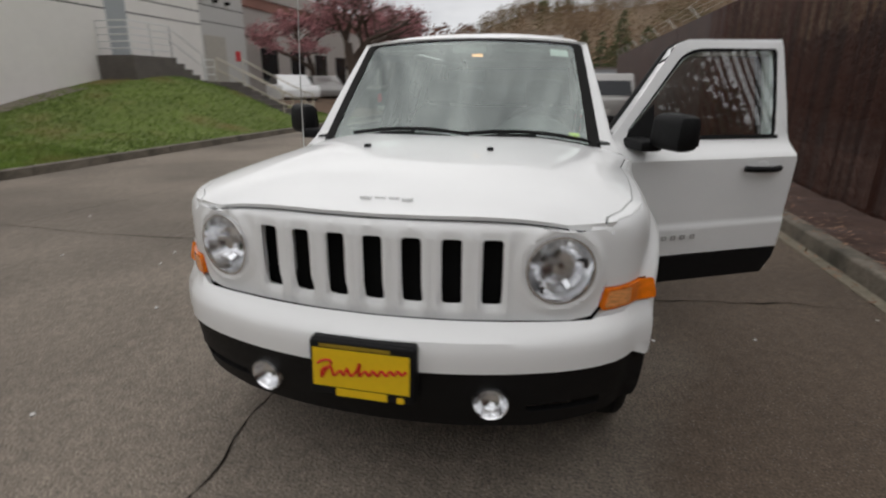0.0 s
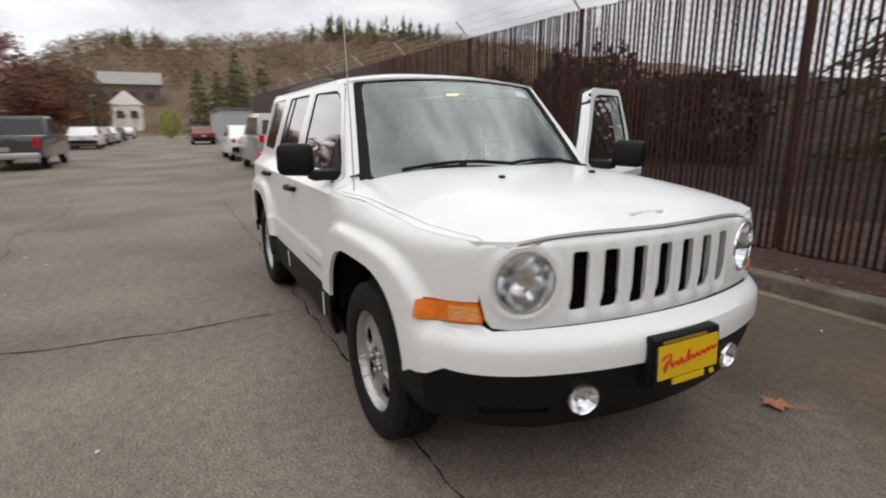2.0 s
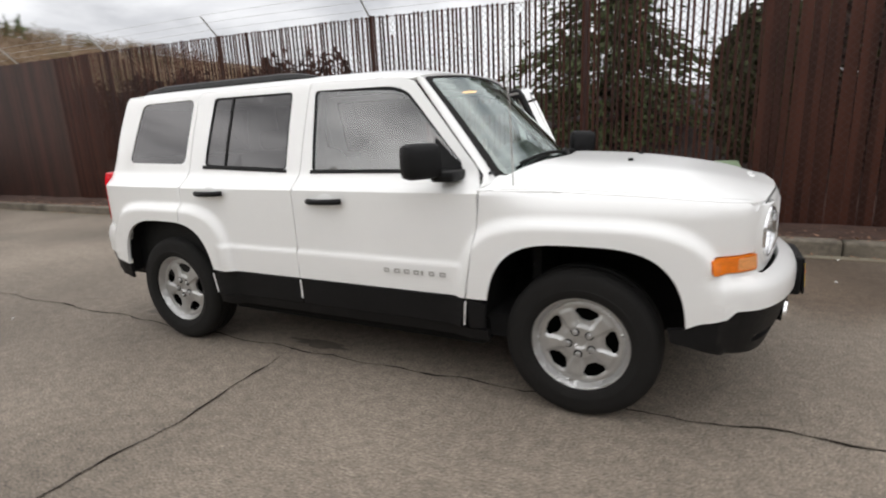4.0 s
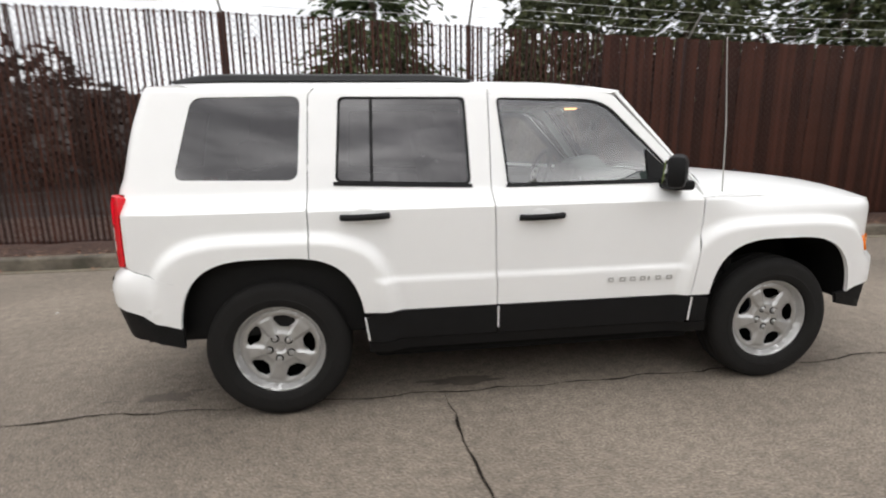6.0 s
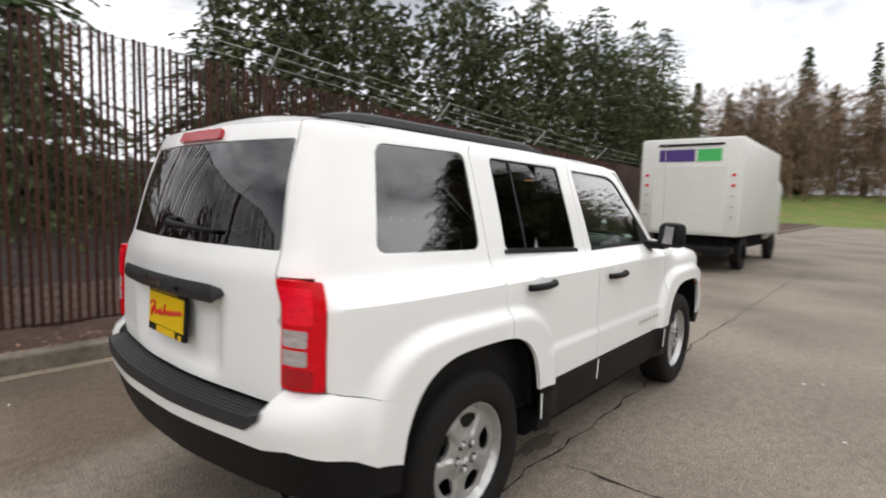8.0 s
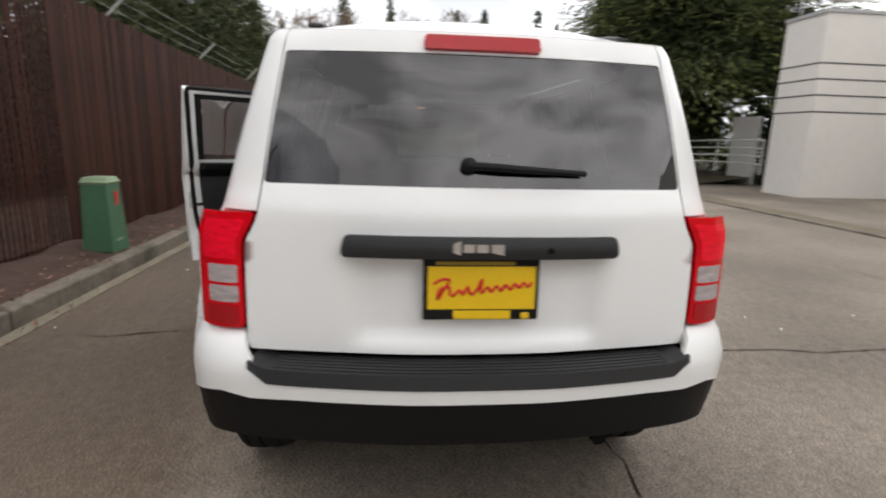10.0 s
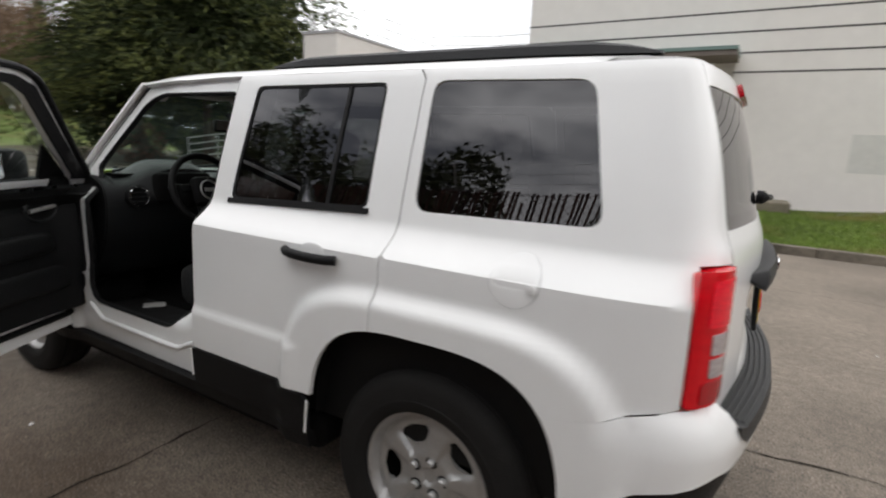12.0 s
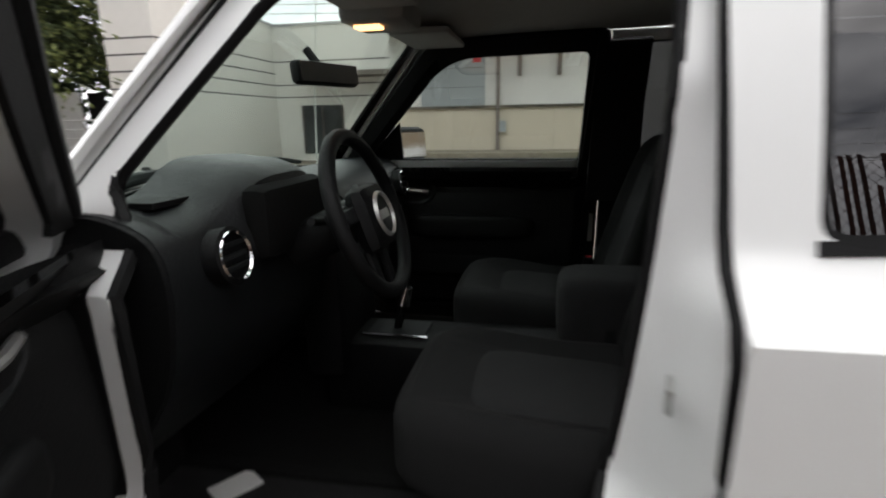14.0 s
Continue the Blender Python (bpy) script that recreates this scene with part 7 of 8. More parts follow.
def bare_wood(name, places, label, seed, mat, category="woodland", twigs=70, fine=0.05):
    """Many leafless trees far away, as one mesh of stems and fine twigs."""
    rnd = random.Random(seed)
    bm = bmesh.new()
    for x, y, z, h in places:
        r = h * 0.012
        w = h * rnd.uniform(0.16, 0.27)
        top = Vector((x + rnd.gauss(0, 0.3), y + rnd.gauss(0, 0.3), z + h * 0.95))
        b = [bm.verts.new((x + r * math.cos(a), y + r * math.sin(a), z)) for a in (0, 2.1, 4.2)]
        tv = bm.verts.new(top)
        for i in range(3):
            bm.faces.new((b[i], b[(i + 1) % 3], tv))
        for k in range(twigs):
            u = rnd.uniform(0.10, 1.0)
            e = w * math.sqrt(max(0.03, 1 - ((u - 0.48) / 0.56) ** 2)) * math.sqrt(rnd.random())
            a = rnd.uniform(0, math.tau)
            c = Vector((x, y, z)).lerp(top, u) + Vector((math.cos(a), math.sin(a), 0)) * e
            q = c + Vector((math.cos(a) * 0.3 + rnd.gauss(0, 0.45), math.sin(a) * 0.3 + rnd.gauss(0, 0.45), rnd.uniform(0.3, 1.1))) * (h * 0.075)
            s = Vector((rnd.gauss(0, 1), rnd.gauss(0, 1), rnd.gauss(0, 0.4))).normalized() * (fine * h * rnd.uniform(0.5, 1.0) * 0.2)
            m = c.lerp(q, 0.4)
            bm.faces.new([bm.verts.new(v) for v in (c, m + s, q, m - s)])
    return tagged(part(name, bm, mat), label, category, kind="stuff")


def hill_z(x, y):
    d = smooth_step(95, 260, -x) if x < 0 else 0
    ridge = 33 + 9 * smooth_step(5, 90, y) - 12 * smooth_step(20, 120, -y) + 3.5 * noise.noise((x * 0.012, y * 0.02, 0))
    return -0.05 + ridge * d * (0.12 + 0.88 * smooth_step(-75, -18, y))


hill_bm = sheet(-420, -90, -240, 300, 12, 12, hill_z)
HILL = material("hillside_brush", (0.140, 0.094, 0.054), 0.95, vary=0.3, scale=0.05, bump=0.8, bump_scale=0.6)
setting(part("hill", hill_bm, HILL, None, "", True), "wooded brown hillside in the distance", "hill")
rr = random.Random(11)


def soft_crowns(name, places, label, seed, mat, size, n=34):
    """Rounded crowns of small leaf and twig clumps for the far slopes, as one mesh."""
    rnd = random.Random(seed)
    bm = bmesh.new()
    for x, y, z, h in places:
        w = h * rnd.uniform(0.32, 0.5)
        for _ in range(n):
            v = Vector((rnd.gauss(0, 1), rnd.gauss(0, 1), rnd.gauss(0, 1))).normalized() * rnd.random() ** 0.35
            clump(bm, Vector((x + v.x * w, y + v.y * w, z + h * (0.5 + 0.5 * v.z))), size * h / 6, rnd, 1.0, 1)
    return tagged(part(name, bm, mat), label, "woodland", kind="stuff")


OLIVE = material("olive_brush", (0.115, 0.092, 0.040), 0.9, vary=0.3, scale=0.04, random_by="island")
TAN = material("tan_brush", (0.172, 0.112, 0.062), 0.9, vary=0.28, scale=0.04, random_by="island")
tan, olive = [], []
for _ in range(2400):
    x, y = -rr.uniform(100, 275), rr.uniform(-70, 190)
    if x > -150 and -17 < y < 5:
        continue
    (olive if noise.noise((x * 0.03, y * 0.03, 5)) > 0.15 else tan).append((x, y, hill_z(x, y) - 0.4, rr.uniform(4, 8)))
soft_crowns("hill_woodland", tan, "leafless tan woodland covering the hillside", 12, TAN, 0.65, 70)
soft_crowns("hill_brush", olive, "olive green brush on the hillside", 16, OLIVE, 0.65, 70)


def far_conifers(name, places, label, seed):
    rnd = random.Random(seed)
    bm = bmesh.new()
    for x, y, z, h in places:
        for k in range(int(26)):
            u = (k + rnd.random()) / 26
            a = rnd.uniform(0, math.tau)
            w = h * 0.20 * (1.05 - u)
            p = Vector((x, y, z + h * (0.1 + 0.88 * u)))
            q = p + Vector((math.cos(a) * w, math.sin(a) * w, -0.25 * w))
            s = Vector((-math.sin(a), math.cos(a), 0)) * w * 0.5 + Vector((0, 0, 0.04 * h))
            bm.faces.new([bm.verts.new(v) for v in (p + Vector((0, 0, 0.07 * h)), q + s, q - Vector((0, 0, 0.05 * h)), p - s * 0.6)])
    return tagged(part(name, bm, NEEDLE), label, "woodland", kind="stuff")


spots = []
for _ in range(46):
    y = rr.uniform(58, 118)
    x = -rr.uniform(225, 262)
    spots.append((x, y, hill_z(x, y), rr.uniform(7, 13)))
for _ in range(16):
    y = rr.uniform(-20, 30)
    spots.append((-rr.uniform(255, 268), y, hill_z(-260, y), rr.uniform(5, 9)))
far_conifers("ridge_conifers", spots, "dark conifers along the ridge and the far road", 13)
spots = [(rr.uniform(72, 98), rr.uniform(-40, 34), 2.6, rr.uniform(9, 17)) for _ in range(330)]
bare_wood("street_woodland", spots, "tall leafless brown trees at the end of the road", 14, BROWN_TWIG, twigs=330, fine=0.035)
spots = [(-rr.uniform(30, 90), rr.uniform(-60, -26), -0.1, rr.uniform(7, 11)) for _ in range(60)]
bare_wood("back_woodland", spots, "leafless trees behind the offices", 15, BROWN_TWIG, twigs=260, fine=0.035)
VERGE = material("leaf_littered_verge", (0.070, 0.052, 0.032), 0.95, vary=0.5, scale=2.0, bump=1.0, bump_scale=25)
patchy(VERGE, (0.085, 0.095, 0.030), 0.8, 0.5, 0.65)
lawn = sheet(35, 110, -46, 40, 2.5, 2, lambda x, y: 0.03 - 0.25 * smooth_step(-9.0, -7.5, y) * (1 - smooth_step(56, 62, x)) + 3.6 * smooth_step(58, 80, x))
setting(part("far_lawn", lawn, GRASS_GROUND), "mown green lawn up the road", "lawn")
setting(part("verge", sheet(13.2, 36, -19, -9.9, 0.8, 0.4, lambda x, y: 0.05 + 0.22 * smooth_step(-9.9, -12, y) + 0.03 * noise.noise((x, y, 0))), VERGE), "bare brown verge with thin grass under the cedars", "verge")

# plum trees, shrubs and hedge at the offices
broadleaf((-21.5, -9.8, 0.3), 15.0, 3, BARK, PINK, "tall plum tree with pink buds on bare limbs", 0.72, 5, 6, 0.12)
broadleaf((-29.0, -10.4, 0.3), 10.5, 7, BARK, PINK, "tall plum tree with pink buds on bare limbs", 0.60, 4, 6, 0.17)
broadleaf((-26.5, -14.2, 0.4), 11.0, 17, BARK, PINK, "tall plum tree with pink buds on bare limbs", 0.72, 5, 6, 0.14)
broadleaf((-36.0, -12.5, 0.3), 11.0, 19, BARK, PINK, "tall plum tree with pink buds on bare limbs", 0.72, 5, 6, 0.16)
broadleaf((-40.0, -9.0, 0.2), 6.5, 9, BARK, RED_SHRUB, "round red-leaved street tree", 0.7, 6, 5, 0.22)
RUSSET = material("russet_twigs", (0.185, 0.085, 0.052), 0.9, vary=0.4, scale=0.5, random_by="island")
for i, (x, y, sx, sz, mm) in enumerate([(-43.5, -10.6, 3.0, 6.2, RUSSET), (-51, -9.8, 3.2, 6.8, RUSSET), (-60, -9.0, 3.2, 7.4, BROWN_TWIG), (-70, -9.4, 3.2, 7.0, BROWN_TWIG)]):
    shrub((x, y, 0), (sx, 2.5, sz), 70 + i, mm, "roadside_thicket", "tall leafless russet thicket at the roadside" if mm is RUSSET else "tall leafless brown thicket at the roadside", 0.34, 1500)
for i, (x, y, h, r) in enumerate([(-68, 2.2, 8.3, 2.2), (-67, 4.4, 8.0, 2.3), (-69, 6.8, 10.4, 3.2), (-66, 9.4, 8.4, 3.2)]):
    conifer((x, y, -0.1), h, r, 700 + i, 0.9, NEEDLE, leaf_size=0.34, step=0.22)
LIME_LEAF = material("spring_green_leaves", (0.30, 0.36, 0.03), 0.85, vary=0.35, scale=0.8, random_by="island")
shrub((-71, -1.2, 0), (1.6, 1.3, 3.4), 77, LIME_LEAF, "spring_shrub", "bright yellow-green spring shrub by the far road", 0.3, 500)
spots = [(-rr.uniform(94, 106), -15 + 1.0 * k + rr.uniform(-0.4, 0.4), -0.1, rr.uniform(3.6, 5.4)) for k in range(17)]
bare_wood("far_thicket", spots, "low leafless thicket before the far houses", 19, BROWN_TWIG, twigs=260, fine=0.05)
cottage = thing("white_house", "small white house with a grey roof beyond the far road", "house")
part("wall", box((-118, -10.2, -0.1), (-110, -5.4, 5.6)), WALL_PAINT, cottage)
bm = bmesh.new()
g0, g1 = ([bm.verts.new((x, y, z)) for y, z in ((-10.8, 5.4), (-4.8, 5.4), (-7.8, 8.0))] for x in (-118.4, -109.6))
bm.faces.new(g0)
bm.faces.new(g1[::-1])
for i in range(3):
    bm.faces.new((g0[i], g0[(i + 1) % 3], g1[(i + 1) % 3], g1[i]))
bmesh.ops.recalc_face_normals(bm, faces=bm.faces)
part("roof", bm, WALL_PAINT, cottage)
for y in (-9.4, -7.2):
    part("window", box((-110.02, y, 3.0), (-109.95, y + 1.2, 4.4)), DARK_GLASS, cottage)
for i in range(4):
    shrub((-22.5 - i * 1.1, -9.4, 0.2), (0.8, 0.7, 1.0), 90 + i, GREEN_SHRUB, "clipped_hedge", "clipped dark green hedge plant", 0.14, 420, "hedge")

# offices behind the plum trees
office = thing("office_building", "cream two-storey office building with brick-red bands and dark windows", "building")
OFF_WALL = material("cream_render", (0.40, 0.365, 0.335), 0.85, vary=0.06, scale=0.5)
OFF_BAND = material("brick_red_band", (0.26, 0.13, 0.10), 0.85, vary=0.15, scale=1)
part("wall", box((-52, -34, -0.1), (-23.5, -17.5, 5.6)), OFF_WALL, office)
part("upper_band", box((-52.1, -34, 5.6), (-23.4, -17.4, 6.2)), OFF_BAND, office)
part("roof_edge", box((-52.2, -34, 6.2), (-23.3, -17.3, 7.0)), OFF_WALL, office)
for k in range(7):
    x = -26.5 - k * 3.6
    w = part("window", box((x - 1.9, -17.52, 1.4), (x, -17.46, 3.5)), DARK_GLASS, office, "dark office window")
    part("window_frame", box((x - 1.98, -17.5, 1.3), (x + 0.08, -17.47, 1.4)), OFF_WALL, w)
house = thing("far_house", "distant pale grey house with a dark roof", "house", "", Matrix.Translation((0, 0, 5.6)))
part("wall", box((-150, -14, -6), (-141, -2, 5.5)), material("brown_board_wall", (0.13, 0.095, 0.07), 0.85, vary=0.3, scale=0.4), house)
bm = bmesh.new()
pr = [(-150.6, 5.5), (-145.5, 8.6), (-140.4, 5.5)]
f0, f1 = [bm.verts.new((x, -14.6, z)) for x, z in pr], [bm.verts.new((x, -1.4, z)) for x, z in pr]
bm.faces.new(f0)
bm.faces.new(f1[::-1])
for i in range(3):
    bm.faces.new((f0[i], f0[(i + 1) % 3], f1[(i + 1) % 3], f1[i]))
bmesh.ops.recalc_face_normals(bm, faces=bm.faces)
part("roof", bm, material("grey_shingle_roof", (0.30, 0.285, 0.27), 0.85, vary=0.2, scale=0.6), house)
for y in (-12, -8.5, -5):
    part("window", box((-141.02, y, 2.2), (-140.95, y + 1.6, 3.8)), DARK_GLASS, house)
wallb = thing("grey_shed", "pale grey metal shed beside the far road", "shed")
part("wall", box((-62, 2.9, 0), (-48, 6.5, 2.9)), material("pale_metal_sheet", (0.42, 0.44, 0.45), 0.5, vary=0.1), wallb)
part("roof", box((-62.2, 2.7, 2.9), (-47.8, 6.7, 3.05)), SOFFIT, wallb)

# ---- stairs and rails ----
STAIR = material("dark_concrete", (0.12, 0.105, 0.095), 0.9, vary=0.3, scale=3, bump=0.4, bump_scale=40)


def rail_run(parent, pts, heights, r=0.022, mat=None, posts=True):
    for h in heights:
        part("bar", tube([(x, y, z + h) for x, y, z in pts], r, 6), mat or RAIL_PAINT, parent)
    if posts:
        for x, y, z in pts:
            part("post", tube([(x, y, z - 0.02), (x, y, z + heights[0])], r, 6), mat or RAIL_PAINT, parent)


stair = thing("entrance_stairs", "dark concrete stairs with a landing against the white wall", "stairs")
part("landing", box((-12.1, -13.19, 0.4), (-10.3, -11.9, 2.20)), STAIR, stair)
for k in range(4):
    part("step", box((-12.1 - 0.36 * (k + 1), -13.19, 0.4), (-12.1 - 0.36 * k, -11.9, 2.03 - 0.17 * k)), STAIR, stair)
part("lower_landing", box((-15.7, -13.19, 0.3), (-13.54, -11.9, 1.48)), STAIR, stair)
for k in range(8):
    part("step", box((-15.75, -11.9 + 0.36 * k, -0.05), (-14.2, -11.54 + 0.36 * k, 1.32 - 0.16 * k)), STAIR, stair)
hr = thing("stair_railing", "white tubular steel railing round the stair landing", "railing")
rail_run(hr, [(-10.35, -13.1, 2.2), (-10.35, -12.0, 2.2), (-11.2, -12.0, 2.2), (-12.05, -12.0, 2.2)], (0.95, 0.76, 0.57, 0.38, 0.19), 0.02)
rail_run(hr, [(-12.05, -12.0, 2.2), (-13.55, -12.0, 1.48)], (0.9, 0.5), 0.02)
rail_run(hr, [(-13.6, -12.0, 1.48), (-14.15, -12.0, 1.48)], (0.75, 0.5, 0.25), 0.02)
BEIGE_RAIL = material("beige_handrail_paint", (0.52, 0.47, 0.38), 0.5)
for x in (-14.15, -15.8):
    h2 = thing("handrail", "beige tubular handrail beside the lower steps", "railing")
    rail_run(h2, [(x, -11.9, 1.46), (x, -9.35, 0.28), (x, -9.0, 0.2)], (0.85, 0.45), 0.024, BEIGE_RAIL)
h4 = thing("ramp_railing", "white horizontal rail fence beside the ramp", "railing")
rail_run(h4, [(12.2, -11.4, 0.45), (14.4, -11.3, 0.45), (16.2, -11.2, 0.4), (17.0, -10.5, 0.2)], (1.05, 0.80, 0.55, 0.30), 0.03)
wdoor = thing("white_gate_panel", "white painted panel beside the ramp", "panel")
part("board", box((13.25, -12.0, 0.02), (14.65, -11.92, 2.3), 0.01), RAIL_PAINT, wdoor)
# near-black slab stands in for the shadow between the wing and the panel
part("dark_opening", box((12.7, -12.3, 0.02), (13.22, -12.2, 2.3)), DARK_METAL, wdoor)
h5 = thing("roof_railing", "thin white safety railing on the low roof", "railing")
rail_run(h5, [(10.85, -10.9, 4.72), (9.8, -10.9, 4.72), (9.8, -13.5, 4.72), (9.8, -16.5, 4.72), (7.0, -16.9, 4.68), (4.4, -16.9, 4.68)], (0.95, 0.62, 0.32), 0.018, GALV)
h6 = thing("dock_railing", "white horizontal railing at the end of the dock", "railing")
rail_run(h6, [(4.25, FACE - 0.05, 1.71), (3.65, FACE - 0.05, 1.71)], (1.0, 0.82, 0.64, 0.46, 0.28), 0.016)

setting(part("asphalt_path", sheet(-9.0, -1.5, -13.18, -12.3, 0.4, 0.3, lambda x, y: bank_z(x, y) + 0.02), ASPHALT), "narrow asphalt path along the white wall", "path")

setting(part("dock_walkway", box((-2.8, -13.17, 0.05), (4.4, -11.9, 0.52), 0.03), GUTTER), "stained concrete walkway along the dock", "walkway")

# ---- street furniture ----
BOX_GREEN = material("green_cabinet_paint", (0.055, 0.135, 0.075), 0.5, vary=0.15, scale=2)


def cabinet(x, y, w, h, label):
    """A box that widens towards its foot, under a rounded paler lid."""
    t = thing("utility_cabinet", label, "utility box", "green utility cabinets", Matrix.Translation((x, y, 0.10)))
    bm = box((-w / 2, -w / 2, 0), (w / 2, w / 2, h - 0.05), 0.018)
    for v in bm.verts:
        k = 1 + 0.24 * (1 - v.co.z / (h - 0.05))
        v.co.x *= k
        v.co.y *= k
    part("body", bm, BOX_GREEN, t)
    bm = box((-w / 2 - 0.014, -w / 2 - 0.014, h - 0.065), (w / 2 + 0.014, w / 2 + 0.014, h + 0.012), 0.03)
    for v in bm.verts:
        if v.co.z > h - 0.02:
            v.co.x *= 0.90
            v.co.y *= 0.90
    part("lid", bm, BOX_LID, t, "weathered paler green lid", True)
    f = -w / 2 * 1.24
    part("warning_mark", box((-0.012, f * 0.873 - 0.004, h * 0.64), (0.036, f * 0.85, h * 0.82)), RED_PAINT, t, "small red mark")
    part("plate_label", box((-0.09, f * 0.985 - 0.004, h * 0.16), (0.03, f * 0.95, h * 0.19)), BOX_LID, t, "faded strip")
    return t


BOX_LID = material("pale_green_metal", (0.20, 0.27, 0.16), 0.5, vary=0.3, scale=9)
cabinet(2.0, 3.14, 0.25, 0.74, "green metal utility cabinet in the mulch by the fence")
cabinet(8.2, 3.36, 0.28, 0.74, "green metal utility cabinet in the mulch by the fence")
mk = thing("marker_post", "pale marker post standing by the kerb", "post")
part("shaft", tube([(9.2, 3.2, 0.1), (9.2, 3.2, 0.95)], 0.07, 10), CONCRETE, mk)
part("cap", tube([(9.2, 3.2, 0.95), (9.2, 3.2, 1.02)], 0.075, 10, 0.04), PAPER, mk)

# ---- other vehicles ----
GREY_CAR = material("charcoal_car_paint", (0.050, 0.048, 0.050), 0.3, vary=0.03, coat=0.8)
SILVER_CAR = material("silver_car_paint", (0.36, 0.35, 0.335), 0.3, metal=0.3, vary=0.03, coat=0.8)
RED_CAR = material("dark_red_car_paint", (0.16, 0.02, 0.03), 0.3, vary=0.03, coat=0.8)


def vehicle(name, label, at, lower, upper, width, windows, wheels, paint, wheel_r=0.34, tail_z=(0.8, 1.05), glass_rear=None, nose_lamps=True):
    """A parked vehicle from side outlines: x forward from its tail, z up. lower: body; upper: cabin, narrowed to the top."""
    t = thing(name, label, "car" if name != "pickup_truck" else "pickup truck", "parked vehicles", at)
    for nm, prof, w0, w1 in (("body", lower, width / 2, width / 2), ("cabin", upper, width / 2 - 0.03, width / 2 - 0.16)):
        bm = bmesh.new()
        zs = [z for _, z in prof]
        sides = []
        for s in (-1, 1):
            sides.append([bm.verts.new((x, s * (w0 + (w1 - w0) * (z - min(zs)) / max(0.01, max(zs) - min(zs))), z)) for x, z in prof])
        bm.faces.new(sides[0])
        bm.faces.new(sides[1][::-1])
        for i in range(len(prof)):
            j = (i + 1) % len(prof)
            bm.faces.new((sides[0][j], sides[0][i], sides[1][i], sides[1][j]))
        bmesh.ops.recalc_face_normals(bm, faces=bm.faces)
        bmesh.ops.bevel(bm, geom=bm.edges[:], offset=0.045, segments=2, affect="EDGES", profile=0.5)
        part(nm, bm, paint, t, "", True)
    zs = [z for _, z in upper]
    for poly in windows:
        for s in (-1, 1):
            bm = bmesh.new()
            f = [bm.verts.new((x, s * (width / 2 - 0.03 - 0.13 * (z - min(zs)) / (max(zs) - min(zs)) + 0.006), z)) for x, z in poly]
            bm.faces.new(f if s < 0 else f[::-1])
            r = bmesh.ops.extrude_face_region(bm, geom=bm.faces[:])
            bmesh.ops.translate(bm, vec=(0, -s * 0.02, 0), verts=[v for v in r["geom"] if isinstance(v, bmesh.types.BMVert)])
            bmesh.ops.recalc_face_normals(bm, faces=bm.faces)
            part("window", bm, DARK_GLASS, t, "dark side window")
    if glass_rear:
        (x0, z0), (x1, z1) = glass_rear
        bm = bmesh.new()
        w = width / 2 - 0.16
        f = [bm.verts.new(v) for v in ((x0 - 0.012, w, z0), (x0 - 0.012, -w, z0), (x1 - 0.012, -w + 0.08, z1), (x1 - 0.012, w - 0.08, z1))]
        bm.faces.new(f)
        r = bmesh.ops.extrude_face_region(bm, geom=bm.faces[:])
        bmesh.ops.translate(bm, vec=(0.02, 0, 0), verts=[v for v in r["geom"] if isinstance(v, bmesh.types.BMVert)])
        bmesh.ops.recalc_face_normals(bm, faces=bm.faces)
        part("rear_window", bm, DARK_GLASS, t, "dark rear window")
    for s in (-1, 1):
        part("tail_lamp", box((-0.012, s * (width / 2 - 0.14) - 0.07, tail_z[0]), (0.05, s * (width / 2 - 0.14) + 0.07, tail_z[1]), 0.01), RED_LENS, t, "red tail lamp")
    part("bumper", box((-0.09, -width / 2 + 0.06, 0.38), (0.10, width / 2 - 0.06, 0.58), 0.03), GALV if name == "pickup_truck" else BLACK_PLASTIC, t, "", True)
    part("plate", box((-0.10, -0.16, 0.62), (-0.09 + 0.07, 0.16, 0.76)), GALV, t)
    for x in wheels:
        for s in (-1, 1):
            w = lathe([(0.2, 0.10), (wheel_r * 0.85, 0.11), (wheel_r, 0.08), (wheel_r, -0.08), (wheel_r * 0.85, -0.1), (0.2, -0.1)], 24)
            bmesh.ops.translate(w, vec=(x, s * (width / 2 - 0.11), wheel_r), verts=w.verts)
            wo = part("wheel", w, RUBBER, t, "black tyre", True)
            rb = lathe([(0.21, 0.09 * s), (0.18, 0.05 * s), (0.06, 0.06 * s), (0.001, 0.06 * s)], 20)
            bmesh.ops.translate(rb, vec=(x, s * (width / 2 - 0.11), wheel_r), verts=rb.verts)
            part("rim", rb, SILVER, wo, "", True)
    return t


SEDAN_L = [(0.0, 0.42), (0.0, 0.92), (0.15, 1.0), (4.3, 0.92), (4.5, 0.70), (4.5, 0.38), (3.9, 0.26), (0.4, 0.26)]
SEDAN_U = [(0.55, 0.95), (1.15, 1.42), (2.45, 1.44), (3.25, 0.93)]
SEDAN_W = [[(0.85, 0.99), (1.22, 1.36), (1.95, 1.38), (1.95, 0.98)], [(2.05, 0.98), (2.05, 1.38), (2.42, 1.38), (2.95, 0.98)]]
SUV_L = [(0.0, 0.45), (0.0, 1.05), (0.1, 1.1), (4.2, 1.02), (4.5, 0.85), (4.52, 0.42), (4.0, 0.30), (0.4, 0.30)]
SUV_U = [(0.05, 1.06), (0.30, 1.74), (2.7, 1.76), (3.35, 1.05)]
SUV_W = [[(0.35, 1.14), (0.48, 1.62), (1.25, 1.64), (1.25, 1.13)], [(1.36, 1.13), (1.36, 1.64), (2.1, 1.65), (2.1, 1.12)], [(2.2, 1.12), (2.2, 1.65), (2.62, 1.65), (3.05, 1.12)]]
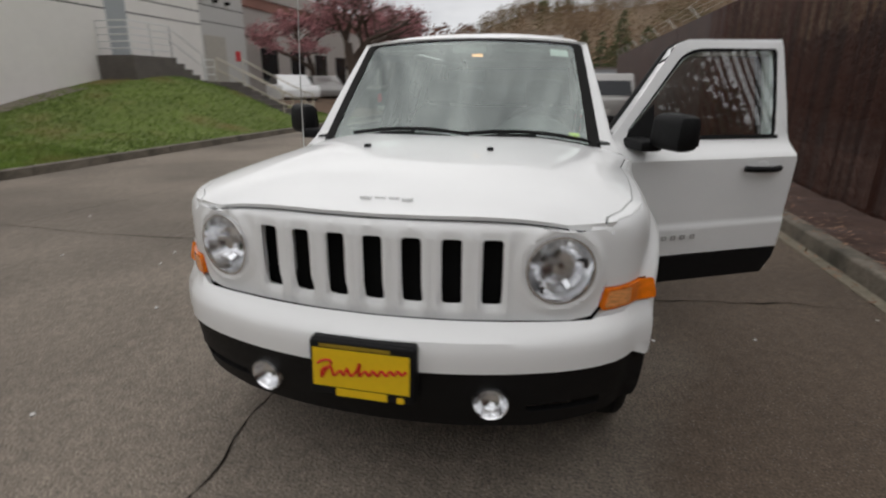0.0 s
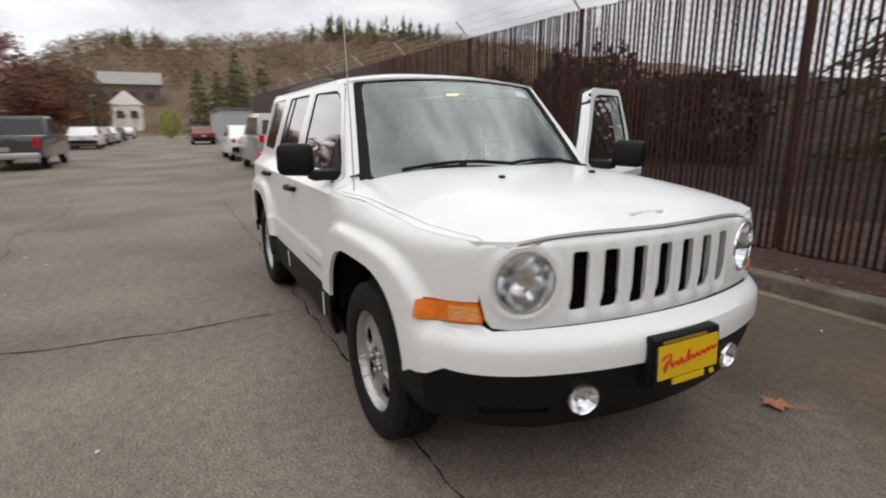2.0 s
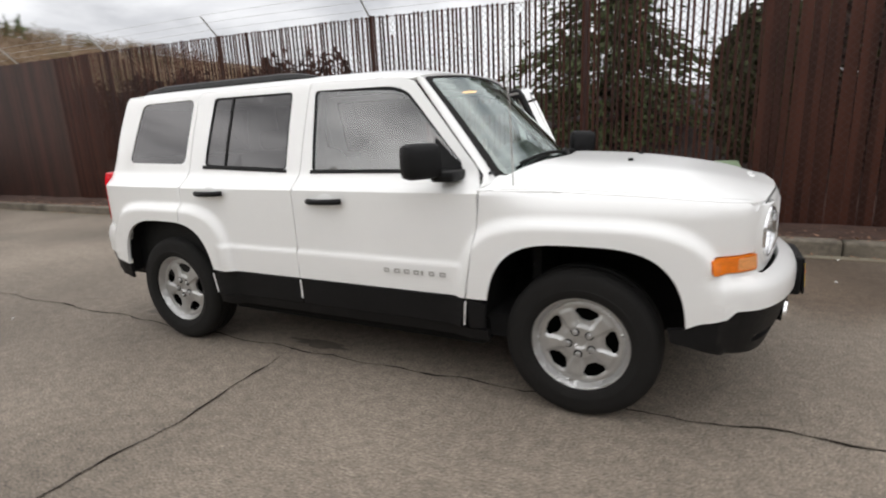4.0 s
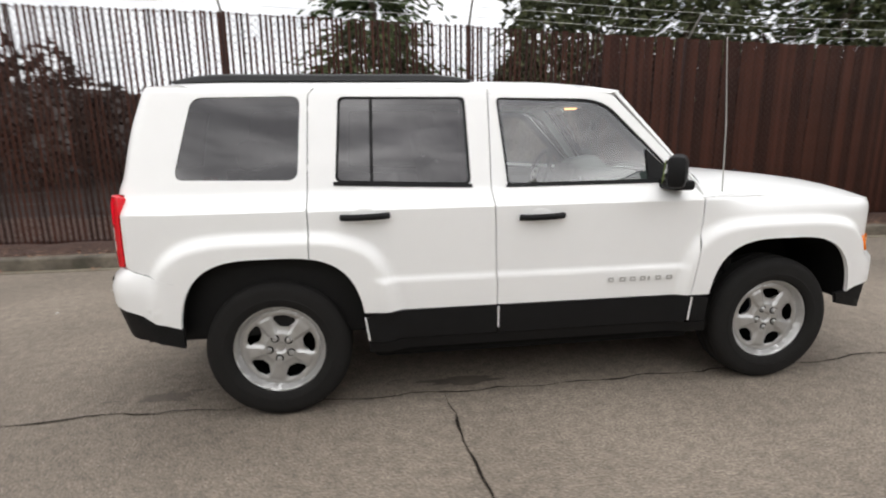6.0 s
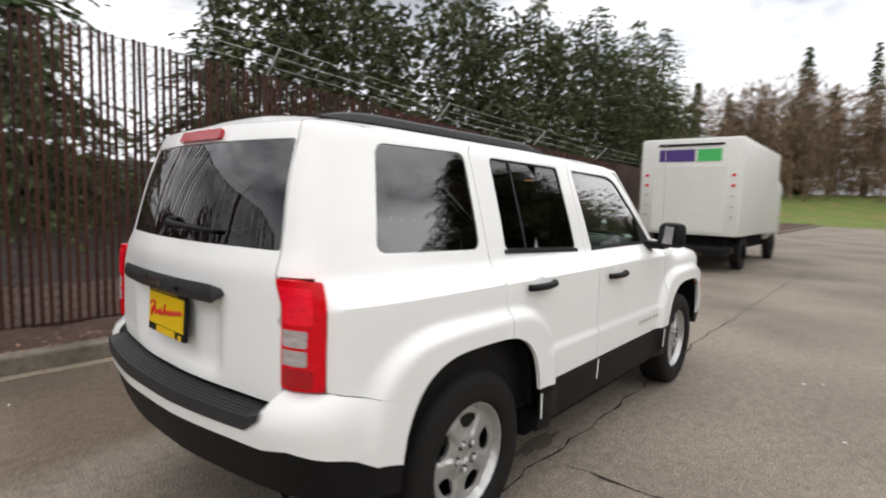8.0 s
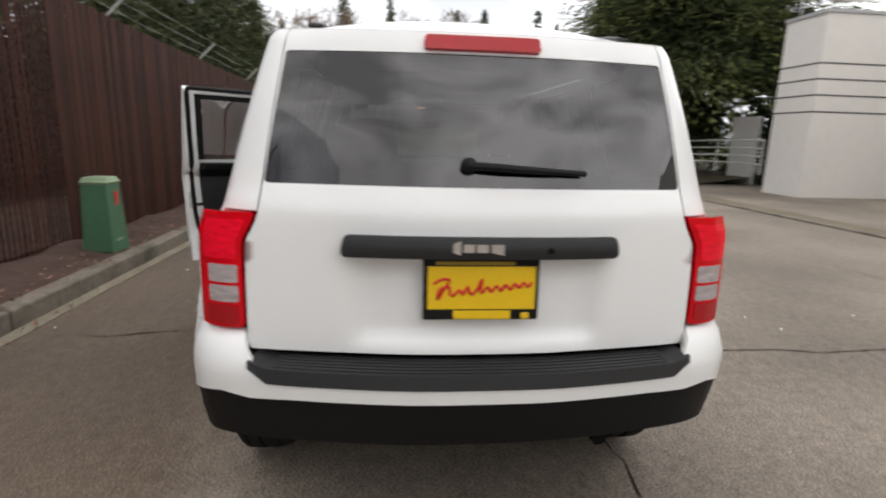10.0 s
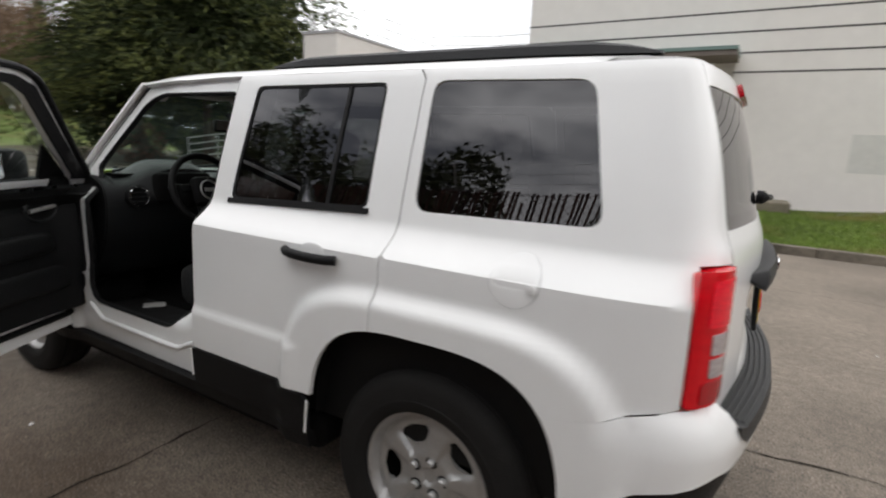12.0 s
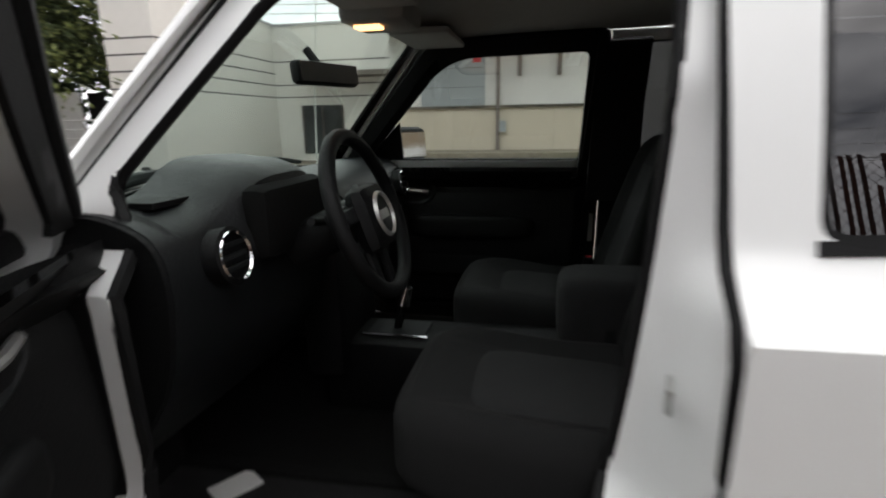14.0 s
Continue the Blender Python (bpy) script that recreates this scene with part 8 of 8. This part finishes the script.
PICK_L = [(0.0, 0.55), (0.0, 1.12), (2.0, 1.12), (5.2, 1.10), (5.55, 0.95), (5.6, 0.5), (5.0, 0.36), (0.4, 0.40)]
PICK_U = [(2.0, 1.08), (2.2, 1.76), (3.5, 1.78), (4.2, 1.08)]
PICK_W = [[(2.3, 1.16), (2.38, 1.66), (2.9, 1.68), (2.9, 1.15)], [(3.0, 1.15), (3.0, 1.68), (3.45, 1.68), (3.9, 1.15)]]
turn = Matrix.Rotation(math.pi, 4, "Z")
vehicle("pickup_truck", "charcoal pickup truck parked at the far kerb", Matrix.Translation((-17.9, -6.2, 0)) @ turn, PICK_L, PICK_U, 1.95, PICK_W, (1.1, 4.5), GREY_CAR, 0.38, (0.72, 1.05), ((2.02, 1.16), (2.18, 1.66)))
vehicle("parked_suv", "silver sport utility car parked behind along the fence", Matrix.Translation((-12.6, 1.62, 0)) @ turn, SUV_L, SUV_U, 1.80, SUV_W, (0.85, 3.6), SILVER_CAR, 0.35, (0.92, 1.12), ((0.08, 1.14), (0.27, 1.62)))
vehicle("parked_sedan", "white sedan parked behind along the fence", Matrix.Translation((-19.2, 1.5, 0)) @ turn, SEDAN_L, SEDAN_U, 1.76, SEDAN_W, (0.9, 3.5), WHITE_PAINT, 0.31, (0.75, 0.9), ((0.62, 0.99), (1.1, 1.36)))
vehicle("parked_sedan", "dark red sedan parked far down the road", Matrix.Translation((-43.0, 1.0, 0)) @ turn, SEDAN_L, SEDAN_U, 1.76, SEDAN_W, (0.9, 3.5), RED_CAR, 0.31, (0.75, 0.9), ((0.62, 0.99), (1.1, 1.36)))
for i, (x, y, mm) in enumerate([(-37, -6.4, WHITE_PAINT), (-44, -6.4, SILVER_CAR), (-51, -6.4, WHITE_PAINT), (-60, -6.4, GREY_CAR), (-74, -6.2, WHITE_PAINT)]):
    vehicle("parked_sedan", "pale sedan parked along the far kerb" if mm is not GREY_CAR else "dark sedan parked along the far kerb", Matrix.Translation((x, y, 0)) @ turn, SEDAN_L, SEDAN_U, 1.76, SEDAN_W, (0.9, 3.5), mm, 0.31, (0.75, 0.9), ((0.62, 0.99), (1.1, 1.36)))
for i, (x, y, mm) in enumerate([(-23.6, -14.6, WHITE_PAINT), (-27.0, -14.4, SILVER_CAR)]):
    vehicle("parked_sedan", "pale sedan in the office car park", Matrix.Translation((x, y, 0.45)) @ Matrix.Rotation(radians(40), 4, "Z"), SEDAN_L, SEDAN_U, 1.76, SEDAN_W, (0.9, 3.5), mm, 0.31, (0.75, 0.9), ((0.62, 0.99), (1.1, 1.36)))
setting(part("car_park", sheet(-40, -19, -17.4, -13.2, 1, 1, lambda x, y: 0.445), ASPHALT), "raised asphalt car park of the offices", "car park")

van = thing("delivery_van", "white box delivery van with a purple and a green bar", "van", "", Matrix.Translation((9.3, 0.32, 0)))
VAN = material("van_white_paint", (0.70, 0.70, 0.67), 0.4, vary=0.05, scale=2)
part("cargo_box", box((0, 0, 0.78), (4.6, 2.1, 2.88), 0.05), VAN, van, "", True)
part("cab", box((4.6, 0.1, 0.5), (6.2, 2.0, 2.3), 0.25), VAN, van, "", True)
part("chassis", box((0.2, 0.3, 0.42), (6.0, 1.8, 0.80), 0.02), DARK_METAL, van)
part("rear_bumper", box((-0.18, 0.12, 0.42), (0.25, 1.98, 0.56), 0.02), BLACK_PLASTIC, van, "", True)
part("rear_door", box((-0.012, 0.30, 0.86), (0.0, 1.80, 2.28), 0.004), VAN, van, "white roll-up door")
part("door_gutter", box((-0.03, 0.38, 2.72), (0.0, 1.72, 2.76)), DARK_METAL, van)
PURPLE = material("purple_vinyl", (0.065, 0.03, 0.19), 0.5)
LIME = material("green_vinyl", (0.06, 0.48, 0.12), 0.5)
for x0, x1, z0, z1, mm in [(0.95, 1.70, 2.38, 2.64, PURPLE), (0.42, 0.90, 2.38, 2.64, LIME)]:
    part("lettering_bar", box((-0.010, x0, z0), (-0.001, x1, z1)), mm, van, "purple lettering bar" if mm is PURPLE else "green lettering bar")
for z in (1.2, 1.42, 1.64, 1.86, 2.08):
    for y in (0.16, 1.94):
        part("marker", box((-0.02, y - 0.035, z - 0.03), (0.0, y + 0.035, z + 0.03), 0.006), RED_LENS if z > 1.8 else GALV, van, "round rear marker")
for x in (1.2, 5.1):
    for y in (0.2, 1.9):
        w = lathe([(0.2, 0.11), (0.36, 0.11), (0.40, 0.08), (0.40, -0.08), (0.36, -0.1), (0.2, -0.1)], 24)
        bmesh.ops.translate(w, vec=(x, y, 0.40), verts=w.verts)
        part("wheel", w, RUBBER, van, "black tyre", True)

# ---- grass blades ----
rr = random.Random(21)
gb = bmesh.new()
for _ in range(30000):
    x = -2.3 - 20 * rr.random() ** 1.2
    y = rr.uniform(-13.0, KERB_S - 0.2)
    x = x if rr.random() < 0.75 else rr.uniform(-5, -0.2)
    z = bank_z(x, y)
    if x < -17.0 or (-16.0 < x < -14.0 and y < -8.9) or (x < -10.2 and y < -11.8):
        continue
    h = rr.uniform(0.03, 0.09)
    a = rr.uniform(0, math.tau)
    for _k in range(2):
        a += rr.uniform(1, 2.5)
        dx, dy = math.cos(a) * 0.010, math.sin(a) * 0.010
        lx, ly = rr.gauss(0, 0.03), rr.gauss(0, 0.03)
        gb.faces.new([gb.verts.new(v) for v in ((x - dx, y - dy, z - 0.01), (x + dx, y + dy, z - 0.01), (x + lx, y + ly, z + h))])
tagged(part("grass", gb, GRASS_BLADE), "short green grass on the bank", "grass", kind="stuff")

# ---- fence slats, the nearest as single pieces ----
PITCH = 0.070
slat_mesh = {}
far_bm = bmesh.new()
rr = random.Random(2)
for k in range(int((FENCE_X1 - FENCE_X0) / PITCH)):
    x = FENCE_X0 + k * PITCH
    w = 0.0335 if x > 2.26 or x < -9 else 0.0140
    lean, off, top = rr.gauss(0, 0.004), rr.gauss(0, 0.002), fence_top(x) + 0.012 - abs(rr.gauss(0, 0.010))
    if rr.random() < 0.02:
        top = fence_top(x) - rr.uniform(0.12, 0.42)
    if -10.2 < x < 10.8:
        if w not in slat_mesh:
            o = part("slat", box((-w, -0.006, 0.14), (w, 0.006, 2.68)), SLAT, fence)
            slat_mesh[w] = o.data
        else:
            o = new("slat", slat_mesh[w])
            o.parent = fence
        q = (top - 0.14) / 2.54
        o.matrix_basis = pose(x + off, FENCE_Y, 0.14 * (1 - q), 0, math.degrees(lean), rr.gauss(0, 2.0)) @ Matrix.Diagonal((1, 1, q, 1))
    else:
        add_box(far_bm, (x - w, FENCE_Y - 0.005, 0.14), (x + w, FENCE_Y + 0.005, top))
tagged(part("far_slats", far_bm, SLAT_FAR, fence, "brown slats further along"), kind="stuff")
